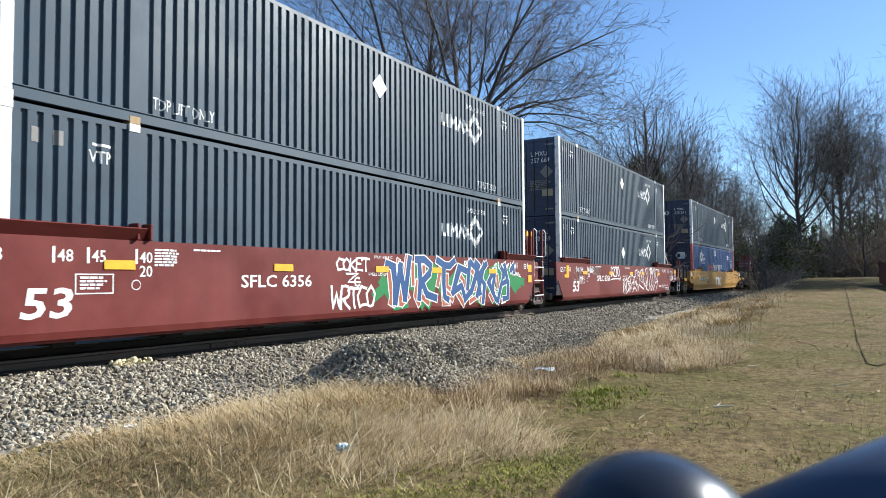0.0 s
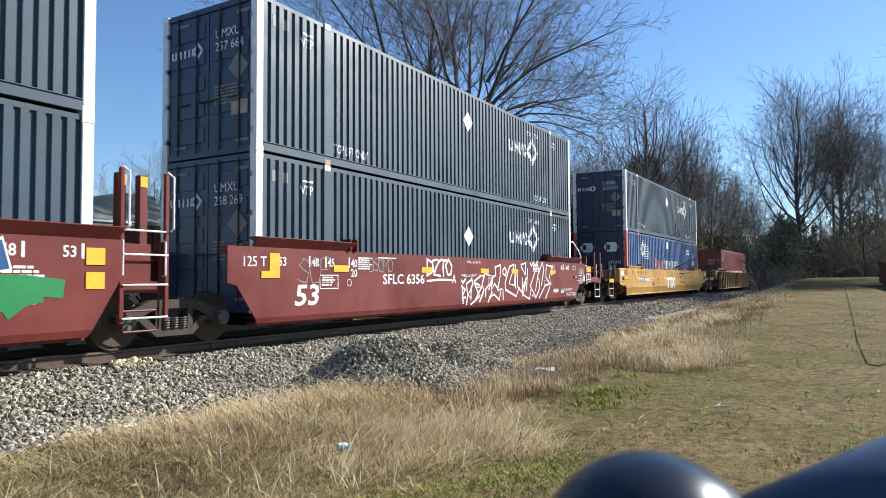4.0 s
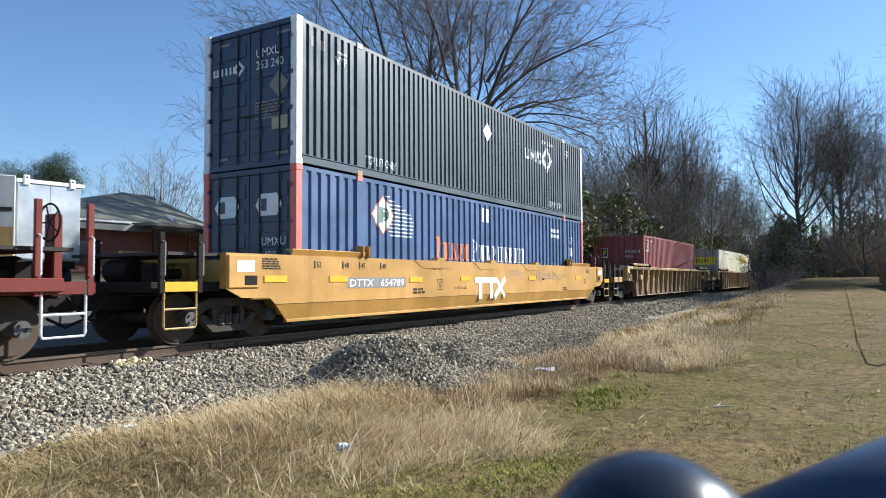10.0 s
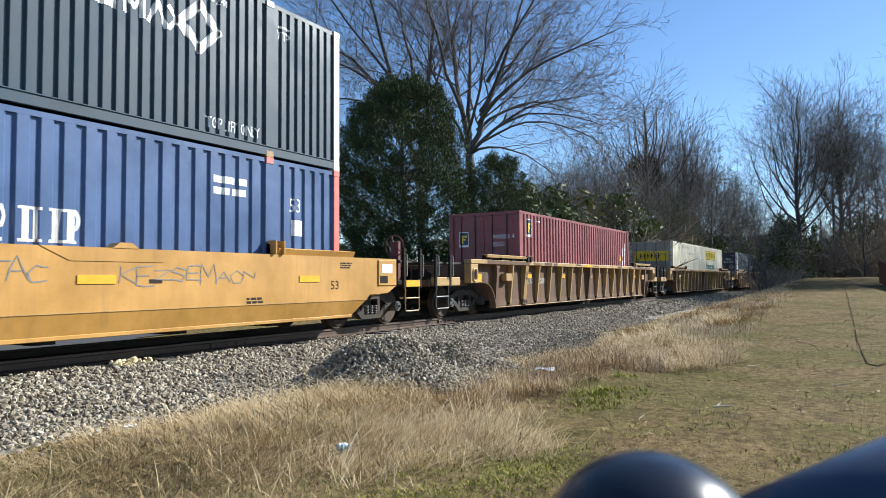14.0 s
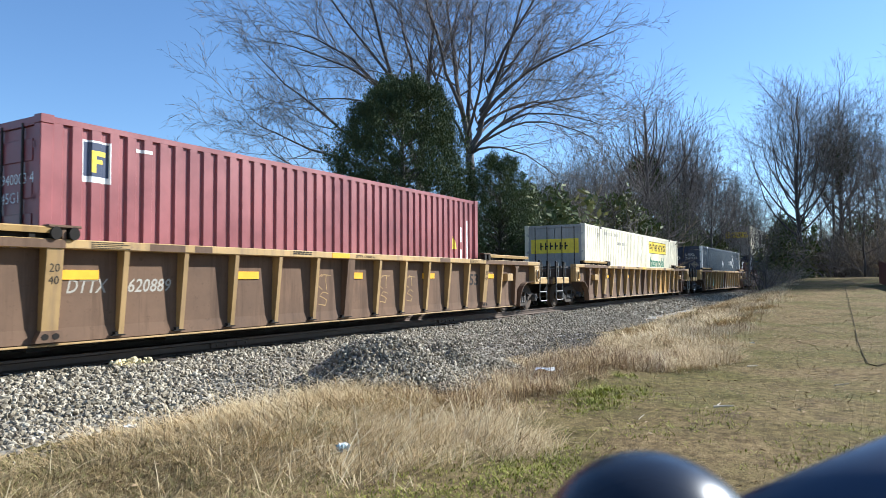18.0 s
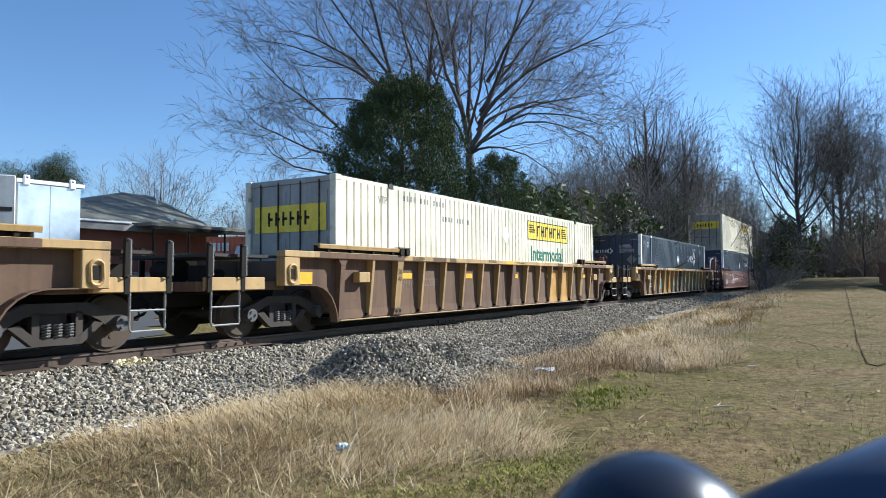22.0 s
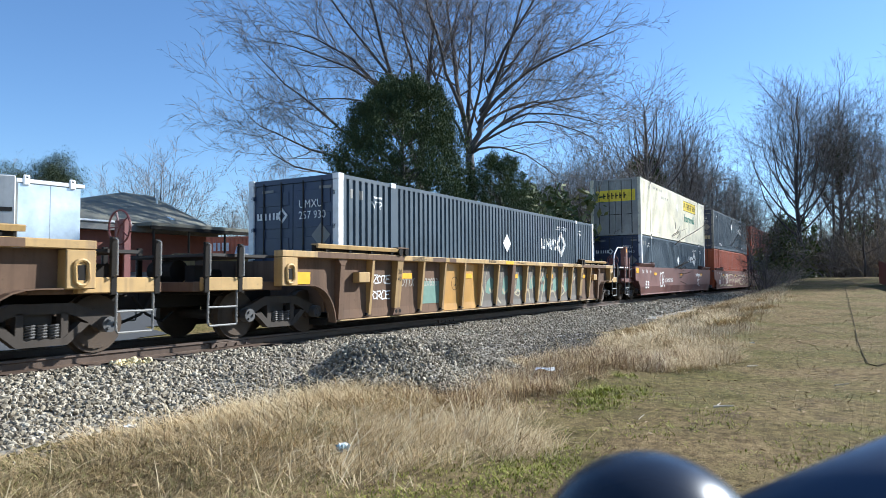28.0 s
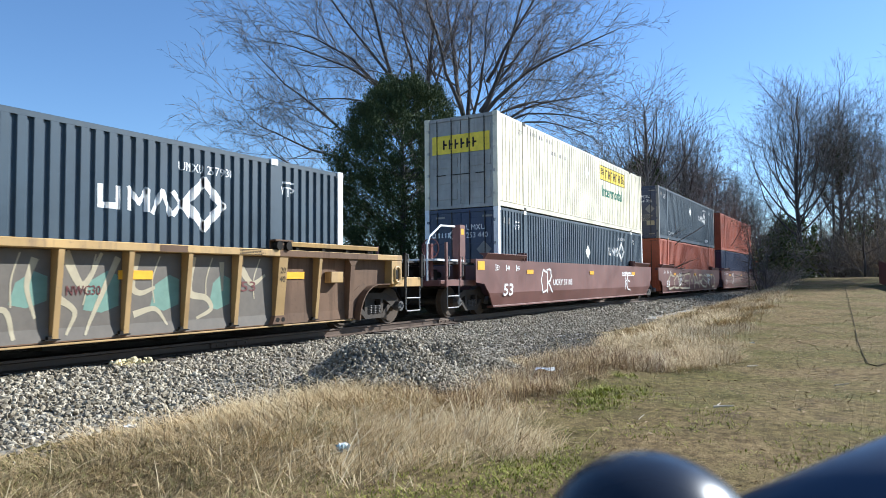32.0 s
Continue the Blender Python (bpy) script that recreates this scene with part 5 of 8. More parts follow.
fit_word("lettering", "SEE EQUIPMENT REGISTER", hb - 1.75, hb - 0.82, 0.42, 0.475, M_MARK, car_b, yb, 0, 0, 0.006)
for i, txt in enumerate(("2 INCH HF COMP SHOES", "SPECIAL BRAKE BEAMS", "SEE BADGE PLATE", "SPRG 8 OC D-5 4 IC D-5")):
    fit_word("lettering", txt, hb - 0.42, hb + 0.12, 1.40 - i * 0.065, 1.44 - i * 0.065, M_MARK, car_b, yb)
fit_word("lettering", "JACK HERE", hb + 0.26, hb + 0.56, 0.835, 0.87, M_MARK, car_b, yb, 0, 0, 0.006)
fit_word("lettering", '216" ADJ. BLOCK', hb - 0.45, hb + 0.03, 0.845, 0.885, M_MARK, car_b, yb)
decal("stencil", fine_print(hb - 0.44, 1.13, 0.5, 1, 0.035), M_MARK, car_b, yb)
decal("stencil", fine_print(hb - 2.3, 0.66, 0.4, 4, 0.018, 1.3) + fine_print(hb - 1.9, 0.66, 1.0, 2, 0.018, 1.3), M_MARK, car_b, yb, 0.006)
fit_word("lettering", "EMPTY LOAD 60%", hb - 0.45, hb + 0.05, 0.90, 0.945, M_MARK, car_b, yb)
decal("stencil_line", [bar(hb - 0.65, 0.955, 1.0, 0.012)], M_MARK, car_b, yb)
part("yellow_plate", boxes((-hb + 0.95, -hb + 1.2, yb - 0.012, yb + 0.002, 1.08, 1.52), (-hb + 0.75, -hb + 0.95, yb - 0.012, yb + 0.002, 1.08, 1.2)), M_REFL, car_b, "yellow reflective plate")
fit_word("lettering", "125 T", -hb + 0.3, -hb + 0.88, 1.28, 1.46, M_MARK, car_b, yb)
part("end_box", boxes((hb + 0.28, hb + 0.95, yb - 0.02, yb + 0.3, 0.86, 1.53), bevel=0.015), M_RED, car_b)
part("end_beam", boxes((hb - 0.05, hb + 2.0, yb + 0.03, yb + 0.2, 0.9, 1.08), bevel=0.01), M_RED, car_b)
part("yellow_plate", boxes((hb + 0.38, hb + 0.86, yb - 0.03, yb - 0.018, 1.30, 1.49)), M_REFL, car_b, "yellow reflective plate")
decal("data_panel", [bar(hb + 0.36, 0.93, 0.5, 0.3)], M_MARK, car_b, yb - 0.02)
for b in (bar(hb + 0.385, 1.02, 0.22, 0.18), bar(hb + 0.635, 1.02, 0.2, 0.18), bar(hb + 0.385, 0.945, 0.45, 0.05)):
    decal("data_field", [b], M_REDDARK, car_b, yb - 0.02, 0.008)
decal("data_sheet", [bar(hb + 0.08, 0.96, 0.13, 0.2)], M_MARK, car_b, yb)
part("latch", boxes((hb - 0.92, hb - 0.66, yb - 0.03, yb + 0.01, 1.07, 1.14), bevel=0.006), M_GREYMARK, car_b, "grey latch handle")
for x in (hb - 1.02, hb - 0.62):
    part("latch_slot", boxes((x, x + 0.06, yb - 0.008, yb + 0.01, 1.06, 1.15), bevel=0.003), M_BLACK, car_b)
part("side_wall_end", boxes((hb - 0.02, hb + 0.3, yb + 0.001, yb + 0.03, 0.88, 1.6)), M_RED, car_b)
end_frame(car_b, hb + 1.46, 1, M_RED, M_POST, True, tall=2.1)
high_rail(car_b, hb - 0.25, M_RED)
bogie(car_b, hb + 0.72)

# the yellow car
car_c, hc, yc = smooth_well(*FRONT[2], M_YELLOW, "yellow well car carrying a blue and a dark container", 1.50, 0.31, ((0, 0.9), (0.34, 0.74), (1.0, 0.72), (1.5, 0.31)), ((0, 0.9), (0.34, 0.74), (1.0, 0.72), (1.5, 0.31)), knee=0.62)
decal("number_panel", [bar(-6.75, 0.865, 2.15, 0.22)], M_GREYMARK, car_c, yc, label="grey number panel")
fit_word("lettering", "DTTX   654789", -6.68, -4.68, 0.90, 1.05, M_MARK, car_c, yc, 0.12, 0.01, 0.008)
x = -1.22
for b in ([bar(x, 0.93, 0.66, 0.155), bar(x + 0.22, 0.49, 0.2, 0.45)], [bar(x + 0.68, 0.93, 0.66, 0.155), bar(x + 0.90, 0.49, 0.2, 0.45)],
          stroke([(x + 1.24, 0.55), (x + 1.86, 1.02)], 0.17) + stroke([(x + 1.34, 1.02), (x + 1.84, 0.55)], 0.13)):
    decal("mark_shape", b, M_MARK, car_c, yc + (0.0), 0.006, "white block shape of a word mark")
size_marks(car_c, yc, hc, -1, ((-7.75, "53"), (-6.9, "48"), (-6.35, "45"), (-5.6, "40")), 1.28, 0.11, M_DARKMARK)
for x0, z0, w, n, h in ((-hc + 0.8, 1.4, 0.5, 5, 0.028), (-4.3, 0.78, 0.6, 2, 0.05), (3.5, 1.0, 0.3, 1, 0.06), (hc - 2.0, 1.36, 0.4, 3, 0.03), (5.4, 0.7, 0.4, 2, 0.04)):
    decal("stencil", fine_print(x0, z0, w, n, h, 0.5, int(x0 * 10)), M_DARKMARK, car_c, yc)
fit_word("lettering", "53", hc - 2.3, hc - 2.05, 0.85, 1.02, M_DARKMARK, car_c, yc)
fit_word("lettering", "DTTX 654789", -0.4, 0.4, 1.37, 1.43, M_DARKMARK, car_c, yc)
sprayed("COTAC", car_c, 0.8, 2.0, 1.02, 1.4, yc, THIN(M_GREYMARK, 0.018), 33, 1.1, 0.3)
sprayed("KEZSEMAON", car_c, 3.0, 5.6, 0.95, 1.35, yc, THIN(M_GREYMARK, 0.018), 34, 1.1, 0.3)
for x in (-hc + 0.85, -7.3, -2.0, 2.4, hc - 3.2):
    reflector(car_c, x, yc, 1.0, 0.56, 0.12)
fit_word("lettering", "GWF13S", -3.45, -3.0, 1.27, 1.36, M_DARKMARK, car_c, yc)
fit_word("lettering", "LD LMT 162,100", -2.35, -1.7, 0.78, 0.85, M_DARKMARK, car_c, yc)
decal("plate_frame", stroke([(-3.2, 0.78), (-2.92, 0.78), (-2.92, 1.04), (-3.2, 1.04), (-3.2, 0.78)], 0.012), M_DARKMARK, car_c, yc)
fit_word("lettering", "PLATE", -3.16, -2.96, 0.95, 1.0, M_DARKMARK, car_c, yc)
fit_word("lettering", "H", -3.1, -3.02, 0.82, 0.93, M_DARKMARK, car_c, yc)
reflector(car_c, -4.45, yc, 0.98, 0.56, 0.12)
part("crease", boxes((-hc + 1.1, hc - 1.1, yc - 0.006, yc + 0.004, 0.612, 0.622)), M_OCHRE, car_c)
for e in (-1, 1):
    part("end_box", boxes((min(e * (hc - 0.02), e * (hc - 0.72)), max(e * (hc - 0.02), e * (hc - 0.72)), yc - 0.03, yc + 0.2, 0.90, 1.47), bevel=0.02), M_YELLOW, car_c)
    decal("box_plate", [bar(min(e * (hc - 0.2), e * (hc - 0.6)), 1.18, 0.4, 0.2)], M_POST, car_c, yc - 0.03)
    part("box_window", boxes((e * (hc - 0.52) - 0.14, e * (hc - 0.52) + 0.14, yc - 0.036, yc - 0.028, 0.96, 1.12), bevel=0.003), M_BLACK, car_c)
    guide(car_c, e * (hc - 1.55), e * (hc - 3.75), 1.50, M_YELLOW, yc, 0.12)
    part("jack_pad", boxes((e * (hc - 0.9) - 0.3, e * (hc - 0.9) + 0.3, yc + 0.005, yc + 0.1, 0.70, 0.93), bevel=0.02), M_YELLOW, car_c)
    end_frame(car_c, e * (hc + 0.24), e, M_BLACK, M_OCHRE, e > 0)
    part("side_reflector", boxes((e * (hc + 0.82) - 0.3, e * (hc + 0.82) + 0.3, -1.392, -1.380, 0.87, 1.02)), M_REFL, car_c, "yellow reflective plate")
    bogie(car_c, e * (hc - 0.42))
for x in (-3.25, -0.3, 2.9):
    part("lock_lug", prisms(([(x, 1.5), (x + 0.42, 1.5), (x + 0.3, 1.58), (x + 0.12, 1.58)], yc - 0.02, yc + 0.2)), M_YELLOW, car_c)
    part("lug_outline", prisms(([(x - 1.0, 1.5), (x + 1.2, 1.5), (x + 0.85, 1.31), (x - 0.6, 1.31)], yc - 0.010, yc + 0.002)), M_YELLOW, car_c)


# the three weathered ribbed cars
def ribbed(s0, s1, label, num, suffix, seed, brake=False):
    car, half, y = ribbed_well(s0, s1, label)
    for x in (-5.70, -2.70, 0.29, 3.24, 6.56):
        reflector(car, x - 0.28, SHEET - 0.004, 1.06, 0.56, 0.13)
    for e in (-1, 1):
        end_frame(car, e * (half + (0.62 if e < 0 else 0.14)), e, M_BROWN, M_GRAB, brake and e > 0, tall=1.66)
        bogie(car, e * (half - 0.45))
    mark = M_GHOST if brake else M_FADED
    if not brake:
        decal("number_ground", [bar(-5.92, 0.85, 0.72, 0.26), bar(-5.05, 0.85, 0.85, 0.26)], M_BROWN, car, SHEET, 0.002)
    fit_word("lettering", "DTTX", -5.88, -5.3, 0.88, 1.07, mark, car, SHEET, 0.2, 0.012)
    fit_word("lettering", num, -4.98, -4.25, 0.88, 1.07, mark, car, SHEET, 0.2, 0.012)
    for e in (-1, 1):
        for txt, z in (("20", 1.16), ("40", 1.00)):
            o = fit_word("lettering", txt, e * 6.12 - 0.07, e * 6.12 + 0.07, z, z + 0.11, M_DARKMARK, car, y)
            for v in o.data.vertices:
                v.co.y = -1.515 + (1.46 - v.co.z) * 0.12 / 1.17
        decal("stencil", fine_print(e * 5.35 - 0.3, 1.555, 0.6, 4, 0.012, 1.1, seed), M_DARKMARK, car, y)
        a, b = sorted((e * 6.0, e * (half - 0.95)))
        decal("worn_patch", [bar(a, 1.468, b - a, 0.11)], M_BROWN, car, y, 0.002, "chord worn down to brown primer")
    for a, w in ((-4.75, 0.62), (-3.95, 0.34), (3.5, 0.5)):
        decal("worn_patch", [bar(a, 1.472, w, 0.10)], M_BROWN, car, y, 0.002, "chord worn down to brown primer")
    decal("stencil", fine_print(-1.75, 1.545, 0.6, 2, 0.025, 0.4, seed), M_DARKMARK, car, y)
    fit_word("lettering", "DTTX " + num + " " + suffix, 0.1, 0.75, 1.49, 1.55, M_DARKMARK, car, y)
    part("chord_reflector", boxes((-0.65, -0.1, y - 0.006, y + 0.002, 1.475, 1.57)), M_REFL, car, "yellow reflective strip")
    return car, half


car_d, hd = ribbed(*FRONT[3], "rusty brown ribbed well car with ochre chord, a maroon container aboard", "620889", "A", 41)
for i, x in enumerate((-0.95, 1.1, 2.15)):
    sprayed("KT", car_d, x, x + 0.45, 0.85, 1.15, SHEET, THIN(M_OCHRE, 0.014), 42 + i)
    sprayed("S", car_d, x + 0.15, x + 0.4, 0.5, 0.8, SHEET, THIN(M_OCHRE, 0.014), 52 + i)
fit_word("lettering", "53", 5.36, 5.88, 0.88, 1.18, M_DARKMARK, car_d, SHEET, 0, 0.025)
car_e, he = ribbed(*FRONT[4], "rusty brown ribbed well car with ochre chord, a white container aboard", "620889", "C", 43, True)
for x in (2.1 + 1.02, 3.12 + 1.02):
    decal("paint_patch", [bar(x + 0.01, 0.24, 0.88, 1.1)], M_YELLOW, car_e, SHEET, 0.003, "yellow repaint patch")
car_f, hf = ribbed(*FRONT[5], "ribbed well car covered in pale sprayed patches, a dark container aboard", "620833", "B", 44)
for x in (-3.01, -1.99):
    decal("paint_patch", [bar(x - 0.98, 0.24, 0.94, 1.22)], M_YELLOW, car_f, SHEET, 0.003, "yellow repaint patch")
decal("paint_patch", [bar(-4.95, 0.45, 0.8, 0.55)], M_STEAL, car_f, SHEET, 0.003, "pale green paint patch")
sprayed("CZOTE", car_f, -7.1, -6.3, 0.95, 1.15, SHEET, THIN(M_MARK, 0.025), 45)
sprayed("FORGE".replace("F", "T").replace("G", "C"), car_f, -7.1, -6.3, 0.6, 0.8, SHEET, THIN(M_MARK, 0.025), 46)
# big sprayed letters that run from panel to panel: dark bodies, cream edges, pale green behind
SWIRLS = (([(0.10, 1.40), (0.08, 1.0), (0.20, 0.78), (0.26, 0.62), (0.16, 0.34)], [(0.66, 0.74), (0.80, 0.66), (0.86, 0.72)]),
          ([(0.12, 1.40), (0.08, 0.9), (0.06, 0.62), (0.22, 0.42), (0.34, 0.34)], [(0.52, 0.72), (0.62, 0.62), (0.84, 0.72)]),
          ([(0.14, 1.36), (0.02, 1.15), (0.06, 0.86), (0.10, 0.60), (0.02, 0.36)], [(0.36, 0.60), (0.56, 0.70), (0.70, 0.62), (0.60, 0.52), (0.36, 0.58)]),
          ([(0.05, 1.38), (0.10, 0.95), (0.04, 0.66), (0.36, 0.68), (0.46, 0.36)], [(0.70, 1.30), (0.62, 0.98), (0.72, 0.60)]),
          ([(0.10, 1.38), (0.34, 0.98), (0.58, 1.38)], [(0.06, 0.78), (0.24, 0.62), (0.14, 0.36)], [(0.84, 1.34), (0.56, 0.72), (0.40, 0.34)]),
          ([(0.12, 1.38), (0.06, 0.98), (0.20, 0.86), (0.40, 0.92)], [(0.14, 0.56), (0.46, 0.62), (0.66, 0.40)]),
          ([(0.10, 1.36), (0.06, 0.86), (0.38, 0.76), (0.50, 0.58), (0.26, 0.46)], [(0.70, 1.30), (0.72, 0.9)]),
          ([(0.14, 1.2), (0.36, 0.98), (0.62, 1.1)],))


def flowing(pts, n=6):
    """A smooth line through points."""
    q = [pts[0]] + list(pts) + [pts[-1]]
    out = []
    for a, b, c, d in zip(q, q[1:], q[2:], q[3:]):
        for k in range(n):
            f = k / n
            out.append(tuple(0.5 * (2 * b[m] + (c[m] - a[m]) * f + (2 * a[m] - 5 * b[m] + 4 * c[m] - d[m]) * f * f + (3 * b[m] - a[m] - 3 * c[m] + d[m]) * f ** 3) for m in (0, 1)))
    return out + [pts[-1]]


rnd = random.Random(9)
for i in range(-2, 6):
    x = i * 1.02 + 0.06
    decal("sprayed_field", [bar(x - 0.01, 0.25, 0.92, 1.2)], M_SGREY, car_f, SHEET, 0.002, "grey sprayed ground")
    if i < 5:
        a, b = rnd.uniform(0.34, 0.46), rnd.uniform(0.60, 0.76)
        top = rnd.uniform(1.02, 1.16)
        decal("sprayed_shape", [[(x + a, b), (x + 0.62, b - 0.05), (x + 0.88, b + 0.04), (x + 0.88, top), (x + 0.70, top + 0.07), (x + a + 0.08, top - 0.08)]], M_STEAL, car_f, SHEET, 0.003, "pale green sprayed shape")
    for k, pts in enumerate(SWIRLS[i + 2]):
        ribbon("sprayed_shape", flowing([(x + u, w) for u, w in pts]), 0.10 if k else 0.14, M_SPALE, car_f, SHEET, 0.004 + 0.0006 * k, "cream sprayed shape", 0.35)
    pts = [(x + rnd.uniform(0.46, 0.54), 1.40), (x + rnd.uniform(0.38, 0.5), 1.05), (x + rnd.uniform(0.34, 0.46), 0.72)]
    ribbon("sprayed_shape", flowing(pts), 0.022, M_SPALE, car_f, SHEET, 0.0055, "pale sprayed outline")
decal("stencil_ring", ring(-3.35, 0.93, 0.17, 0.014, 20), M_DARKMARK, car_f, SHEET, 0.005)
fit_word("lettering", "H", -3.40, -3.30, 0.83, 0.93, M_DARKMARK, car_f, SHEET, 0, 0, 0.005)
fit_word("lettering", "NWG30", 2.2, 2.7, 0.85, 0.98, M_REDDARK, car_f, SHEET, 0, 0.01, 0.009)
fit_word("lettering", "53", 5.25, 5.6, 0.85, 1.02, M_REDDARK, car_f, SHEET, 0, 0.01, 0.009)


for c in (car_d, car_e, car_f):
    lean_side(c)


# the brown double-stack cars at the rear
def brown_unit(i, label, seed, number=""):
    car, half, y = smooth_well(*FRONT[i], M_UCRY, label, 1.60, 0.26, ((0, 0.95), (0.5, 0.9), (1.2, 0.26)), ((0, 1.0), (0.12, 0.9), (0.62, 0.26)))
    fit_word("lettering", "53", -half + 1.67, -half + 2.35, 0.55, 0.9, M_MARK, car, y, 0.15, 0.015)
    if number:
        fit_word("lettering", number, -half + 5.6, -half + 7.45, 0.82, 1.02, M_MARK, car, y, 0, 0.01)
    size_marks(car, y, half, -1, ((-half + 1.2, "53"), (-half + 1.9, "48"), (-half + 2.6, "45")), 1.3, 0.14)
    decal("stencil", fine_print(half - 5, 1.25, 2.0, 2, 0.06, 0.6, seed), M_MARK, car, y)
    sprayed("CR", car, -half + 4.6, -half + 5.5, 0.55, 1.4, y, WHITE_SPRAY(0.06), seed)
    sprayed("RE", car, half - 4.6, half - 3.8, 0.5, 1.3, y, WHITE_SPRAY(0.05), seed + 1)
    for x in (-half + 3.4, 0.0, half - 3.5):
        reflector(car, x, y, 1.2, 0.5, 0.13)
    for e in (-1, 1):
        guide(car, e * (half - 0.5), e * (half - 3.2), 1.60, M_UCRY, y)
    bogie(car, -half - 0.6 if i > 6 else -half + 0.45)
    return car, half


car_g, hg = brown_unit(6, "brown well car with white scrawl, carrying two containers", 51, "UCRY 57105")
end_frame(car_g, -hg - 0.5, -1, M_UCRY, M_GREYMARK, True, tall=2.0)
high_rail(car_g, -hg - 0.2, M_UCRY, -1)
part("yellow_plate", boxes((-hg + 0.1, -hg + 0.5, -1.472, -1.458, 1.30, 1.54)), M_REFL, car_g, "yellow reflective plate")
car_h, hh = brown_unit(7, "brown well car with an orange and a dark container aboard", 53)
sprayed("COZEMARSTO", car_h, -hh + 2, hh - 2, 0.4, 1.3, -1.46, THIN(M_SPALE, 0.11), 61)
car_i, hi = brown_unit(8, "brown well car with a navy and an orange container aboard", 55)
sprayed("MAKERSOCIT", car_i, -hi + 2, hi - 2, 0.4, 1.3, -1.46, THIN(M_SGREY, 0.11), 62)
car_j, hj = brown_unit(9, "brown well car with an orange container aboard", 57)

DARK = "dark teal corrugated container with white posts"
for s, z, n1, n2, ln, tr in ((5.36, 0.45, "238 988", "265 118", 15.98, None), (24.38, 0.45, "268 269", "257 664", 16.15, 15.83)):
    container(s, ln, z, M_TEAL, DARK + ", lower of two", M_NAVY, M_POST, marks=lambda c, L, w, n=n1, p=tr: marks_dark(c, L, w, n, False, plate=bool(p)), true=tr)
    container(s, ln, z + TALL, M_TEAL, DARK + ", upper of two", M_NAVY, M_POST, marks=lambda c, L, w, n=n2: marks_dark(c, L, w, n, True, 2.06), true=tr)
container(47.53, 16.15, 0.375, M_BLUE, "blue corrugated container with orange and white word mark", M_NAVY, M_CORAL, pitch=0.305, flat=0.5, marks=marks_blue)
container(47.53, 16.15, 0.375 + TALL, M_TEAL, DARK + ", stacked on a blue one", M_NAVY, M_POST, marks=lambda c, L, w: marks_dark(c, L, w, "253 240", True, 2.06))
container(72.6, 12.19, 0.34, M_MAROON, "faded maroon corrugated container in a ribbed car", pitch=0.275, flat=0.5, posts40=False, marks=marks_maroon)
container(93.8, 16.15, 0.33, M_WHITE, "white container with a yellow sign and a green word", M_DOORG, M_WHITE, pitch=0.24, flat=0.80, slope=0.03, depth=0.05, marks=marks_white)
container(117.25, 16.15, 0.36, M_TEAL, DARK + ", alone in a ribbed car", M_NAVY, M_POST, marks=lambda c, L, w: marks_dark(c, L, w, "257 930", False))
container(140.68, 16.15, 0.33, M_TEAL, DARK + ", below a white one", M_NAVY, M_POST, marks=lambda c, L, w: marks_dark(c, L, w, "253 440", False))
container(140.68, 16.15, 0.33 + TALL, M_WHITE, "white container stacked on a dark one", M_DOORG, M_WHITE, pitch=0.24, flat=0.80, slope=0.03, depth=0.05, marks=marks_white)
container(160.3, 16.15, 0.33, M_ORANGE, "orange corrugated container below a dark one", pitch=0.3)
container(160.3, 16.15, 0.33 + TALL, M_TEAL, DARK + ", stacked on an orange one", M_NAVY, M_GREYMARK, marks=lambda c, L, w: marks_dark(c, L, w, "254 016", True, 2.06))
container(179.3, 16.15, 0.33, M_NAVY, "navy corrugated container below an orange one", pitch=0.3)
container(179.3, 16.15, 0.33 + TALL, M_ORANGE, "orange corrugated container stacked on a navy one", pitch=0.3)
container(198.2, 16.15, 0.33, M_ORANGE, "orange corrugated container alone in its car", pitch=0.3)

# ---- ground ----
def smooth(a, b, v):
    t = np.clip((v - a) / (b - a), 0, 1)
    return t * t * (3 - 2 * t)


def lumps(x, y):
    return (0.045 * np.sin(x * 0.9 + 1.3 * np.sin(y * 0.7)) * np.sin(y * 1.1 + 0.4) + 0.02 * np.sin(x * 2.7 + y * 1.9) * np.sin(y * 3.1 - x * 0.6)
            + 0.008 * np.sin(x * 7.1 + 2 * np.sin(y * 5)) * np.sin(y * 6.3))


def ground_z(x, y):
    x, y = np.asarray(x, float), np.asarray(y, float)
    axis = SIDE + MID + BEND * x * x / 2
    z = -0.5 + lumps(x, y) * np.where(np.abs(y - axis) < 4.5, 0.4, 1.0)
    z = z + 1.5 * smooth(14, 78, x) * (1 - smooth(3.0, 6.8, y)) + 0.25 * smooth(78, 200, x)
    z = z + (1.5 * smooth(13.5, 24, y) + 0.8 * smooth(24, 36, y)) * (1 - smooth(90, 140, x))
    hump = np.exp(-((x - 5.8) / 2.0) ** 2 - ((y - 5.2) / 1.0) ** 2)
    return z + 0.16 * hump - 0.35 * smooth(14, 30, np.hypot(x, y)) * (x < 0)


def axis_steps(fine0, fine1, step, lim0, lim1, grow=1.25):
    c = list(np.arange(fine0, fine1 + 1e-6, step))
    s, v = step, fine1
    while v < lim1:
        s *= grow
        v += s
        c.append(v)
    s, v = step, fine0
    while v > lim0:
        s *= grow
        v -= s
        c.insert(0, v)
    return np.array(c)


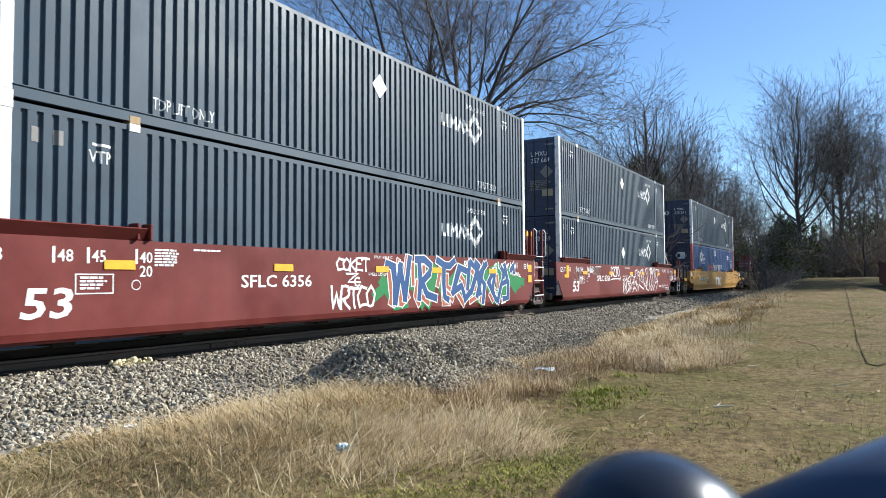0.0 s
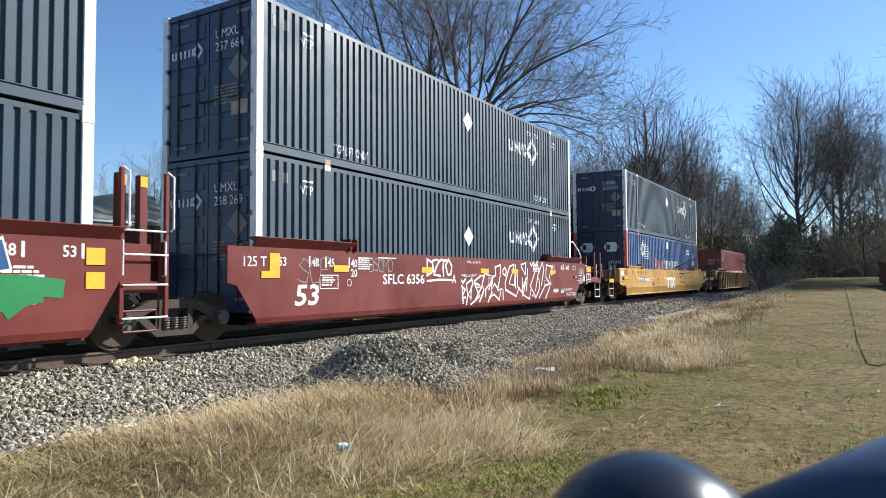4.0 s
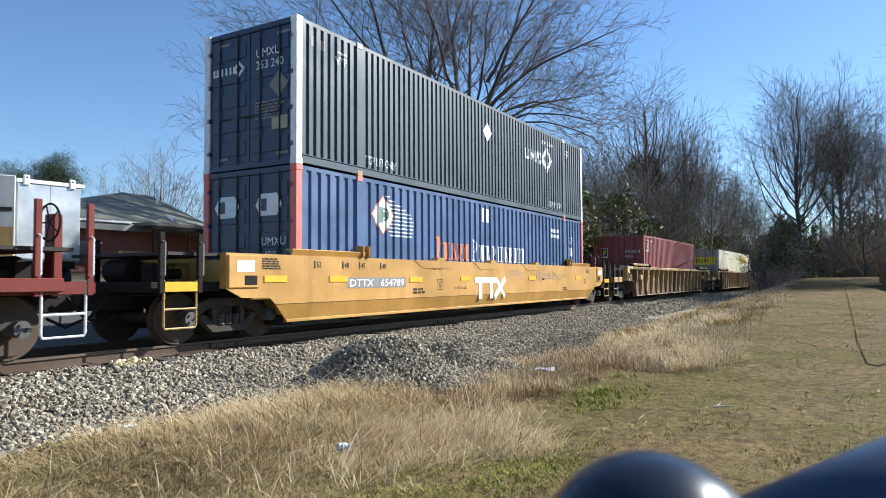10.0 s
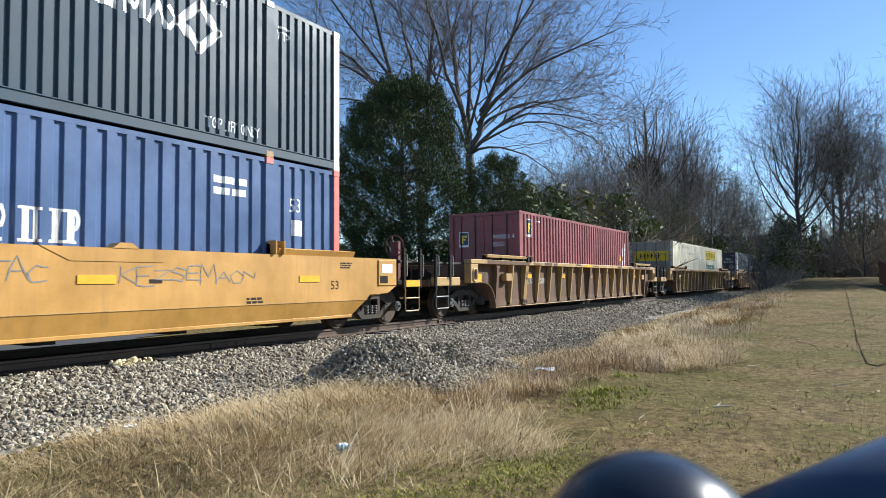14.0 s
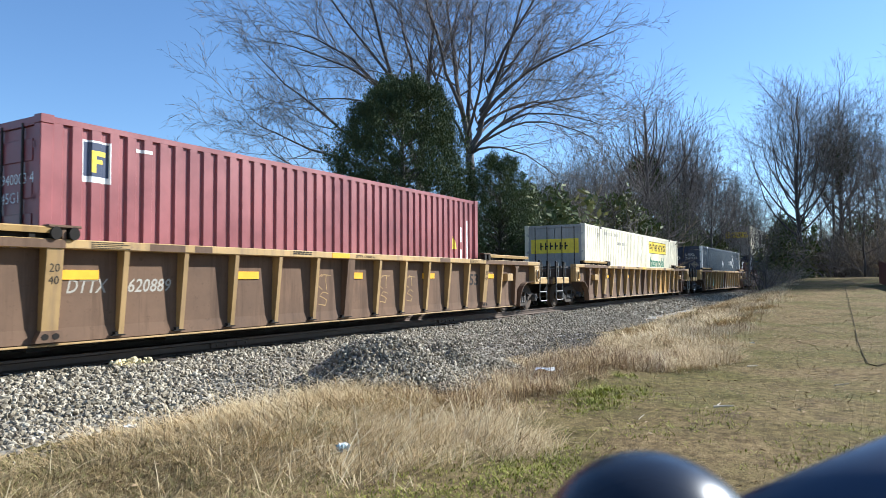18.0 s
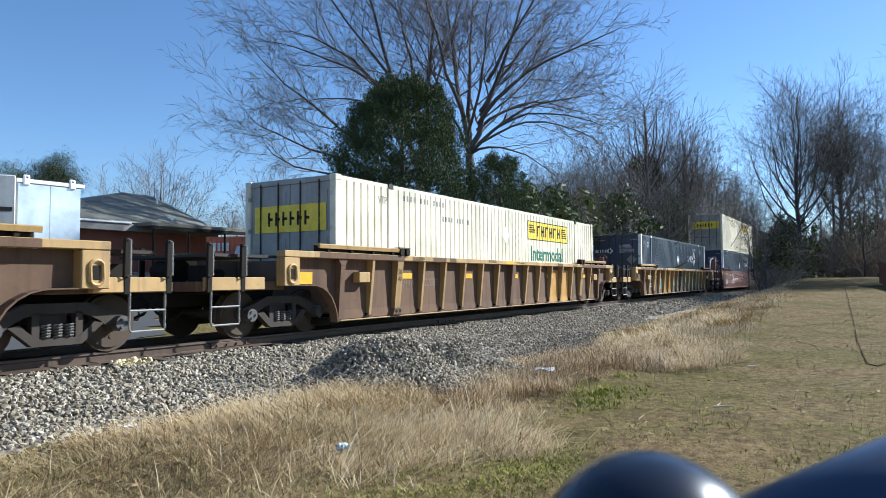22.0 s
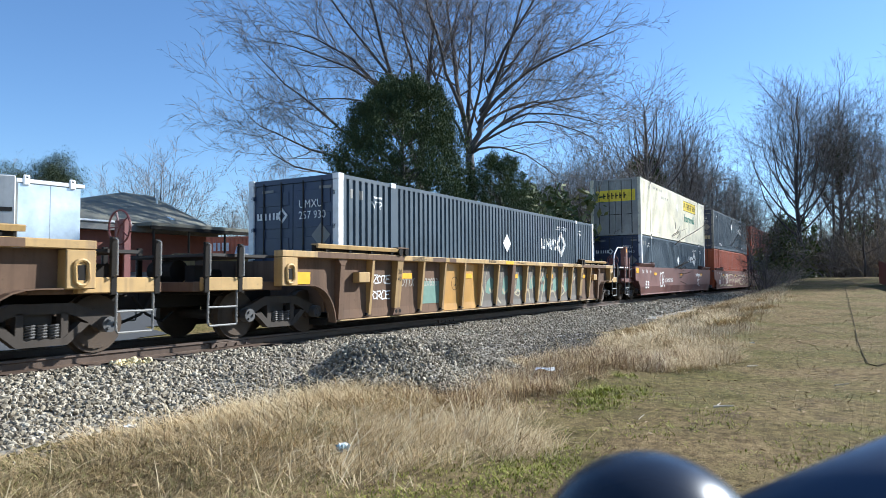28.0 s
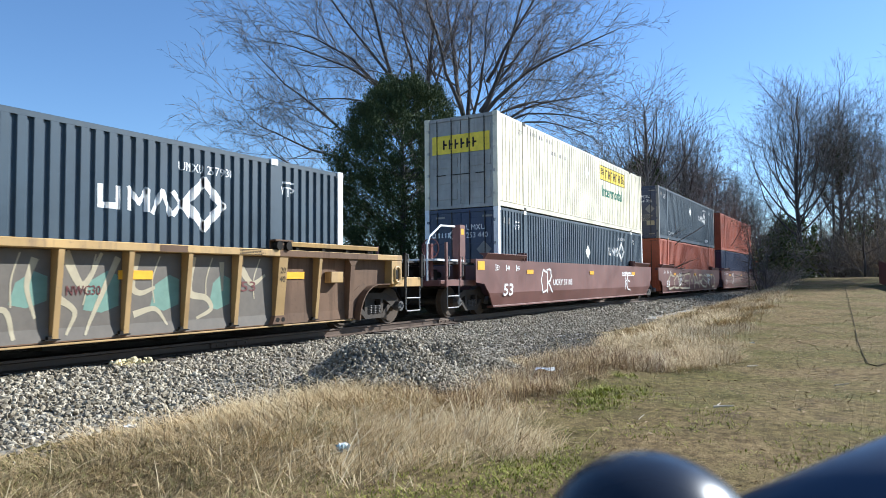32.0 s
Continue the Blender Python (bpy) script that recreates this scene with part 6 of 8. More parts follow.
gx = axis_steps(-2, 40, 0.2, -2500, 2500)
gy = axis_steps(-8, 14, 0.2, -2500, 2500)
GX, GY = np.meshgrid(gx, gy)
gv = np.stack([GX, GY, ground_z(GX, GY)], -1).reshape(-1, 3)
nx = len(gx)
ii = (np.arange(len(gy) - 1)[:, None] * nx + np.arange(nx - 1)[None]).ravel()
gt = np.concatenate([np.stack([ii, ii + 1, ii + nx + 1], -1), np.stack([ii, ii + nx + 1, ii + nx], -1)])
ground = fast_mesh("ground", gv, gt, M_TURF, smooth=True)
tagged(ground, "winter turf, brown with green patches", "ground", kind="structure")

# asphalt yard beyond the track
ax, ay = np.arange(-30, 64, 1.0), np.concatenate([np.arange(12.9, 30, 0.5), np.arange(30, 60, 2.0)])
AX, AY = np.meshgrid(ax, ay)
av = np.stack([AX, AY, ground_z(AX, AY) + 0.03], -1).reshape(-1, 3)
nx = len(ax)
ii = (np.arange(len(ay) - 1)[:, None] * nx + np.arange(nx - 1)[None]).ravel()
ok = av[ii, 0] < 10 + 0.9 * (av[ii, 1] - 14)
ii = ii[ok]
yard = fast_mesh("yard_pavement", av, np.concatenate([np.stack([ii, ii + 1, ii + nx + 1], -1), np.stack([ii, ii + nx + 1, ii + nx], -1)]), M_ASPHALT, smooth=True)
tagged(yard, "dark asphalt yard beyond the track", "pavement", kind="structure")

# ---- ballast, ties, rails ----
def across(w):
    """Height of the ballast bed, w metres from the track's axis."""
    w = abs(w)
    if w < 1.55:
        return -0.20
    if w < 3.9:
        return -0.20 - 0.30 * (w - 1.55) / 2.35
    return -0.50 - 0.06 * (w - 3.9)


S0, S1 = -14.0, 150.0
ws = [-5.2, -4.5, -3.9, -3.2, -2.6, -2.0, -1.55, -0.8, 0, 0.8, 1.55, 2.4, 3.9, 5.2]
verts, faces = [], []
ss = np.arange(S0, S1, 0.5)
for i, s in enumerate(ss):
    m = on_track(s)
    for k, w in enumerate(ws):
        edge = 0.25 * math.sin(s * 1.3 + w) + 0.2 * math.sin(s * 0.47) if k in (0, 1, len(ws) - 1) else 0.0
        verts.append(m @ Vector((0, w + edge, across(w) + 0.02 * math.sin(s * 2.1 + w * 3))))
    if i:
        for k in range(len(ws) - 1):
            a, b = (i - 1) * len(ws) + k, i * len(ws) + k
            faces.append((a, b, b + 1, a + 1))
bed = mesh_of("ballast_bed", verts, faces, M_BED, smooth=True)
tagged(bed, "grey crushed-stone bed of the railway track", "ballast", kind="structure")

RAIL = [(-0.035, 0), (0.035, 0), (0.037, -0.035), (0.012, -0.05), (0.010, -0.13), (0.07, -0.155), (0.07, -0.17), (-0.07, -0.17), (-0.07, -0.155), (-0.010, -0.13), (-0.012, -0.05), (-0.037, -0.035)]
for w in (-0.752, 0.752):
    verts, faces = [], []
    for i, s in enumerate(np.arange(S0, S1, 1.0)):
        m = on_track(s)
        verts += [m @ Vector((0, w + a, b)) for a, b in RAIL]
        if i:
            for k in range(len(RAIL)):
                a, b = (i - 1) * len(RAIL) + k, (i - 1) * len(RAIL) + (k + 1) % len(RAIL)
                faces.append((a, b, b + len(RAIL), a + len(RAIL)))
    r = mesh_of("rail", verts, faces, M_RAIL)
    tagged(r, "rusty steel rail with a worn head", "rail", "rails of the track", "structure")
    # joint bars with bolts on the nearer rail's web
    if w < 0:
        for s in (4.4, 8.7, 16.3):
            m = on_track(s)
            bm = boxes((-0.45, 0.45, w - 0.045, w - 0.012, -0.135, -0.045), bevel=0.006)
            for k in range(4):
                disc(bm, (-0.33 + k * 0.22, w - 0.055, -0.09), 0.02, 0.03, "y", 6)
            j = part("joint_bar", bm, M_RAIL, r)
            j.matrix_basis = m
tie = part("railway_tie", boxes((-0.115, 0.115, -1.3, 1.3, -0.34, -0.172), bevel=0.012), M_TIE)
tagged(tie, "dark creosoted wooden tie in the ballast", "railway tie", "ties of the track", "structure")
part("tie_plate", boxes((-0.095, 0.095, -0.93, -0.57, -0.173, -0.158)), M_RAIL, tie)
part("tie_plate", boxes((-0.095, 0.095, 0.57, 0.93, -0.173, -0.158)), M_RAIL, tie)
tie.matrix_basis = on_track(-3.0)
for i in range(1, 120):
    copy_thing(tie, on_track(-3.0 + i * 0.53) @ pose(0, random.uniform(-0.04, 0.04), random.uniform(-0.012, 0.004), 0, 0, random.uniform(-1, 1)))

# ---- loose stones ----
ICO = bmesh.new()
bmesh.ops.create_icosphere(ICO, subdivisions=1, radius=1.0)
ICO_V = np.array([v.co[:] for v in ICO.verts])
ICO_T = np.array([[v.index for v in f.verts] for f in ICO.faces])
ICO.free()


def stones(name, centres, sizes, material, parent=None, seed=3):
    """Many angular stones in one mesh."""
    rg = np.random.RandomState(seed)
    n = len(centres)
    v = ICO_V[None] * rg.uniform(0.55, 1.25, (n, len(ICO_V), 1)) * rg.uniform(0.6, 1.2, (n, 1, 3)) * np.asarray(sizes)[:, None, None]
    q = rg.normal(size=(n, 4))
    q /= np.linalg.norm(q, axis=1)[:, None]
    w, x, y, z = q.T
    R = np.stack([1 - 2 * (y * y + z * z), 2 * (x * y - z * w), 2 * (x * z + y * w), 2 * (x * y + z * w), 1 - 2 * (x * x + z * z), 2 * (y * z - x * w),
                  2 * (x * z - y * w), 2 * (y * z + x * w), 1 - 2 * (x * x + y * y)], -1).reshape(n, 3, 3)
    v = np.einsum("nij,nkj->nki", R, v) + np.asarray(centres)[:, None]
    t = (ICO_T[None] + (np.arange(n) * len(ICO_V))[:, None, None]).reshape(-1, 3)
    return fast_mesh(name, v.reshape(-1, 3), t, material, parent)


def scatter_on_bed(n, s0, s1, w0, w1, seed, size):
    rg = np.random.RandomState(seed)
    s = s0 + (s1 - s0) * rg.uniform(0, 1, n) ** 1.15
    w = rg.uniform(w0, w1, n)
    th = BEND * s
    x = s - np.sin(th) * (MID + w)
    y = SIDE + BEND * s * s / 2 + np.cos(th) * (MID + w)
    zb = np.array([across(a) for a in w]) + 0.02 * np.sin(s * 2.1 + w * 3)
    zb = np.maximum(zb, ground_z(x, y) - 0.01)
    return np.stack([x, y, zb + rg.uniform(-0.012, 0.022, n)], -1), size * rg.uniform(0.6, 1.35, n)


c1, z1 = scatter_on_bed(38000, 1.0, 26.0, -4.3, -1.0, 1, 0.033)
edge = c1[:, 1] > 6.35 + 0.35 * np.sin(c1[:, 0] * 0.8) - 0.9 * smooth(16, 24, c1[:, 0])
keep = edge | (np.random.RandomState(8).uniform(size=len(c1)) < 0.12)
gravel = stones("ballast_stones", c1[keep], z1[keep], M_STONE)
tagged(gravel, "loose grey crushed stones on the track bed", "gravel", kind="stuff")
c2, z2 = scatter_on_bed(8000, 26.0, 75.0, -3.6, -1.0, 2, 0.065)
tagged(stones("ballast_stones", c2, z2, M_STONE), "grey crushed stones along the distant track", "gravel", kind="stuff")

# the heap of gravel beside the track
def heap_z(x, y):
    a = 0.66 * np.exp(-(((x - 8.30) / 0.95) ** 2 + ((y - 5.9) / 1.05) ** 2) ** 1.1)
    b = 0.46 * np.exp(-(((x - 9.85) / 1.15) ** 2 + ((y - 5.85) / 0.9) ** 2) ** 1.1)
    return np.maximum(a, b) + 0.045 * np.sin(x * 5) * np.sin(y * 4.3)


rg = np.random.RandomState(5)
hx, hy = rg.uniform(6.2, 12.4, 22000), rg.uniform(3.6, 8.0, 22000)
hz = heap_z(hx, hy)
ok = hz > 0.07
hx, hy, hz = hx[ok], hy[ok], hz[ok]
heap_pts = np.stack([hx, hy, ground_z(hx, hy) + hz + rg.uniform(-0.02, 0.015, len(hx))], -1)
hgx, hgy = np.meshgrid(np.arange(6.4, 12.5, 0.12), np.arange(3.8, 8.2, 0.12))
hv = np.stack([hgx, hgy, ground_z(hgx, hgy) + heap_z(hgx, hgy) - np.where(heap_z(hgx, hgy) > 0.09, 0.035, 0.16)], -1).reshape(-1, 3)
nx = hgx.shape[1]
ii = (np.arange(hgx.shape[0] - 1)[:, None] * nx + np.arange(nx - 1)[None]).ravel()
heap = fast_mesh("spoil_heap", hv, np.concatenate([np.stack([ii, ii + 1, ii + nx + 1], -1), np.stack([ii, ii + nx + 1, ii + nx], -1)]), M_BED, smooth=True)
tagged(heap, "heap of grey gravel beside the track", "gravel heap")
tagged(stones("loose_stone", heap_pts, 0.028 * rg.uniform(0.6, 1.35, len(heap_pts)), M_STONE, heap, 6), kind="stuff")

# ---- grass ----
def comb(x, y):
    """The way the dry grass has been laid over, a direction for each spot."""
    a = 0.9 * np.sin(x * 1.15 + 1.6 * np.sin(y * 1.4)) + 0.8 * np.sin(y * 1.7 - x * 0.7) - 0.1 + 2.6 * smooth(0.35, 0.6, np.sin(x * 0.9 + y * 1.9))
    return np.stack([np.cos(a), np.sin(a)], -1)


def blades(name, pts, length, width, lean, material, seed, droop=0.5, laid=0.0):
    """Many bent blades of grass in one mesh: seven corners, five triangles each. laid: how far they lie over, all one way."""
    rg = np.random.RandomState(seed)
    n = len(pts)
    p0 = np.asarray(pts)
    L = length * rg.uniform(0.4, 1.35, n)
    a = rg.uniform(0, math.tau, n)
    d = np.stack([np.cos(a), np.sin(a)], -1) * (rg.uniform(0.15, 1, n) * lean)[:, None]
    if laid:
        d = d * 0.9 + comb(p0[:, 0], p0[:, 1]) * (rg.uniform(0.2, 1.0, n) * laid)[:, None]
    m = np.linalg.norm(d, axis=1)
    side = np.stack([-d[:, 1], d[:, 0], np.zeros(n)], -1) / m[:, None] * (width * rg.uniform(0.6, 1.4, n))[:, None] / 2
    rise = 1 / np.sqrt(1 + m * m)
    out = m * rise
    u = np.concatenate([d / m[:, None], np.zeros((n, 1))], 1)
    up = np.array([0, 0, 1.0])

    def at(f):
        h = rise * f * (1 - 0.45 * droop * f) + 0.02 * f
        return p0 + (u * (out * f * (1 + 0.25 * droop * f))[:, None] + up * h[:, None]) * L[:, None]
    p1, p2, p3 = at(0.4), at(0.75), at(1.0)
    v = np.stack([p0 - side, p0 + side, p1 + side * 0.9, p1 - side * 0.9, p2 + side * 0.6, p2 - side * 0.6, p3], 1).reshape(-1, 3)
    t = np.array([[0, 1, 2], [0, 2, 3], [3, 2, 4], [3, 4, 5], [5, 4, 6]])
    t = (t[None] + (np.arange(n) * 7)[:, None, None]).reshape(-1, 3)
    return fast_mesh(name, v, t, material)


def on_ground(x, y):
    return np.stack([x, y, ground_z(x, y) - 0.01], -1)


def tufts(n, per, x0, x1, y0, y1, seed, rad=0.12, dens=None):
    rg = np.random.RandomState(seed)
    cx, cy = rg.uniform(x0, x1, n), rg.uniform(y0, y1, n)
    if dens is not None:
        k = rg.uniform(size=n) < dens(cx, cy)
        cx, cy = cx[k], cy[k]
    x = np.repeat(cx, per) + rg.normal(0, rad, len(cx) * per)
    y = np.repeat(cy, per) + rg.normal(0, rad, len(cx) * per)
    return on_ground(x, y)


def belt_edge(x):
    """How near the track the dry grass grows."""
    return 6.15 + 0.35 * np.sin(x * 0.8) - 1.15 * smooth(10.2, 12.0, x) + 0.55 * smooth(16.5, 22, x) + 1.0 * smooth(25, 55, x)


def dry_zone(x, y):
    """Where the tall dry grass lies: a belt between the ballast and the turf."""
    toe = belt_edge(x)
    low = toe - 3.05 + 0.40 * smooth(4.8, 6.6, x) + 0.3 * np.sin(x * 1.7 + 1) + 0.2 * np.sin(x * 4.1)
    belt = (1 - smooth(toe - 0.25, toe + 0.15, y)) * smooth(low - 0.5, low + 0.35, y)
    belt = belt * (0.78 + 0.22 * np.sin(x * 2.3 + 2 * np.sin(y * 1.9)) * np.sin(y * 2.9 + x * 0.8))
    hp = heap_z(x, y)
    return belt * np.where(hp > 0.22, 0.05, np.where(hp > 0.1, 0.5, 1.0))


rg = np.random.RandomState(19)
fx, fy = rg.uniform(10.2, 18.5, 7000), rg.uniform(4.5, 6.7, 7000)
k = (fy > belt_edge(fx) - 0.1 + 0.25 * np.sin(fx * 3.3)) & (heap_z(fx, fy) < 0.1)
fine = np.stack([fx[k], fy[k], ground_z(fx[k], fy[k]) + rg.uniform(-0.004, 0.012, k.sum())], -1)
tagged(stones("gravel_fines", fine, 0.026 * rg.uniform(0.5, 1.3, len(fine)), M_FINES, None, 20), "dark fine gravel spilt between the heap and the grass", "gravel", kind="stuff")
dry = tufts(11500, 16, 1.5, 17, 1.8, 7.0, 11, 0.075, lambda x, y: dry_zone(x, y) * (0.06 + 0.94 * smooth(3.45, 4.3, x + 0.15 * np.sin(y * 5))))
low_dry = tufts(5200, 14, 1.4, 4.4, 2.2, 6.9, 21, 0.09, lambda x, y: dry_zone(x, y) * (1 - smooth(3.6, 4.4, x)))
tagged(blades("dry_grass", low_dry, 0.10, 0.0050, 1.8, M_SHORT, 22, 1.0, 1.2), "short trodden winter grass at the toe of the ballast", "grass", kind="stuff")
tagged(blades("dry_grass", dry, 0.34, 0.0042, 2.2, M_DRY, 12, 1.0, 1.5), "tall straw-coloured dry grass beside the ballast", "grass", kind="stuff")
# long bleached stalks laid over it
stalks = tufts(1500, 5, 1.5, 17, 2.4, 6.6, 15, 0.10, lambda x, y: dry_zone(x, y) ** 2 * smooth(3.5, 4.3, x))
tagged(blades("dry_stalks", stalks + np.array([0, 0, 0.05]), 0.62, 0.0048, 1.2, M_STRAW, 16, 1.0, 2.4), "long bleached stalks lying over the dry grass", "grass", kind="stuff")
# brown dead weeds in the belt past the heap
weeds = tufts(1500, 12, 5.5, 14, 2.6, 5.4, 17, 0.09, lambda x, y: np.clip(dry_zone(x, y) * smooth(6.5, 8.0, x) * (1 - smooth(4.5, 5.0, y)), 0, 1) * 0.8)
tagged(blades("dead_weeds", weeds, 0.30, 0.0045, 0.9, M_WEED, 18, 0.6, 0.5), "fine brown dead weeds beside the gravel heap", "grass", kind="stuff")
far_dry = tufts(6200, 9, 16, 62, 2.6, 7.6, 13, 0.18, dry_zone)
tagged(blades("dry_grass", far_dry, 0.36, 0.012, 0.8, M_DRY, 14, 0.8, 1.2), "dry straw-coloured grass along the track", "grass", kind="stuff")
rg = np.random.RandomState(21)
n = 160000
r = 2.2 + 30 * rg.uniform(size=n) ** 1.7
an = rg.uniform(math.radians(-8), math.radians(68), n)
sx, sy = r * np.cos(an), r * np.sin(an)
toe = 6.3 + 0.3 * np.sin(sx * 0.8)
k = (sy < toe)
sx, sy, r = sx[k], sy[k], r[k]
for lo, hi, ln, wd in ((0, 9, 0.034, 0.005), (9, 16, 0.040, 0.008), (16, 40, 0.045, 0.014)):
    q = (r >= lo) & (r < hi)
    tagged(blades("turf", on_ground(sx[q], sy[q]), ln, wd, 2.2, M_SHORT, 22 + lo, 0.6), "short winter turf of brown and green blades", "grass", kind="stuff")


def green_zone(x, y):
    """Where fresh green grass grows in the turf."""
    spots = ((4.5, 2.35, 1.0, 0.55, 1.2), (5.4, 2.25, 0.8, 0.4, 0.7), (8.7, 2.8, 0.9, 0.45, 0.9), (6.8, 0.1, 0.9, 0.35, 0.6), (7.6, 1.4, 0.8, 0.4, 0.25), (3.6, 2.2, 0.8, 0.7, 0.7))
    a = sum(k * np.exp(-((x - p) / u) ** 2 - ((y - q) / w) ** 2) for p, q, u, w, k in spots)
    return np.clip(a * (0.55 + 0.45 * np.sin(x * 3.1 + 2 * np.sin(y * 2.3)) * np.sin(y * 3.7 + 1)), 0, 1)


gr = tufts(20000, 14, 2.5, 12, -1.5, 4.2, 31, 0.06, green_zone)
tuft = tufts(420, 16, 7.8, 11.2, 2.3, 3.4, 33, 0.05, lambda x, y: np.exp(-((x - 8.8) / 0.6) ** 2 - ((y - 2.8) / 0.25) ** 2) + 0.5 * np.exp(-((x - 10.6) / 0.4) ** 2 - ((y - 3.05) / 0.15) ** 2))
tagged(blades("green_grass", tuft, 0.10, 0.011, 1.0, M_GREENG, 34, 0.8), "taller tuft of fresh green grass by the dry grass", "grass", kind="stuff")
tagged(blades("green_grass", gr, 0.048, 0.008, 1.6, M_GREENG, 32, 0.6), "fresh green grass patches in the turf", "grass", kind="stuff")

# fallen leaves
rg = np.random.RandomState(41)
lx, ly = rg.uniform(3, 22, 1500), rg.uniform(-5, 5, 1500)
lv, lt = [], []
for i, (x, y) in enumerate(zip(lx, ly)):
    z = float(ground_z(x, y)) + 0.02 + rg.uniform(0, 0.02)
    a, s = rg.uniform(0, 6.28), rg.uniform(0.014, 0.036)
    ca, sa = math.cos(a) * s, math.sin(a) * s
    b = len(lv)
    lv += [(x - ca, y - sa, z), (x + sa * 0.5, y - ca * 0.5, z + s * rg.uniform(0, 0.8)), (x + ca, y + sa, z + s * 0.3), (x - sa * 0.5, y + ca * 0.5, z + s * rg.uniform(0, 0.6))]
    lt += [(b, b + 1, b + 2), (b, b + 2, b + 3)]
tagged(fast_mesh("fallen_leaves", lv, lt, M_DEADLEAF), "scattered dry brown leaves on the turf", "leaves", kind="stuff")

# ---- trees ----
class Wood:
    """Grows branches as tapered tubes, in numpy arrays, sorted into limbs and twigs."""

    def __init__(self, seed):
        self.rnd = random.Random(seed)
        self.sets = {"trunk": ([], []), "limb_frame": ([], []), "crown": ([], [])}
        self.tips = []

    def tube(self, which, pts, r0, r1, sides):
        V, T = self.sets[which]
        n = len(pts)
        for i, p in enumerate(pts):
            d = (pts[min(i + 1, n - 1)] - pts[max(i - 1, 0)])
            a = d.cross(Vector((0.31, 0.17, 0.93)))
            if a.length < 1e-6:
                a = Vector((1, 0, 0))
            a.normalize()
            b = a.cross(d).normalized()
            r = r0 + (r1 - r0) * i / (n - 1)
            base = len(V)
            for k in range(sides):
                c = p + r * (math.cos(k * math.tau / sides) * a + math.sin(k * math.tau / sides) * b)
                V.append((c.x, c.y, c.z))
            if i:
                for k in range(sides):
                    q, s = base - sides + k, base - sides + (k + 1) % sides
                    T.append((q, s, base + k))
                    T.append((s, base + (k + 1) % sides, base + k))

    def branch(self, p, d, length, r, level, spec):
        rnd = self.rnd
        seg = 4 if level < 2 else 3 if level < 4 else 2 if level < spec["depth"] else 1
        pts = [p.copy()]
        dd = d.normalized()
        wob = spec.get("wobble", 0.16)
        for i in range(seg):
            dd = (dd + Vector((rnd.gauss(0, wob), rnd.gauss(0, wob), rnd.gauss(0, wob * 0.7) + spec.get("lift", 0.05)))).normalized()
            pts.append(pts[-1] + dd * (length / seg))
        which = "crown" if spec.get("one") else "trunk" if level == 0 else "limb_frame" if level <= 2 else "crown"
        tip = r * (0.55 if level < spec["depth"] else 0.4)
        self.tube(which, pts, r, tip, (9, 7, 5, 4, 3, 3, 3)[min(level, 6)])
        if level >= spec["depth"]:
            self.tips.append(pts[-1])
            return
        lo, hi = spec["kids"][min(level, len(spec["kids"]) - 1)]
        k = rnd.randint(lo, hi)
        start = spec.get("start", 0.3) if level else spec.get("trunk_start", 0.45)
        for j in range(k):
            f = start + (1 - start) * (j + rnd.random() * 0.8) / k
            f = min(f, 0.999)
            x = f * seg
            i0 = int(x)
            q = pts[i0].lerp(pts[i0 + 1], x - i0)
            ax = (pts[i0 + 1] - pts[i0]).normalized()
            spread = math.radians(rnd.uniform(*spec["angle"]))
            o = ax.orthogonal().normalized()
            o.rotate(Matrix.Rotation(rnd.uniform(0, math.tau), 3, ax))
            nd = ax * math.cos(spread) + o * math.sin(spread)
            rr = r * (1 - 0.45 * f) * rnd.uniform(*spec.get("thin", (0.45, 0.65)))
            self.branch(q, nd, length * rnd.uniform(*spec.get("short", (0.5, 0.78))) * (1 - 0.25 * f), max(rr, spec.get("rmin", 0.004)), level + 1, spec)
        # the leader goes on
        self.branch(pts[-1], dd, length * rnd.uniform(0.55, 0.75), max(tip, spec.get("rmin", 0.004)), level + 1, spec)

    def finish(self, tree, bark=None, twig=None):
        for n, m in (("trunk", bark or M_BARK), ("limb_frame", bark or M_BARK), ("crown", twig or M_TWIG)):
            V, T = self.sets[n]
            if V:
                fast_mesh(n, V, T, m, tree, smooth=(n == "trunk"))


def bare_tree(name, label, at, height, seed, spec, stems=1, lean=0.15, radius=0.22, group="bare trees"):
    w = Wood(seed)
    t = tagged(new(name), label, "tree", group)
    for i in range(stems):
        a = i * math.tau / max(1, stems) + 0.4
        d = Vector((math.cos(a) * lean * (0.45 + 0.55 * (i % 2 * 0.4 + 0.6)), math.sin(a) * lean, 1)) if stems > 1 else Vector((0.03, 0.02, 1))
        p = Vector((math.cos(a) * 0.18, math.sin(a) * 0.18, -0.2)) if stems > 1 else Vector((0, 0, -0.2))
        w.branch(p, d, height * spec.get("bole", 0.4), radius, 0, spec)
    w.finish(t)
    t.matrix_basis = pose(*at)
    return t


MED = dict(depth=5, kids=((8, 9), (5, 6), (4, 5), (3, 4), (2, 3)), angle=(25, 52), wobble=0.11, lift=0.03, bole=0.42, trunk_start=0.25, start=0.2, short=(0.5, 0.75), rmin=0.010, thin=(0.5, 0.68))
BUSH = dict(depth=3, kids=((4, 5), (3, 3), (2, 2)), angle=(20, 55), wobble=0.2, lift=0.03, bole=0.5, trunk_start=0.1, start=0.2, short=(0.5, 0.8), rmin=0.010)


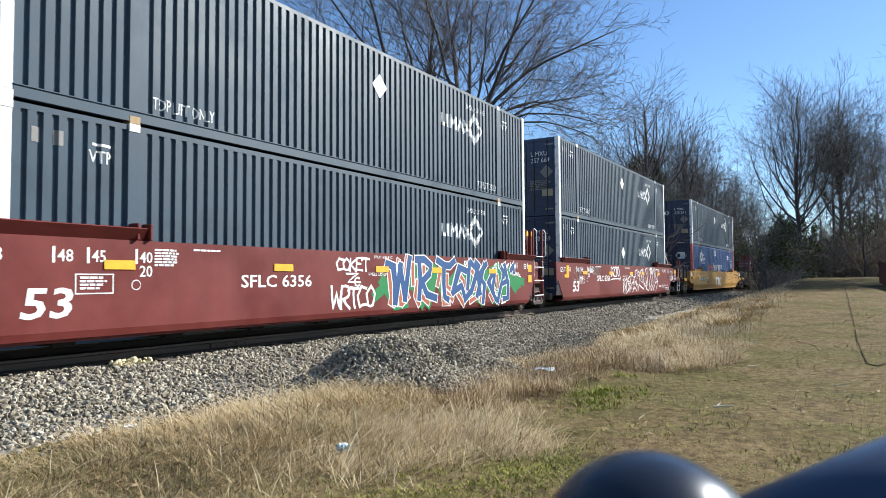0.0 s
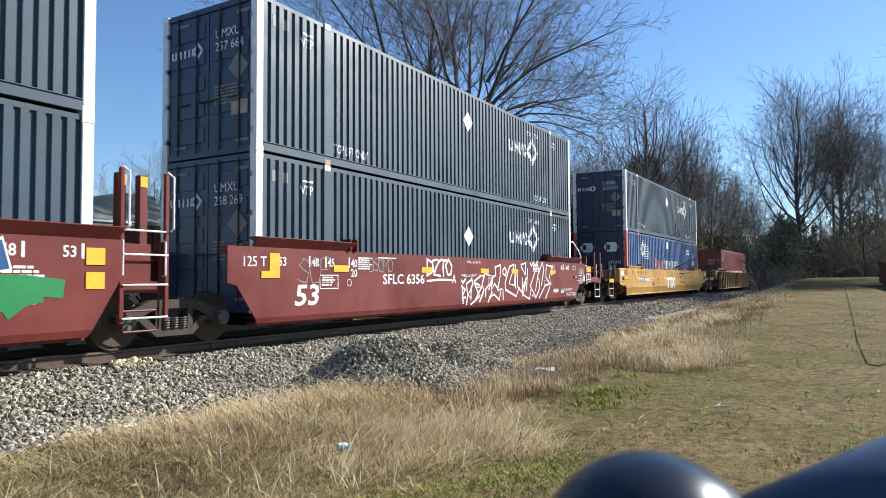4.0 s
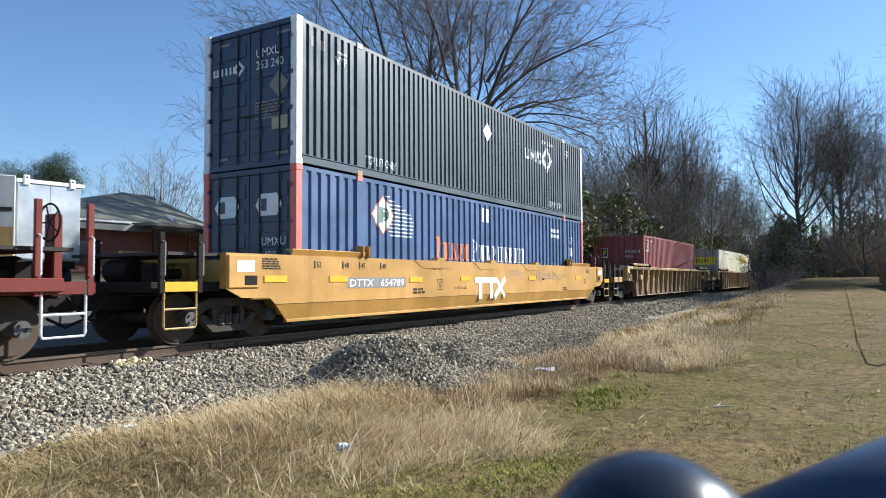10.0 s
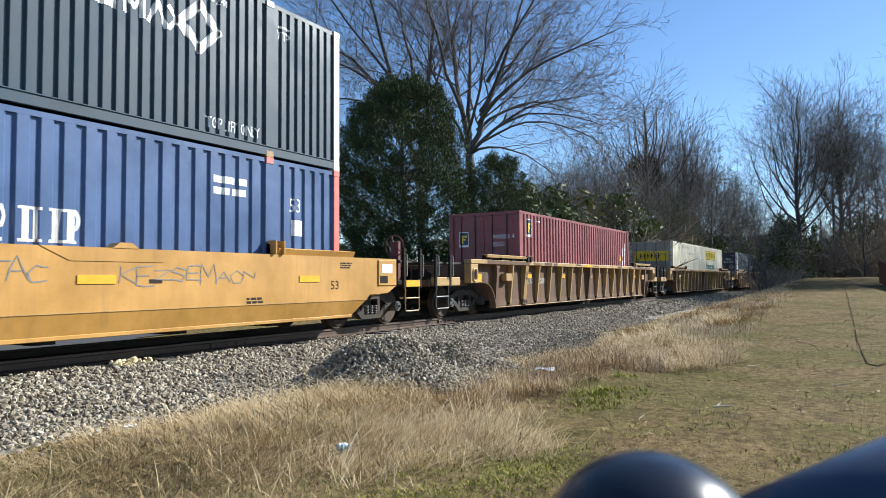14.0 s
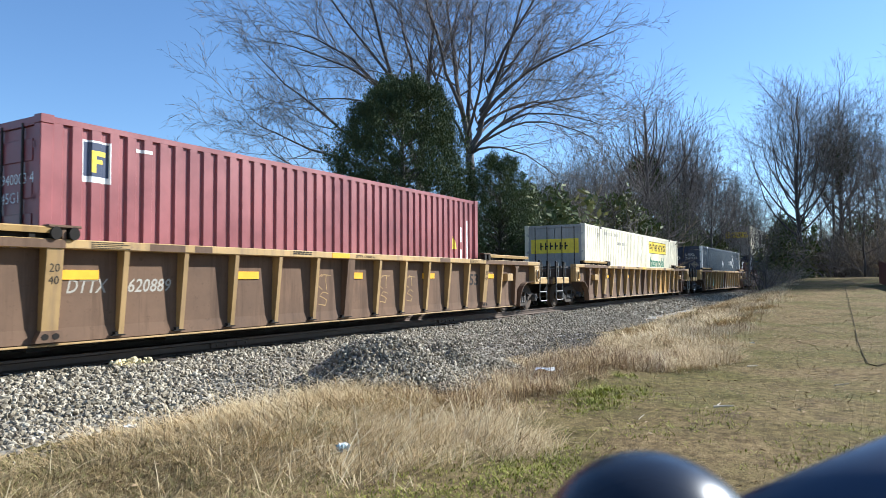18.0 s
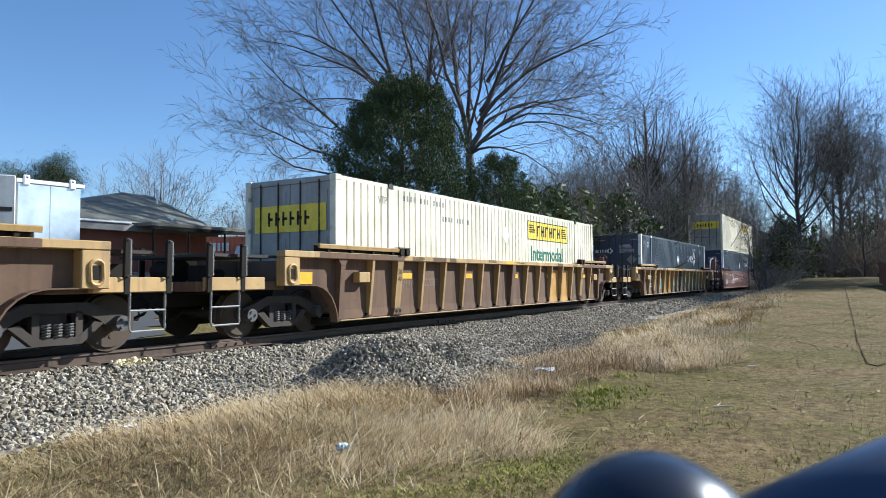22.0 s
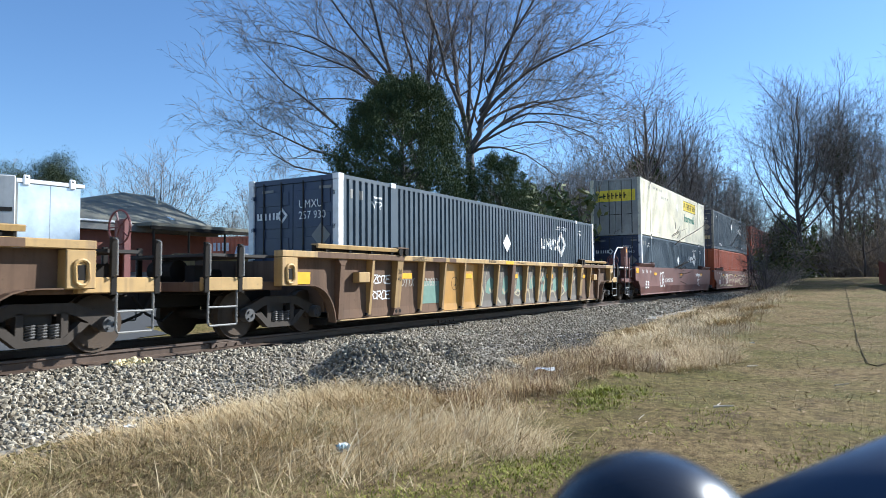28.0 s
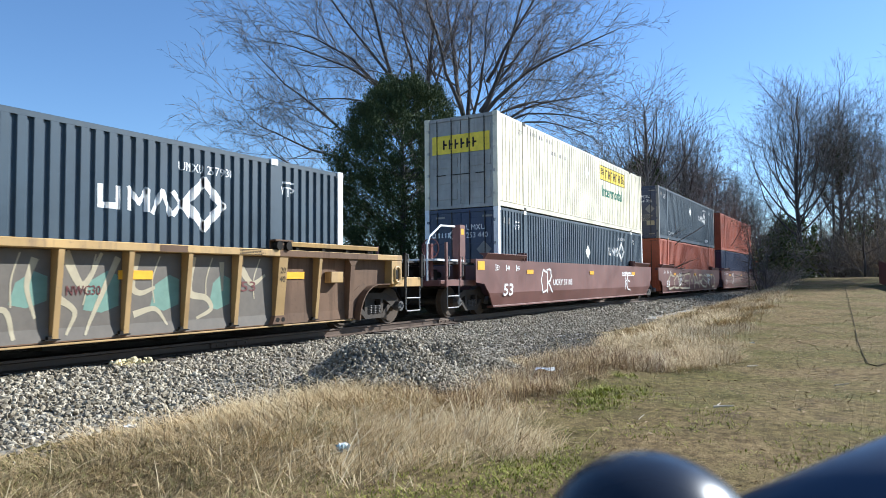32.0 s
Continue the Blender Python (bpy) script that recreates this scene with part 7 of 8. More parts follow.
def out_there(px, py_top, depth):
    """The spot at a depth ahead of the eye, px pixels across the view, and the height of a point seen at py_top."""
    F, R = Vector((math.sin(YAW), math.cos(YAW))), Vector((math.cos(YAW), -math.sin(YAW)))
    q = F * depth + R * ((px - 784) / 1217.3 * depth)
    return q.x, q.y, 1.023 + (495.7 - py_top) / 1217.3 * depth


def leaf_cloud(n, centre, radii, seed, size, lean=0.0, cone=0.0, gaps=0.35, shell=0.5, fluff=0.10):
    """Small leaf cards in clumps inside an uneven egg; cone narrows it upwards."""
    rg = np.random.RandomState(seed)
    clumps = max(8, n // 60)
    u = rg.normal(size=(clumps, 3))
    u /= np.linalg.norm(u, axis=1)[:, None]
    rad = rg.uniform(shell, 1.0, clumps) ** 0.6 * (1 + 0.22 * np.sin(u[:, 0] * 5 + seed) * np.sin(u[:, 2] * 6))
    c = u * rad[:, None]
    if cone:
        c[:, :2] *= (1 - cone * np.clip((c[:, 2:3] + 0.2), 0, 1))
    c = c * np.asarray(radii)
    per = n // clumps
    p = np.repeat(c, per, 0) + rg.normal(0, 1, (clumps * per, 3)) * np.asarray(radii) * fluff
    p += np.asarray(centre)
    m = len(p)
    a = rg.normal(size=(m, 3)) + np.array([0, 0, lean])
    a /= np.linalg.norm(a, axis=1)[:, None]
    b = np.cross(a, rg.normal(size=(m, 3)))
    b /= np.linalg.norm(b, axis=1)[:, None]
    s = (size * rg.uniform(0.5, 1.4, m))[:, None]
    v = np.stack([p - a * s, p + b * s * 0.35, p + a * s, p - b * s * 0.35], 1).reshape(-1, 3)
    t = (np.array([[0, 1, 2], [0, 2, 3]])[None] + (np.arange(m) * 4)[:, None, None]).reshape(-1, 3)
    return v, t


def rings(p0, p1, r0, r1, sides):
    """Separate tapered sticks from p0 to p1, as arrays."""
    d = p1 - p0
    a = np.cross(d, np.array([0.31, 0.17, 0.93]))
    a /= np.linalg.norm(a, axis=1)[:, None] + 1e-9
    b = np.cross(a, d)
    b /= np.linalg.norm(b, axis=1)[:, None] + 1e-9
    k = np.arange(sides) * math.tau / sides
    o = np.cos(k)[None, :, None] * a[:, None] + np.sin(k)[None, :, None] * b[:, None]
    v = np.concatenate([p0[:, None] + o * np.asarray(r0)[:, None, None], p1[:, None] + o * np.asarray(r1)[:, None, None]], 1)
    t = []
    for i in range(sides):
        j = (i + 1) % sides
        t += [(i, j, sides + i), (j, sides + j, sides + i)]
    t = (np.array(t)[None] + (np.arange(len(p0)) * 2 * sides)[:, None, None]).reshape(-1, 3)
    return v.reshape(-1, 3), t


def unit(v):
    return v / (np.linalg.norm(v, axis=-1, keepdims=True) + 1e-9)


def bezier(a, b, c, n):
    f = np.linspace(0, 1, n)[:, None]
    a, b, c = (np.asarray(q, float) for q in (a, b, c))
    ctrl = 2 * b - 0.5 * (a + c)
    return a * (1 - f) ** 2 + 2 * ctrl * f * (1 - f) + c * f ** 2


# for each order of branching: shoots a metre, least and most angle, length against the parent's, lift, waywardness, pieces
ORDERS = ((1.35, 26, 54, 0.34, 0.03, 0.10, 6), (1.9, 24, 50, 0.46, 0.03, 0.09, 4), (2.4, 22, 46, 0.55, 0.02, 0.08, 2), (2.2, 20, 44, 0.65, 0.02, 0.08, 1))


def winter_tree(name, label, at, stem, limbs, seed, r0, orders=ORDERS, tip=0.008, turn=None, group="bare trees", long=1.2, taper=0.75, twig=None, wave=0.45):
    """A bare tree. stem: the bole's points; limbs: (start, a point half way, end, radius); all finer wood shoots from them, order by order."""
    rg = np.random.RandomState(seed)
    t = tagged(new(name), label, "tree", group)
    bm = bmesh.new()
    tube(bm, stem, r0, 12, r0 * taper)
    part("trunk", bm, M_BARK, t, smooth=True)
    pts, rad = [], []
    for a, b, c, r in limbs:
        line = bezier(a, b, c, 9)
        n = rg.normal(0, 0.02 * np.linalg.norm(line[-1] - line[0]), line.shape)
        n[0] = 0
        line = line + np.cumsum(n, 0) * wave
        bm = bmesh.new()
        tube(bm, line.tolist(), r, 8, max(tip * 1.5, r * 0.16))
        part("limb", bm, M_BARK, t, smooth=True)
        pts.append(line)
        rad.append(r)
    P, R = np.array(pts), np.array(rad)
    vs, fs, base = [], [], 0
    for k, (rate, lo, hi, ratio, lift, stray, seg) in enumerate(orders):
        m = P.shape[1]
        length = np.linalg.norm(np.diff(P, axis=1), axis=2).sum(1)
        count = np.maximum(2, np.round(length * rate * (0.8 if k == 0 else 1.0)).astype(int))
        who = np.repeat(np.arange(len(P)), count)
        j = np.arange(len(who)) - np.repeat(np.cumsum(count) - count, count)
        f0 = 0.24 if k == 0 else 0.15
        f = np.clip(f0 + (1 - f0) * (j + rg.uniform(0.1, 0.9, len(who))) / count[who], 0, 0.995)
        x = f * (m - 1)
        i0 = np.minimum(x.astype(int), m - 2)
        p = P[who, i0] + (P[who, i0 + 1] - P[who, i0]) * (x - i0)[:, None]
        axis = unit(P[who, i0 + 1] - P[who, i0])
        az = j * 2.4 + rg.uniform(-0.7, 0.7, len(who)) + who * 1.7
        side = unit(np.cross(axis, np.array([0.13, 0.21, 0.97])))
        other = np.cross(axis, side)
        o = np.cos(az)[:, None] * side + np.sin(az)[:, None] * other
        ang = np.radians(rg.uniform(lo, hi, len(who)))[:, None]
        d = axis * np.cos(ang) + o * np.sin(ang)
        L = (length[who] * ratio * (0.62 + 0.9 * f - 0.8 * f * f) + (long if k == 0 else 0.12)) * rg.uniform(0.55, 1.25, len(who))
        r = np.maximum(R[who] * (1 - 0.72 * f) * rg.uniform(0.34, 0.52, len(who)), tip)
        Q = [p]
        for s in range(seg):
            d = unit(d + rg.normal(0, stray, d.shape) + np.array([0, 0, lift]))
            q = Q[-1] + d * (L / seg)[:, None]
            ra, rb = (np.maximum(r * (1 - 0.75 * e / seg), tip * 0.7) for e in (s, s + 1))
            v, g = rings(Q[-1], q, ra, rb, 5 if k == 0 else 3)
            vs.append(v)
            fs.append(g + base)
            base += len(v)
            Q.append(q)
        P, R = np.stack(Q, 1), r
    fast_mesh("crown", np.concatenate(vs), np.concatenate(fs), twig or M_TWIG, t)
    t.matrix_basis = pose(*at, 0, 0, -math.degrees(YAW) if turn is None else turn)
    return t


def leader_limbs(seed, height, first, spread, n, r, low=12, bow=0.10):
    """Limbs round an upright leader that end on an egg-shaped crown: the low ones reach out, the high ones go up."""
    rg = np.random.RandomState(seed)
    out = [((0, 0, first * 0.9), (rg.normal(0, 0.15), rg.normal(0, 0.15), (first + height) / 2), (rg.normal(0, 0.3), rg.normal(0, 0.3), height), r * 1.35)]
    zc = first + 0.32 * (height - first)
    for i in range(n):
        f = (i + rg.uniform(0, 0.9)) / n
        a = i * 2.4 + rg.uniform(-0.4, 0.4)
        e = math.radians(low + (84 - low) * f ** 0.85)
        k = rg.uniform(0.8, 1.04)
        u = np.array([math.cos(a), math.sin(a), 0])
        start = np.array([0, 0, first + (height - first) * 0.5 * f])
        end = u * spread * k * math.cos(e) + np.array([0, 0, zc + (height - zc) * k * math.sin(e)])
        span = np.linalg.norm(end - start)
        mid = (start + end) / 2 + u * span * bow - np.array([0, 0, span * bow * 0.5])
        out.append((tuple(start), tuple(mid), tuple(end), r * (0.62 - 0.34 * f)))
    return out


# the great bare tree beyond the track, its limbs fanning from one fork, and a second one whose limbs reach out low
FORK = (-0.2, 0.0, 8.6)
x, y, h = out_there(838, -130, 43)
winter_tree("bare_tree", "great bare spreading tree with fanning limbs beyond the track", (x, y, 0.3), [(0, 0, -0.4), (0.1, 0, 4), FORK],
            ((FORK, (-0.9, 0.8, 14.0), (-1.8, 1.8, 20.4), 0.21), ((-0.5, 0.2, 11.0), (-2.2, -1.0, 16.0), (-3.6, -2.4, 20.4), 0.13), (FORK, (0.7, -0.6, 12.2), (3.1, -1.6, 20.6), 0.22),
             (FORK, (0.3, 1.4, 14.7), (0.6, 3.4, 20.9), 0.18), ((0.5, -0.4, 11.2), (2.6, 0.6, 14.4), (6.4, 1.8, 19.4), 0.15), ((0.4, -0.2, 10.5), (3.4, -1.4, 13.4), (8.8, -2.6, 15.8), 0.15),
             (FORK, (3.4, 1.2, 11.7), (8.4, 2.2, 13.0), 0.13), (FORK, (3.3, -1.0, 10.8), (8.0, -1.8, 9.6), 0.11), (FORK, (2.6, 0.4, 9.0), (6.0, 1.4, 6.8), 0.09),
             ((0.9, -0.7, 13.0), (2.9, -2.0, 16.4), (5.0, -3.4, 20.2), 0.12), ((-0.4, 0.1, 9.6), (0.4, -2.6, 13.5), (1.0, -4.6, 17.5), 0.11),
             ((0.3, 0.2, 10.2), (3.8, 2.4, 12.4), (8.4, 4.2, 11.6), 0.11), (FORK, (3.0, -2.4, 10.2), (7.0, -4.0, 8.6), 0.10), ((0.5, -0.3, 11.0), (3.8, 2.0, 14.6), (7.6, 3.6, 17.0), 0.11), (FORK, (-1.8, -2.6, 12.0), (-3.6, -4.4, 15.6), 0.10)), 4, 0.36, tip=0.0095)
FORK = (-0.3, 0.0, 7.4)
x, y, h = out_there(752, -60, 45)
winter_tree("bare_tree", "wide bare tree with long drooping limbs behind the cedar", (x, y, 0.3), [(0, 0, -0.4), (-0.2, 0, 3.4), FORK],
            ((FORK, (-3.6, 1.0, 14.6), (-9.2, 2.0, 17.8), 0.18), (FORK, (-2.2, -1.2, 15.6), (-3.8, -2.4, 21.0), 0.17), (FORK, (-0.7, 1.6, 15.2), (-2.2, 3.0, 21.4), 0.17),
             (FORK, (0.2, -0.8, 15.6), (-0.1, -1.8, 21.3), 0.18), (FORK, (1.3, 1.0, 14.6), (2.8, 2.0, 19.8), 0.14), (FORK, (-6.6, -1.6, 11.6), (-10.4, -2.4, 15.2), 0.13),
             (FORK, (-7.4, 0.8, 9.6), (-11.8, 1.6, 12.4), 0.13), ((-1.6, 0.4, 11.0), (-5.4, 2.6, 13.4), (-9.4, 4.0, 13.4), 0.10), (FORK, (-6.9, -0.6, 8.2), (-10.0, -1.4, 9.8), 0.10),
             ((-1.7, -0.8, 13.4), (-4.6, -2.2, 17.0), (-7.4, -3.2, 20.6), 0.11), ((-3.0, 0.8, 14.0), (-7.2, 0.0, 16.0), (-10.6, -0.8, 16.6), 0.09)), 14, 0.33, tip=0.0095)


def foliage_material(name, dark, mid, light):
    """Evergreen sprays: tone in clumps with a little difference from leaf to leaf."""
    m, t, b = nodes_of(name)
    g = t.nodes.new("ShaderNodeNewGeometry")
    n = noise_node(t, 1.3, 4, 0.7)
    c = mix(t, ramp(t, n, (0.36, (0, 0, 0)), (0.66, (1, 1, 1))), dark, mid)
    c = mix(t, ramp(t, g.outputs["Random Per Island"], (0.55, (0, 0, 0)), (1.0, (0.7, 0.7, 0.7))), c, light)
    link(t, c, b.inputs["Base Color"])
    b.inputs["Roughness"].default_value = 0.75
    b.inputs["Specular IOR Level"].default_value = 0.12
    return m


M_JUNIPER = foliage_material("juniper_sprays", (0.040, 0.060, 0.029), (0.074, 0.096, 0.038), (0.115, 0.130, 0.050))


def cedar(px, top, depth, width, low, label, seed, sprays, per, base=0.5, size=0.06, skew=0.0, widest=0.35):
    """A dense evergreen: limbs all round the trunk, each ending in upturned sprays of small scale leaves."""
    x, y, h = out_there(px, top, depth)
    h -= base
    rg = np.random.RandomState(seed)
    t = tagged(new("cedar_tree"), label, "tree", "evergreens")
    bm = bmesh.new()
    tube(bm, [(0, 0, -0.3), (0.05, 0, h * 0.5), (0, 0.05, h * 0.9)], 0.17, 8, 0.03)
    part("trunk", bm, M_BARK, t)
    f = rg.uniform(0, 1, sprays) ** 1.05
    a = rg.uniform(0, math.tau, sprays)
    prof = np.where(f < widest, 0.80 + 0.20 * f / widest, np.sqrt(np.maximum(0.0, 1 - ((f - widest) / (1 - widest)) ** 2.3)))
    lump = 1 + 0.16 * np.sin(a * 3 + seed + 4 * f) * np.sin(f * 11 + a * 2) + 0.07 * np.sin(a * 9 + f * 23)
    depth_in = np.where(rg.uniform(size=sprays) < 0.72, rg.uniform(0.84, 1.04, sprays), rg.uniform(0.35, 0.84, sprays))
    rad = width / 2 * prof * lump * depth_in
    c = np.stack([np.cos(a) * rad + skew * (1 - f) ** 2, np.sin(a) * rad, low + (h - 0.25 - low) * f], -1)
    out = unit(np.stack([np.cos(a), np.sin(a), 0.75 + 0.9 * f], -1) + rg.normal(0, 0.25, (sprays, 3)))
    # thin limbs that carry the sprays
    k = rg.choice(sprays, min(150, sprays), False)
    root = np.stack([np.zeros(len(k)), np.zeros(len(k)), np.maximum(0.2, c[k, 2] - 0.45 * rad[k] - 0.2)], -1)
    v, g = rings(root, c[k], np.full(len(k), 0.035), np.full(len(k), 0.012), 4)
    fast_mesh("limb_frame", v, g, M_BARK, t)
    n = sprays * per
    q = rg.uniform(-0.4, 1.0, n)[:, None]
    ln = np.repeat(rg.uniform(0.28, 0.62, sprays), per)[:, None]
    o, cc = np.repeat(out, per, 0), np.repeat(c, per, 0)
    p = cc + o * q * ln + rg.normal(0, 1, (n, 3)) * (0.17 * (1.1 - 0.75 * np.maximum(q, 0)) * ln / 0.45)
    d = unit(o + rg.normal(0, 0.55, (n, 3)))
    b = unit(np.cross(d, rg.normal(size=(n, 3))))
    s = (size * rg.uniform(0.5, 1.35, n))[:, None]
    v = np.stack([p - d * s, p + b * s * 0.30, p + d * s, p - b * s * 0.30], 1).reshape(-1, 3)
    g = (np.array([[0, 1, 2], [0, 2, 3]])[None] + (np.arange(n) * 4)[:, None, None]).reshape(-1, 3)
    fast_mesh("crown", v, g, M_JUNIPER, t)
    t.matrix_basis = pose(x, y, base, 0, 0, -math.degrees(YAW))
    return t


def evergreen(px, top, depth, width_px, label, seed, n, mat, cone=0.55, name="cedar_tree", low=0.6, size=0.16, base=0.5, trunk=0.16, shell=0.25, fluff=0.10):
    """An evergreen: a trunk and a crown of small sprays in clumps."""
    x, y, h = out_there(px, top, depth)
    h -= base
    t = tagged(new(name), label, "tree", "evergreens")
    bm = bmesh.new()
    tube(bm, [(0, 0, -0.3), (0.05, 0, h * 0.5), (0, 0.05, h * 0.92)], trunk, 8, 0.03)
    part("trunk", bm, M_BARK, t)
    rr = width_px / 1217.3 * depth / 2
    v, f = leaf_cloud(n, (0, 0, low + (h - low) * 0.45), (rr, rr, (h - low) * 0.56), seed, size, 0.9, cone=cone, shell=shell, fluff=fluff)
    fast_mesh("crown", v, f, mat, t)
    t.matrix_basis = pose(x, y, base)
    return t


cedar(712, 140, 29, 5.7, 0.5, "dense dark green cedar beyond the track", 7, 1350, 165, size=0.054, skew=0.35)
cedar(885, 275, 31, 3.3, 0.4, "smaller dark green cedar beside the great tree", 8, 360, 190, size=0.048, widest=0.25)
cedar(1140, 275, 62, 4.6, 3.5, "dark cedar among the bare trees", 9, 220, 60, size=0.13, widest=0.15)
evergreen(1015, 345, 50, 95, "green cedar at the edge of the woods", 16, 16000, M_HEDGE, 0.3, size=0.08)
evergreen(1195, 340, 60, 90, "green cedar below the bare trees", 17, 14000, M_HEDGE, 0.3, size=0.09)
cedar(1085, 350, 56, 3.6, 0.4, "half-green evergreen in the woods", 18, 220, 70, size=0.10)
evergreen(95, 262, 62, 95, "rounded green pine behind the yard", 10, 30000, M_PINE, 0.1, "pine_tree", 7.0, 0.065, 1.0, shell=0.1)
evergreen(20, 285, 64, 80, "green pine behind the yard", 12, 18000, M_PINE, 0.1, "pine_tree", 7.0, 0.065, 1.0, shell=0.1)
evergreen(1478, 225, 84, 95, "ragged green pine at the end of the field", 11, 9000, M_PINE, 0.1, "pine_tree", 11.0, 0.12, 1.0, 0.25, shell=0.1)
evergreen(1722, 75, 54, 230, "tall dense pine beyond the board fence", 19, 26000, M_PINE, 0.1, "pine_tree", 7.0, 0.10, 0.9, 0.28, shell=0.1)
evergreen(1390, 385, 92, 60, "green pine behind the far trees", 15, 4000, M_PINE, 0.1, "pine_tree", 3.0, 0.20, 1.0, 0.2, shell=0.1)

# bare trees of the woods: three kinds, set out again and again
WOODS = ((1.9, 26, 54, 0.34, 0.05, 0.09, 3), (2.6, 24, 48, 0.50, 0.03, 0.08, 1), (2.2, 22, 46, 0.65, 0.02, 0.08, 1))
proto = [winter_tree("bare_tree", "slender bare winter tree in the woods", (400 + 10 * i, 400, -3), [(0, 0, -0.3), (0.05, 0, 1.5), (0, 0, 3.0 + 0.5 * i)],
                     leader_limbs(20 + i, 11.0, 2.6 + 0.5 * i, 3.7 + 0.3 * i, 13, 0.075), 20 + i, 0.12, WOODS, 0.0095, 0, long=0.6, twig=M_GREYTWIG, wave=0.3) for i in range(3)]
tops = [max(v.co.z for ch in o.children for v in ch.data.vertices) for o in proto]
rnd = random.Random(77)
spots = [(960, 265, 44), (1010, 240, 48), (1060, 225, 52), (1095, 235, 54), (1200, 190, 62), (1245, 215, 64), (1280, 245, 70), (1310, 275, 76), (1335, 300, 82), (1030, 290, 42),
         (1172, 210, 66), (1222, 230, 72), (1370, 340, 92), (1120, 260, 50), (990, 320, 40), (1260, 260, 58), (1345, 340, 72),
         (940, 330, 52), (1005, 280, 58), (1045, 260, 62), (1085, 280, 46), (1130, 230, 70), (1185, 280, 54), (1230, 300, 60), (1275, 310, 66), (1300, 330, 70), (1325, 350, 62), (1210, 210, 80), (970, 280, 66), (935, 255, 60), (985, 240, 64), (1035, 228, 70), (1078, 215, 75),
         (20, 258, 74), (-20, 265, 70), (55, 268, 78), (175, 318, 90), (405, 330, 88), (445, 325, 84)]
for i, (px, top, dep) in enumerate(spots):
    x, y, h = out_there(px, top, dep)
    k = (h - 0.3) / tops[i % 3]
    copy_thing(proto[i % 3], pose(x, y, 0.3, 0, 0, rnd.uniform(0, 360)) @ Matrix.Diagonal((k, k, k, 1)))
for px, top, dep, k2 in ((1510, 185, 88, 1.0), (1555, 190, 80, 1.1), (1600, 180, 76, 1.2), (1455, 240, 90, 1.0), (1530, 270, 70, 1.2), (1585, 290, 64, 1.2)):
    x, y, h = out_there(px, top, dep)
    k = (h - 1.0) / tops[px % 3]
    copy_thing(proto[px % 3], pose(x, y, 0.9, 0, 0, rnd.uniform(0, 360)) @ Matrix.Diagonal((k * k2, k * k2, k, 1)))
for o in proto:
    for ch in list(o.children):
        bpy.data.objects.remove(ch)
    bpy.data.objects.remove(o)
MIDDLE = ((1.35, 26, 50, 0.36, 0.05, 0.08, 5), (1.9, 24, 48, 0.48, 0.03, 0.08, 2), (2.3, 22, 46, 0.62, 0.02, 0.08, 1))
for px, top, dep, first, spread, n, seed, lab, bz in ((1147, 142, 58, 6.5, 4.6, 17, 61, "round-crowned bare tree standing over the woods", 0.3), (1212, 195, 64, 5.5, 4.4, 14, 62, "bare tree at the shoulder of the woods", 0.3),
                                                      (1416, 132, 80, 4.5, 7.0, 24, 31, "tall bare tree at the end of the field", 0.8), (1490, 140, 86, 6.0, 5.6, 20, 35, "second tall bare tree at the field's end", 0.8),
                                                      (1690, 60, 58, 6.0, 6.5, 20, 38, "tall bare tree beyond the board fence", 0.9), (1745, 40, 64, 6.0, 6.5, 20, 39, "broad bare tree beyond the board fence", 0.9),
                                                      (285, 268, 62, 2.4, 6.8, 22, 32, "bare spreading tree behind the house", 0.9), (478, 298, 66, 2.2, 5.6, 20, 33, "bare tree beyond the yard", 0.9)):
    x, y, h = out_there(px, top, dep)
    h -= bz
    winter_tree("bare_tree", lab, (x, y, bz), [(0, 0, -0.4), (0.05, 0, first * 0.5), (0, 0, first)], leader_limbs(seed, h * 0.89, first, spread * 0.9, n, h * (0.0105 if seed in (61, 62) else 0.0085)), seed, h * 0.0125, MIDDLE, 0.0100 if h > 16 else 0.0115, 0, long=0.8, twig=M_GREYTWIG, wave=0.3)
x, y, h = out_there(1352, 345, 47)
bare_tree("sapling", "thin bare sapling beside the track", (x, y, -0.5), 6, 36, dict(MED, depth=3, kids=((9, 11), (3, 4), (2, 3)), angle=(35, 65), rmin=0.007), 2, 0.08, 0.05)

# undergrowth along the far side and in the thicket at the field's end
def bush(name, label, seed, mat):
    t = tagged(new(name), label, "bush", "undergrowth")
    V, T = [], []
    for i in range(5):
        w = Wood(seed * 10 + i)
        a = i * math.tau / 5 + w.rnd.uniform(-0.4, 0.4)
        w.branch(Vector((math.cos(a) * 0.4, math.sin(a) * 0.4, -0.1)), Vector((math.cos(a) * 0.6, math.sin(a) * 0.6, 1)), 1.5, 0.022, 0, BUSH)
        fast_mesh("stem", *w.sets["trunk"], mat, t)
        for k in ("limb_frame", "crown"):
            v, f = w.sets[k]
            T += [tuple(j + len(V) for j in q) for q in f]
            V += v
    fast_mesh("crown", V, T, mat, t)
    return t


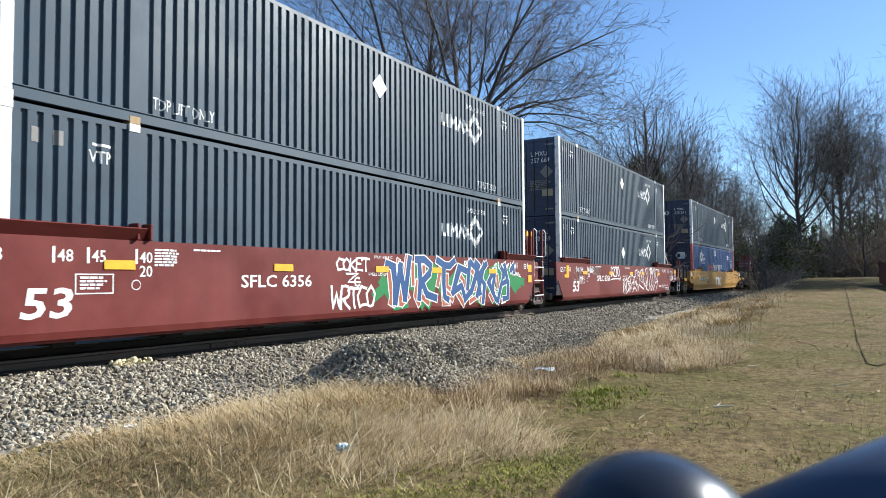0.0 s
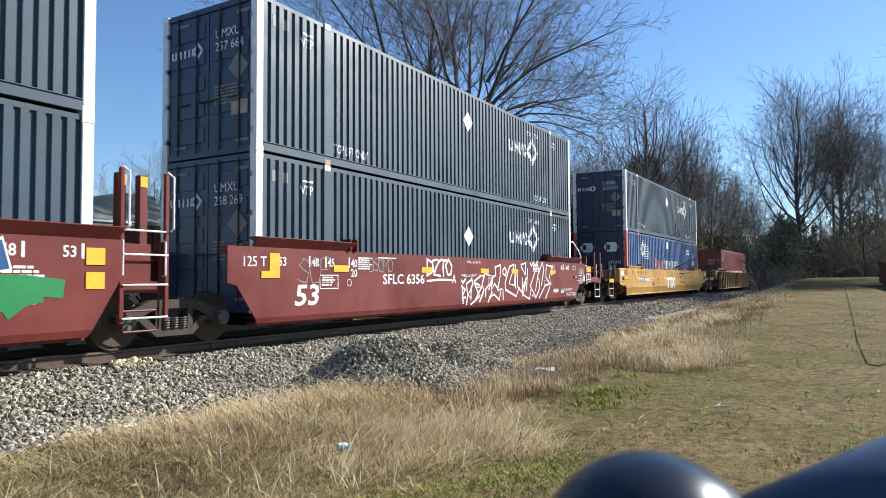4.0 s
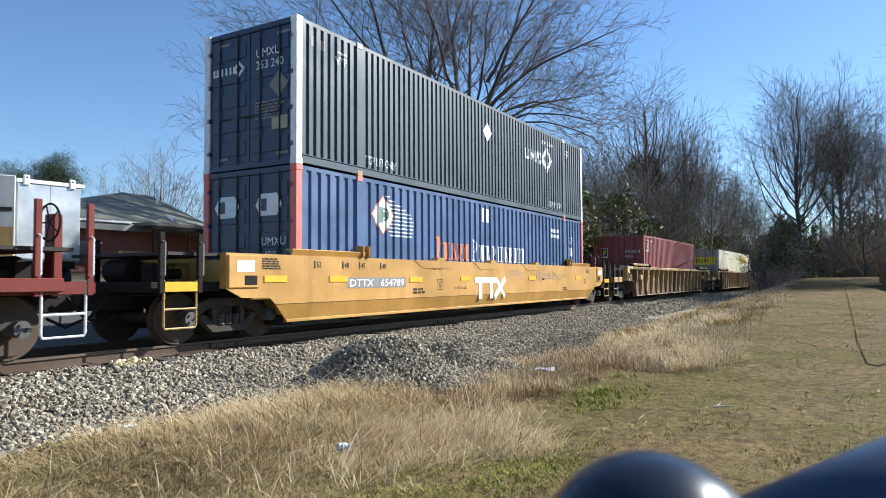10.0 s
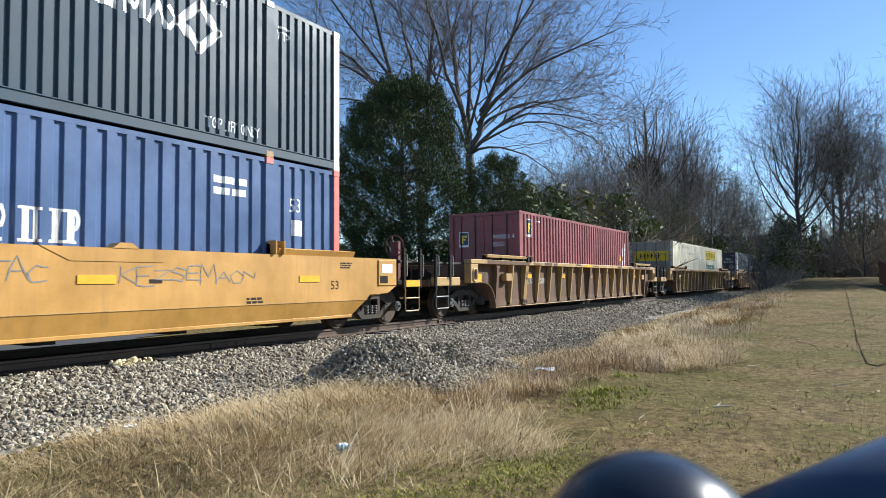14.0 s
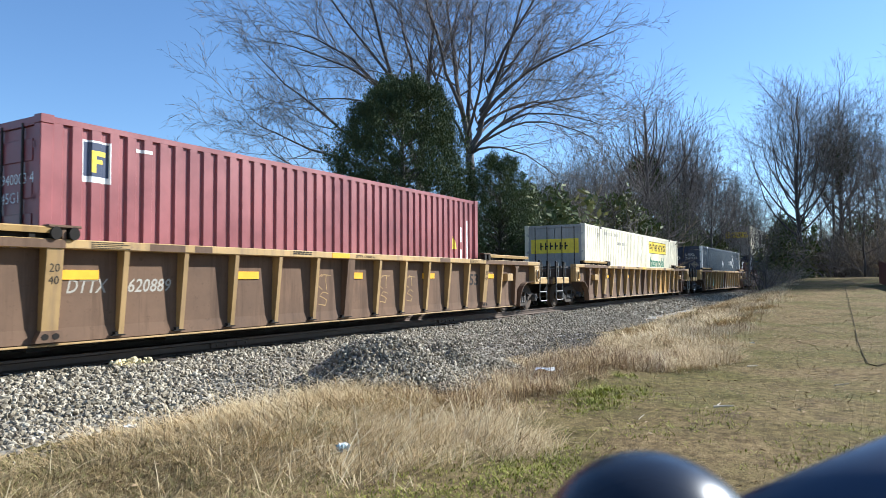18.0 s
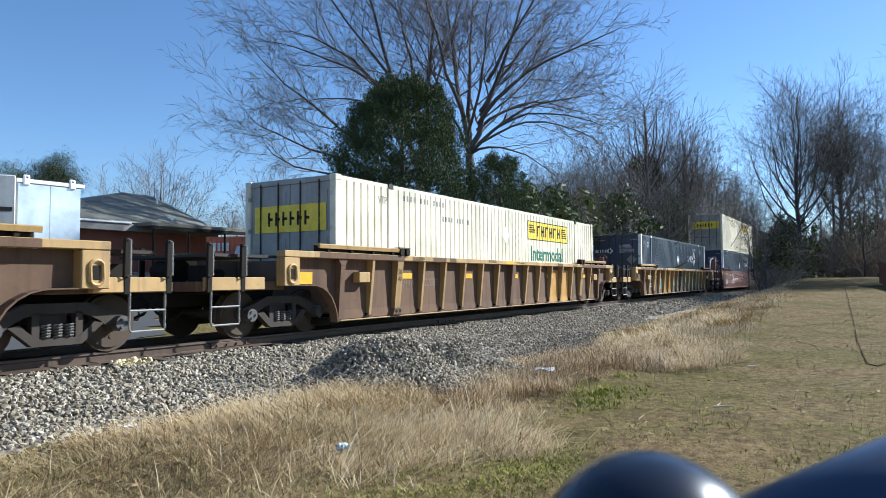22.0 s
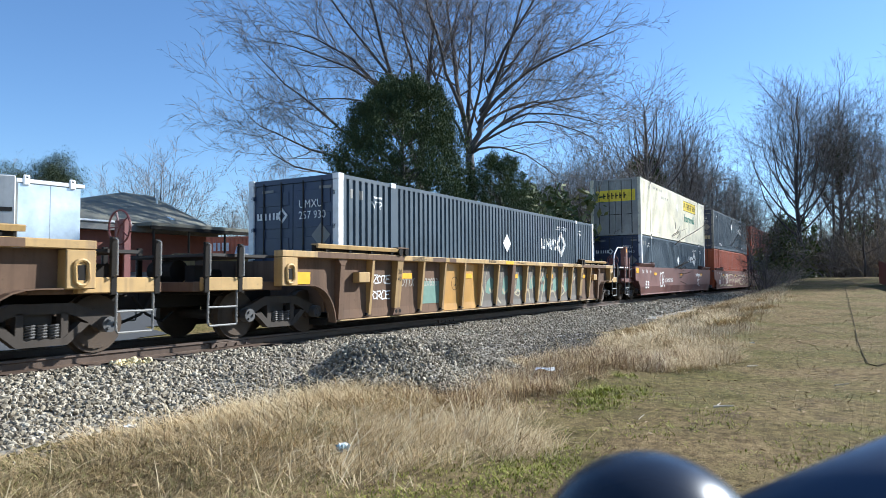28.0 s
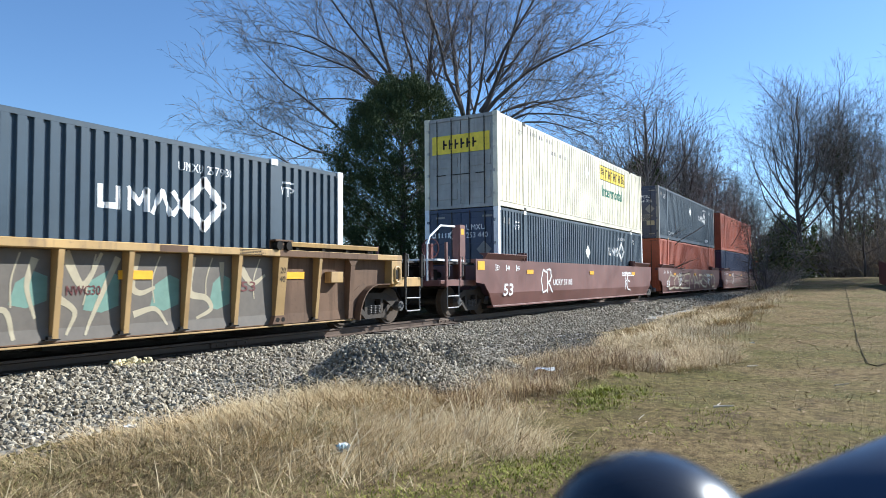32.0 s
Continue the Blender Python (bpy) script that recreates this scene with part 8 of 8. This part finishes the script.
def hedge(seed, mat, label, n=2600):
    t = tagged(new("evergreen_shrub"), label, "bush", "undergrowth")
    v, f = leaf_cloud(n, (0, 0, 1.3), (1.5, 1.5, 1.5), seed, 0.10, shell=0.2)
    fast_mesh("foliage", v, f, mat, t)
    bm = bmesh.new()
    for i in range(5):
        a = i * math.tau / 5
        tube(bm, [(0, 0, -0.1), (0.4 * math.cos(a), 0.4 * math.sin(a), 0.9), (0.9 * math.cos(a), 0.9 * math.sin(a), 1.9)], 0.04, 5, 0.01)
    part("stem_frame", bm, M_BARK, t)
    return t


kinds = [bush("brush", "tangled leafless brown brush", 51, M_BRUSH), bush("brush", "tangled leafless grey brush", 52, M_GREYTWIG), hedge(53, M_HEDGE, "half-green winter shrub among the trees", 3400)]
rnd = random.Random(5)
rows = []
for i in range(56):
    f = i / 55
    px = 935 + 470 * f + rnd.uniform(-14, 14)
    dep = 33 + 47 * f + rnd.uniform(-1, 8)
    rows.append((px, dep, rnd.choice((2, 2, 0, 2, 2, 1)), rnd.uniform(1.4, 2.8)))
for i in range(16):
    rows.append((rnd.uniform(1445, 1640), rnd.uniform(66, 84), rnd.choice((1, 1, 0, 1)), rnd.uniform(1.4, 2.7)))
for i in range(22):
    rows.append((rnd.uniform(1395, 1600), rnd.uniform(84, 97), rnd.choice((1, 2, 0, 1)), rnd.uniform(1.6, 3.0)))
for i in range(7):
    rows.append((rnd.uniform(1340, 1405), rnd.uniform(47, 66), rnd.choice((0, 0, 1)), rnd.uniform(0.6, 1.1)))
for i in range(8):
    rows.append((rnd.uniform(490, 600), rnd.uniform(40, 52), rnd.choice((2, 0, 1)), rnd.uniform(0.7, 1.3)))
for px, dep, k, sc in rows:
    x, y, h = out_there(px, 400, dep)
    z = float(ground_z(x, y))
    copy_thing(kinds[k], pose(x, y, z - 0.05, 0, 0, rnd.uniform(0, 360)) @ Matrix.Diagonal((sc, sc, sc * rnd.uniform(0.8, 1.15), 1)))
for o in kinds:
    for ch in list(o.children):
        bpy.data.objects.remove(ch)
    bpy.data.objects.remove(o)

# ---- the yard beyond the track ----
def facing(px, depth, z=0.0, turn=0.0):
    """A pose on the line of sight, its x axis running to the right across the view, y away."""
    x, y, h = out_there(px, 400, depth)
    return pose(x, y, z, 0, 0, turn - math.degrees(YAW))


yard_z = 0.95
house = tagged(new("house"), "brick house with an olive shingle hip roof and porch", "house")
house.matrix_basis = facing(230, 34, yard_z, math.degrees(YAW))
L0, L1, D0, D1 = -6.0, 5.5, 0.0, 9.0
e, rz = 3.0, 5.1
part("wall", boxes((L0 + 0.5, L1 - 0.4, D0 + 0.5, D1 - 0.5, -0.4, e - 0.02)), M_BRICK, house, "red brick wall")
bm = bmesh.new()
pr = [(L0, D0, e), (L1, D0, e), (L1, D1, e), (L0, D1, e), (2.5, 4.4, rz), (4.4, 4.4, rz)]
v = [bm.verts.new(p) for p in pr]
for f in ((0, 1, 5, 4), (1, 2, 5), (2, 3, 4, 5), (3, 0, 4), (0, 3, 2, 1)):
    bm.faces.new([v[i] for i in f])
bmesh.ops.recalc_face_normals(bm, faces=bm.faces[:])
part("roof", bm, M_ROOF, house, "olive-grey shingle hip roof")
part("gutter", boxes((L0, 0.0, -0.1, 0.02, e - 0.06, e + 0.04), bevel=0.01), M_FASCIA, house, "white gutter")
part("soffit", boxes((L0, L1, -0.02, 0.5, e - 0.42, e - 0.06)), M_GREYMARK, house)
part("window", boxes((-3.2, -2.0, 0.46, 0.5, 0.9, 2.0)), M_GLASS, house)
bm = bmesh.new()
tube(bm, [(3.9, 3.2, 3.4), (3.9, 3.2, 5.2)], 0.06, 8)
tube(bm, [(3.9, 3.2, 5.15), (3.9, 3.2, 5.3)], 0.11, 8)
part("vent_pipe", bm, M_FASCIA, house, "white roof vent pipe")
for zz in (0.0, 0.28):
    part("roof_vent", boxes((3.0, 3.25, 1.1 - zz, 1.35 - zz, e + 0.35 - zz * 0.3, e + 0.6 - zz * 0.3), bevel=0.03), M_ALU, house)
part("porch_roof", boxes((0.3, 7.2, -1.2, 3.2, e - 0.16, e + 0.02), bevel=0.01), M_ROOF, house, "flat dark porch roof")
part("porch_beam", boxes((0.3, 7.2, -1.2, -1.08, e - 0.34, e - 0.162)), M_BLACK, house)
part("porch_wall", boxes((4.1, 7.2, 3.0, 3.2, -0.3, e - 0.17)), M_BLACK, house)
for xx in (0.5, 2.6, 5.0, 7.0):
    part("porch_post", tubes(0.06, ((xx, -1.1, -0.3), (xx, -1.1, e - 0.34)), sides=8), M_BLACK, house)

# parked trailers
def trailer(px, depth, width, length, z0, z1, turn, skin, label, rear=True):
    t = tagged(new("parked_trailer"), label, "trailer")
    t.matrix_basis = facing(px, depth, yard_z - 0.3, turn)
    part("body", boxes((0, width, 0, length, z0, z1), bevel=0.03), skin, t)
    part("floor_frame", boxes((0.1, width - 0.1, 0.1, length - 0.1, z0 - 0.25, z0 - 0.002)), M_BLACK, t)
    for xx in (0.08, width - 0.3):
        for yy in (0.9, 2.1):
            bm = bmesh.new()
            disc(bm, (xx + 0.12, yy, 0.48), 0.48, 0.26, "x", 20)
            part("wheel", bm, M_RUBBER, t)
    part("landing_gear", boxes((0.3, 0.4, length - 2.0, length - 1.9, 0, z0 - 0.2), (width - 0.4, width - 0.3, length - 2.0, length - 1.9, 0, z0 - 0.2)), M_BLACK, t)
    if rear:
        for k, xx in enumerate((0.03, width / 2 + 0.005)):
            part("rear_door", boxes((xx, xx + width / 2 - 0.035, -0.035, -0.004, z0 + 0.06, z1 - 0.14), bevel=0.008), M_ALU, t, "bare aluminium door")
        part("top_rail", boxes((-0.03, width + 0.1, -0.06, 0.05, z1 - 0.12, z1 + 0.005), bevel=0.01), M_FASCIA, t)
        for xx in (0.26, width - 0.30):
            part("hinge_bracket", boxes((xx - 0.1, xx + 0.1, -0.09, -0.02, z1 - 0.2, z1 + 0.13), bevel=0.03), M_FASCIA, t)
            part("bracket_hole", boxes((xx - 0.03, xx + 0.03, -0.098, -0.086, z1 + 0.03, z1 + 0.07)), M_BLACK, t)
    return t


trailer(26, 21.0, 1.95, 5.0, 1.05, 3.58, 54.0, M_TRAILER, "aluminium-backed box trailer parked in the yard")
t2 = trailer(-177, 17.4, 2.45, 4.0, 0.85, 3.32, 34.0, M_TRAILER, "grey trailer with dark marks parked beside another", False)
decal("side_marks", fine_print(1.5, 2.75, 0.9, 3, 0.12, 0.8, 4), M_DARKMARK, t2, -0.002)
decal("lower_panel", [bar(1.3, 0.9, 1.1, 1.0)], M_OCHRE, t2, -0.002, label="ochre lower panel")

# containers and a pickup at the back of the yard
def yard_box(px, depth, length, top, skin, label, turn):
    t = tagged(new("yard_container"), label, "container", "containers in the yard")
    t.matrix_basis = facing(px, depth, top - 2.6, turn)
    wall = corrugation(0.1, length - 0.1, 0.3, 0.05, 0.5, 0.12, 0.0)
    sheet(wall, 0.1, 2.5, skin, "side_panel", t)
    part("top_rail", boxes((0, length, -0.02, 0.06, 2.5, 2.6)), skin, t)
    part("bottom_rail", boxes((0, length, -0.02, 0.06, 0, 0.1)), skin, t)
    part("body", boxes((0.0, length, 0.09, 2.4, 0.02, 2.58)), skin, t)
    for xx in (0, length - 0.12):
        part("corner_post", boxes((xx, xx + 0.12, -0.02, 0.1, 0.1, 2.5)), skin, t)
    return t


b1 = yard_box(350, 50, 5.6, 4.27, M_YARDORANGE, "orange ribbed container at the back of the yard", -4)
decal("word_bars", [bar(1.15 + i * 0.32, 1.55, 0.2, 0.6) for i in range(4)], M_MARK, b1, -0.03)
b2 = yard_box(482, 47, 2.6, 4.45, M_YARDORANGE, "faded red container with a pale top edge", 4)
part("roof_edge", boxes((0, 3.0, -0.05, 0.1, 2.602, 2.75)), M_FASCIA, b2)

pick = tagged(new("pickup_truck"), "silver pickup truck parked in the yard", "truck")
pick.matrix_basis = facing(594, 44, 1.62, 8)
body = [(0, 0.55), (0.05, 1.0), (1.55, 1.02), (1.7, 1.05), (2.05, 1.62), (2.9, 1.62), (3.25, 1.1), (4.4, 1.0), (4.5, 0.6), (4.4, 0.45), (0.1, 0.45)]
part("body", prisms((body, -0.85, 0.85)), M_CARPAINT, pick, "silver painted body")
part("side_window", prisms(([(1.85, 1.1), (2.12, 1.54), (2.45, 1.54), (2.45, 1.1)], -0.862, -0.845)), M_GLASS, pick)
part("side_window", prisms(([(2.52, 1.1), (2.52, 1.54), (2.85, 1.54), (3.1, 1.1)], -0.862, -0.845)), M_GLASS, pick)
for xx in (0.9, 3.6):
    for yy in (-0.78, 0.78):
        bm = bmesh.new()
        disc(bm, (xx, yy, 0.36), 0.36, 0.22, "y", 20)
        w = part("wheel", bm, M_RUBBER, pick)
        bm = bmesh.new()
        disc(bm, (xx, yy * 1.13, 0.36), 0.2, 0.06, "y", 16)
        part("rim", bm, M_ALU, w)
part("headlight", boxes((4.38, 4.5, -0.8, -0.5, 0.75, 0.92), bevel=0.02), M_FASCIA, pick)

copy_thing(pick, facing(412, 44, 1.78, 78))

# a small tractor beside the containers
trac = tagged(new("tractor"), "green tractor with a black canopy parked in the yard", "tractor")
trac.matrix_basis = facing(500, 38, 1.35, 6)
part("hood", boxes((1.25, 2.75, -0.35, 0.35, 0.75, 1.35), bevel=0.08), M_TGREEN, trac, "dark green hood")
part("floor_plate", boxes((0.2, 1.4, -0.5, 0.5, 0.6, 0.76), bevel=0.03), M_BLACK, trac)
part("seat", boxes((0.35, 0.75, -0.25, 0.25, 0.95, 1.1), (0.3, 0.4, -0.25, 0.25, 1.0, 1.5), bevel=0.04), M_YMARK, trac, "yellow seat")
part("canopy", boxes((-0.15, 1.7, -0.6, 0.6, 2.5, 2.58), bevel=0.03), M_BLACK, trac, "flat black canopy")
for yy in (-0.5, 0.5):
    part("canopy_post", tubes(0.035, ((0.3, yy, 0.7), (0.35, yy, 2.5)), sides=8), M_BLACK, trac)
    for xx, rr in ((0.35, 0.62), (2.35, 0.4)):
        bm = bmesh.new()
        disc(bm, (xx, yy * 1.25, rr), rr, 0.28, "y", 22)
        w = part("wheel", bm, M_RUBBER, trac)
        bm = bmesh.new()
        disc(bm, (xx, yy * 1.55, rr), rr * 0.5, 0.05, "y", 18)
        part("rim", bm, M_YMARK, w, "yellow rim")

# red-brown board fence at the edge of the field
fence = tagged(new("board_fence"), "red-brown board fence at the edge of the field", "fence")
x0, y0, h = out_there(1556, 443, 46)
x1, y1, h = out_there(1660, 443, 36)
a, b = Vector((x0, y0, 0)), Vector((x1, y1, 0))
n = 60
d = (b - a) / n
ang = math.degrees(math.atan2(d.y, d.x))
board = part("board", boxes((-0.13, 0.13, -0.012, 0.012, 0.0, 1.5), bevel=0.004), M_REDDARK, fence)
board.matrix_basis = pose(a.x, a.y, float(ground_z(a.x, a.y)), 0, 0, ang)
for i in range(1, n + 1):
    q = a + d * i
    o = new("board", board.data)
    o.parent = fence
    o.matrix_basis = pose(q.x, q.y, float(ground_z(q.x, q.y)) + random.uniform(-0.03, 0.03), 0, 0, ang)

# ---- litter and small things beside the track ----
rg = np.random.RandomState(91)
c = np.stack([rg.normal(6.3, 0.15, 60), rg.normal(8.95, 0.07, 60), rg.uniform(-0.20, -0.10, 60)], -1)
rub = stones("rubble", c, 0.04 * rg.uniform(0.5, 1.4, 60), M_LIME, None, 92)
tagged(rub, "pile of pale yellow rubble on the tie ends", "rubble")


def scrap(name, label, at, size, mat, seed, cat="litter"):
    """A crumpled flat scrap."""
    rg = np.random.RandomState(seed)
    n = 6
    gxx, gyy = np.meshgrid(np.linspace(-1, 1, n), np.linspace(-1, 1, n))
    v = np.stack([gxx * size[0] / 2 + rg.normal(0, 0.008, gxx.shape), gyy * size[1] / 2 + rg.normal(0, 0.008, gxx.shape), size[2] * rg.uniform(0, 1, gxx.shape)], -1).reshape(-1, 3)
    f = [(i * n + j, i * n + j + 1, i * n + n + j + 1, i * n + n + j) for i in range(n - 1) for j in range(n - 1)]
    ob = mesh_of(name, v.tolist(), f, mat)
    ob.matrix_basis = pose(at[0], at[1], float(ground_z(at[0], at[1])) + at[2], 0, 0, seed * 37)
    return tagged(ob, label, cat)


wrap = scrap("wrapper", "crumpled white and blue wrapper on the turf", (4.56, 3.64, 0.05), (0.11, 0.10, 0.07), M_PAPER, 1)
scrap("wrapper", "pale blue scrap of packaging on the turf", (4.50, 3.62, 0.075), (0.08, 0.06, 0.06), M_FOIL, 2)
scrap("paper_scrap", "white paper scrap in the dry grass", (10.0, 4.05, 0.12), (0.30, 0.14, 0.05), M_PAPER, 3)
scrap("paper_scrap", "small white scrap at the gravel's edge", (4.25, 6.0, 0.06), (0.12, 0.06, 0.04), M_PAPER, 4)
scrap("paper_scrap", "small pale scrap on the field", (17.2, 1.9, 0.05), (0.10, 0.06, 0.04), M_PAPER, 6)


def stick(pts, r, label):
    bm = bmesh.new()
    tube(bm, [(x, y, float(ground_z(x, y)) + z) for x, y, z in pts], r, 6, r * 0.5)
    return tagged(part("stick", bm, M_WOODGREY), label, "stick", "broken sticks")


stick([(8.42, 1.36, 0.03), (8.50, 1.26, 0.035), (8.56, 1.16, 0.03)], 0.013, "bleached broken stick on the turf")
stick([(8.62, 1.35, 0.03), (8.74, 1.33, 0.045)], 0.007, "thin bleached twig on the turf")
stick([(12.7, 1.50, 0.03), (12.9, 1.36, 0.035)], 0.010, "bleached stick on the turf")
stick([(11.2, 0.20, 0.03), (11.3, 0.02, 0.035)], 0.008, "grey stick on the turf")
stick([(7.4, 1.95, 0.03), (7.56, 1.93, 0.05)], 0.005, "thin dry stalk on the turf")

# the dark worn line over the field: an old hose lying in the grass
pts = []
for px, py in ((1492, 497), (1496, 515), (1502, 545), (1508, 575), (1513, 605), (1522, 630), (1530, 645), (1545, 649), (1575, 641)):
    lo, hi = 3.0, 140.0
    F, R = Vector((math.sin(YAW), math.cos(YAW))), Vector((math.cos(YAW), -math.sin(YAW)))
    for _ in range(40):
        m = (lo + hi) / 2
        q = F * m + R * ((px - 784) / 1217.3 * m)
        z = 1.023 + (495.7 - py - (px - 784) * 0.0065) / 1217.3 * m
        lo, hi = (m, hi) if z > float(ground_z(q.x, q.y)) else (lo, m)
    pts.append((q.x, q.y, float(ground_z(q.x, q.y)) + 0.02))
bm = bmesh.new()
tube(bm, pts, 0.009, 6)
tagged(part("hose", bm, M_HOSE), "old black hose lying across the field", "hose")

# ---- the dark rail close to the lens ----
F3 = (AIM - EYE).normalized()
R3 = Vector((math.cos(YAW), -math.sin(YAW), 0))
U3 = R3.cross(F3)


def near(px, py, d):
    return EYE + d * (F3 + R3 * ((px - 784) / 1217.3) - U3 * ((py - 441) / 1217.3))


rail = tagged(new("hand_rail"), "dark glossy metal rail with a rounded post cap", "railing")
k = near(1147, 1015, 0.42)
bm = bmesh.new()
bmesh.ops.create_uvsphere(bm, u_segments=40, v_segments=24, radius=0.0715)
bmesh.ops.translate(bm, verts=bm.verts[:], vec=k)
part("post_cap", bm, M_CARGLOSS, rail, "glossy black rounded cap", smooth=True)
bm = bmesh.new()
tube(bm, [(k.x, k.y, float(ground_z(k.x, k.y)) - 0.1), (k.x, k.y, k.z)], 0.05, 24)
part("post", bm, M_CARGLOSS, rail, smooth=True)
p0, p1 = near(1230, 1090, 0.47), near(1900, 822, 0.47)
bm = bmesh.new()
tube(bm, [p0, p0.lerp(p1, 0.5), p1], 0.058, 28)
part("bar", bm, M_BARBLUE, rail, "dark blue-grey bar", smooth=True)
bm = bmesh.new()
tube(bm, [(p1.x, p1.y, float(ground_z(p1.x, p1.y)) - 0.1), (p1.x, p1.y, p1.z)], 0.05, 16)
part("post", bm, M_CARGLOSS, rail, smooth=True)


def motions():
    """The train rolls past; its wheels turn."""
    times = [i * 1.0 for i in range(int(SECONDS) + 1)]
    for ob, s, z in MOVERS:
        walk(ob, [(t, on_track(s + run(t), MID, z)) for t in times])
    fine = [i * 0.1 for i in range(int(SECONDS * 10) + 1)]
    turns = [(t, -math.degrees(run(t) / WHEEL_R)) for t in fine]
    for ob, x, z in ROLLERS:
        walk(ob, [(t, pose(x, 0, z, 0, -a, 0)) for t, a in turns])


motions()
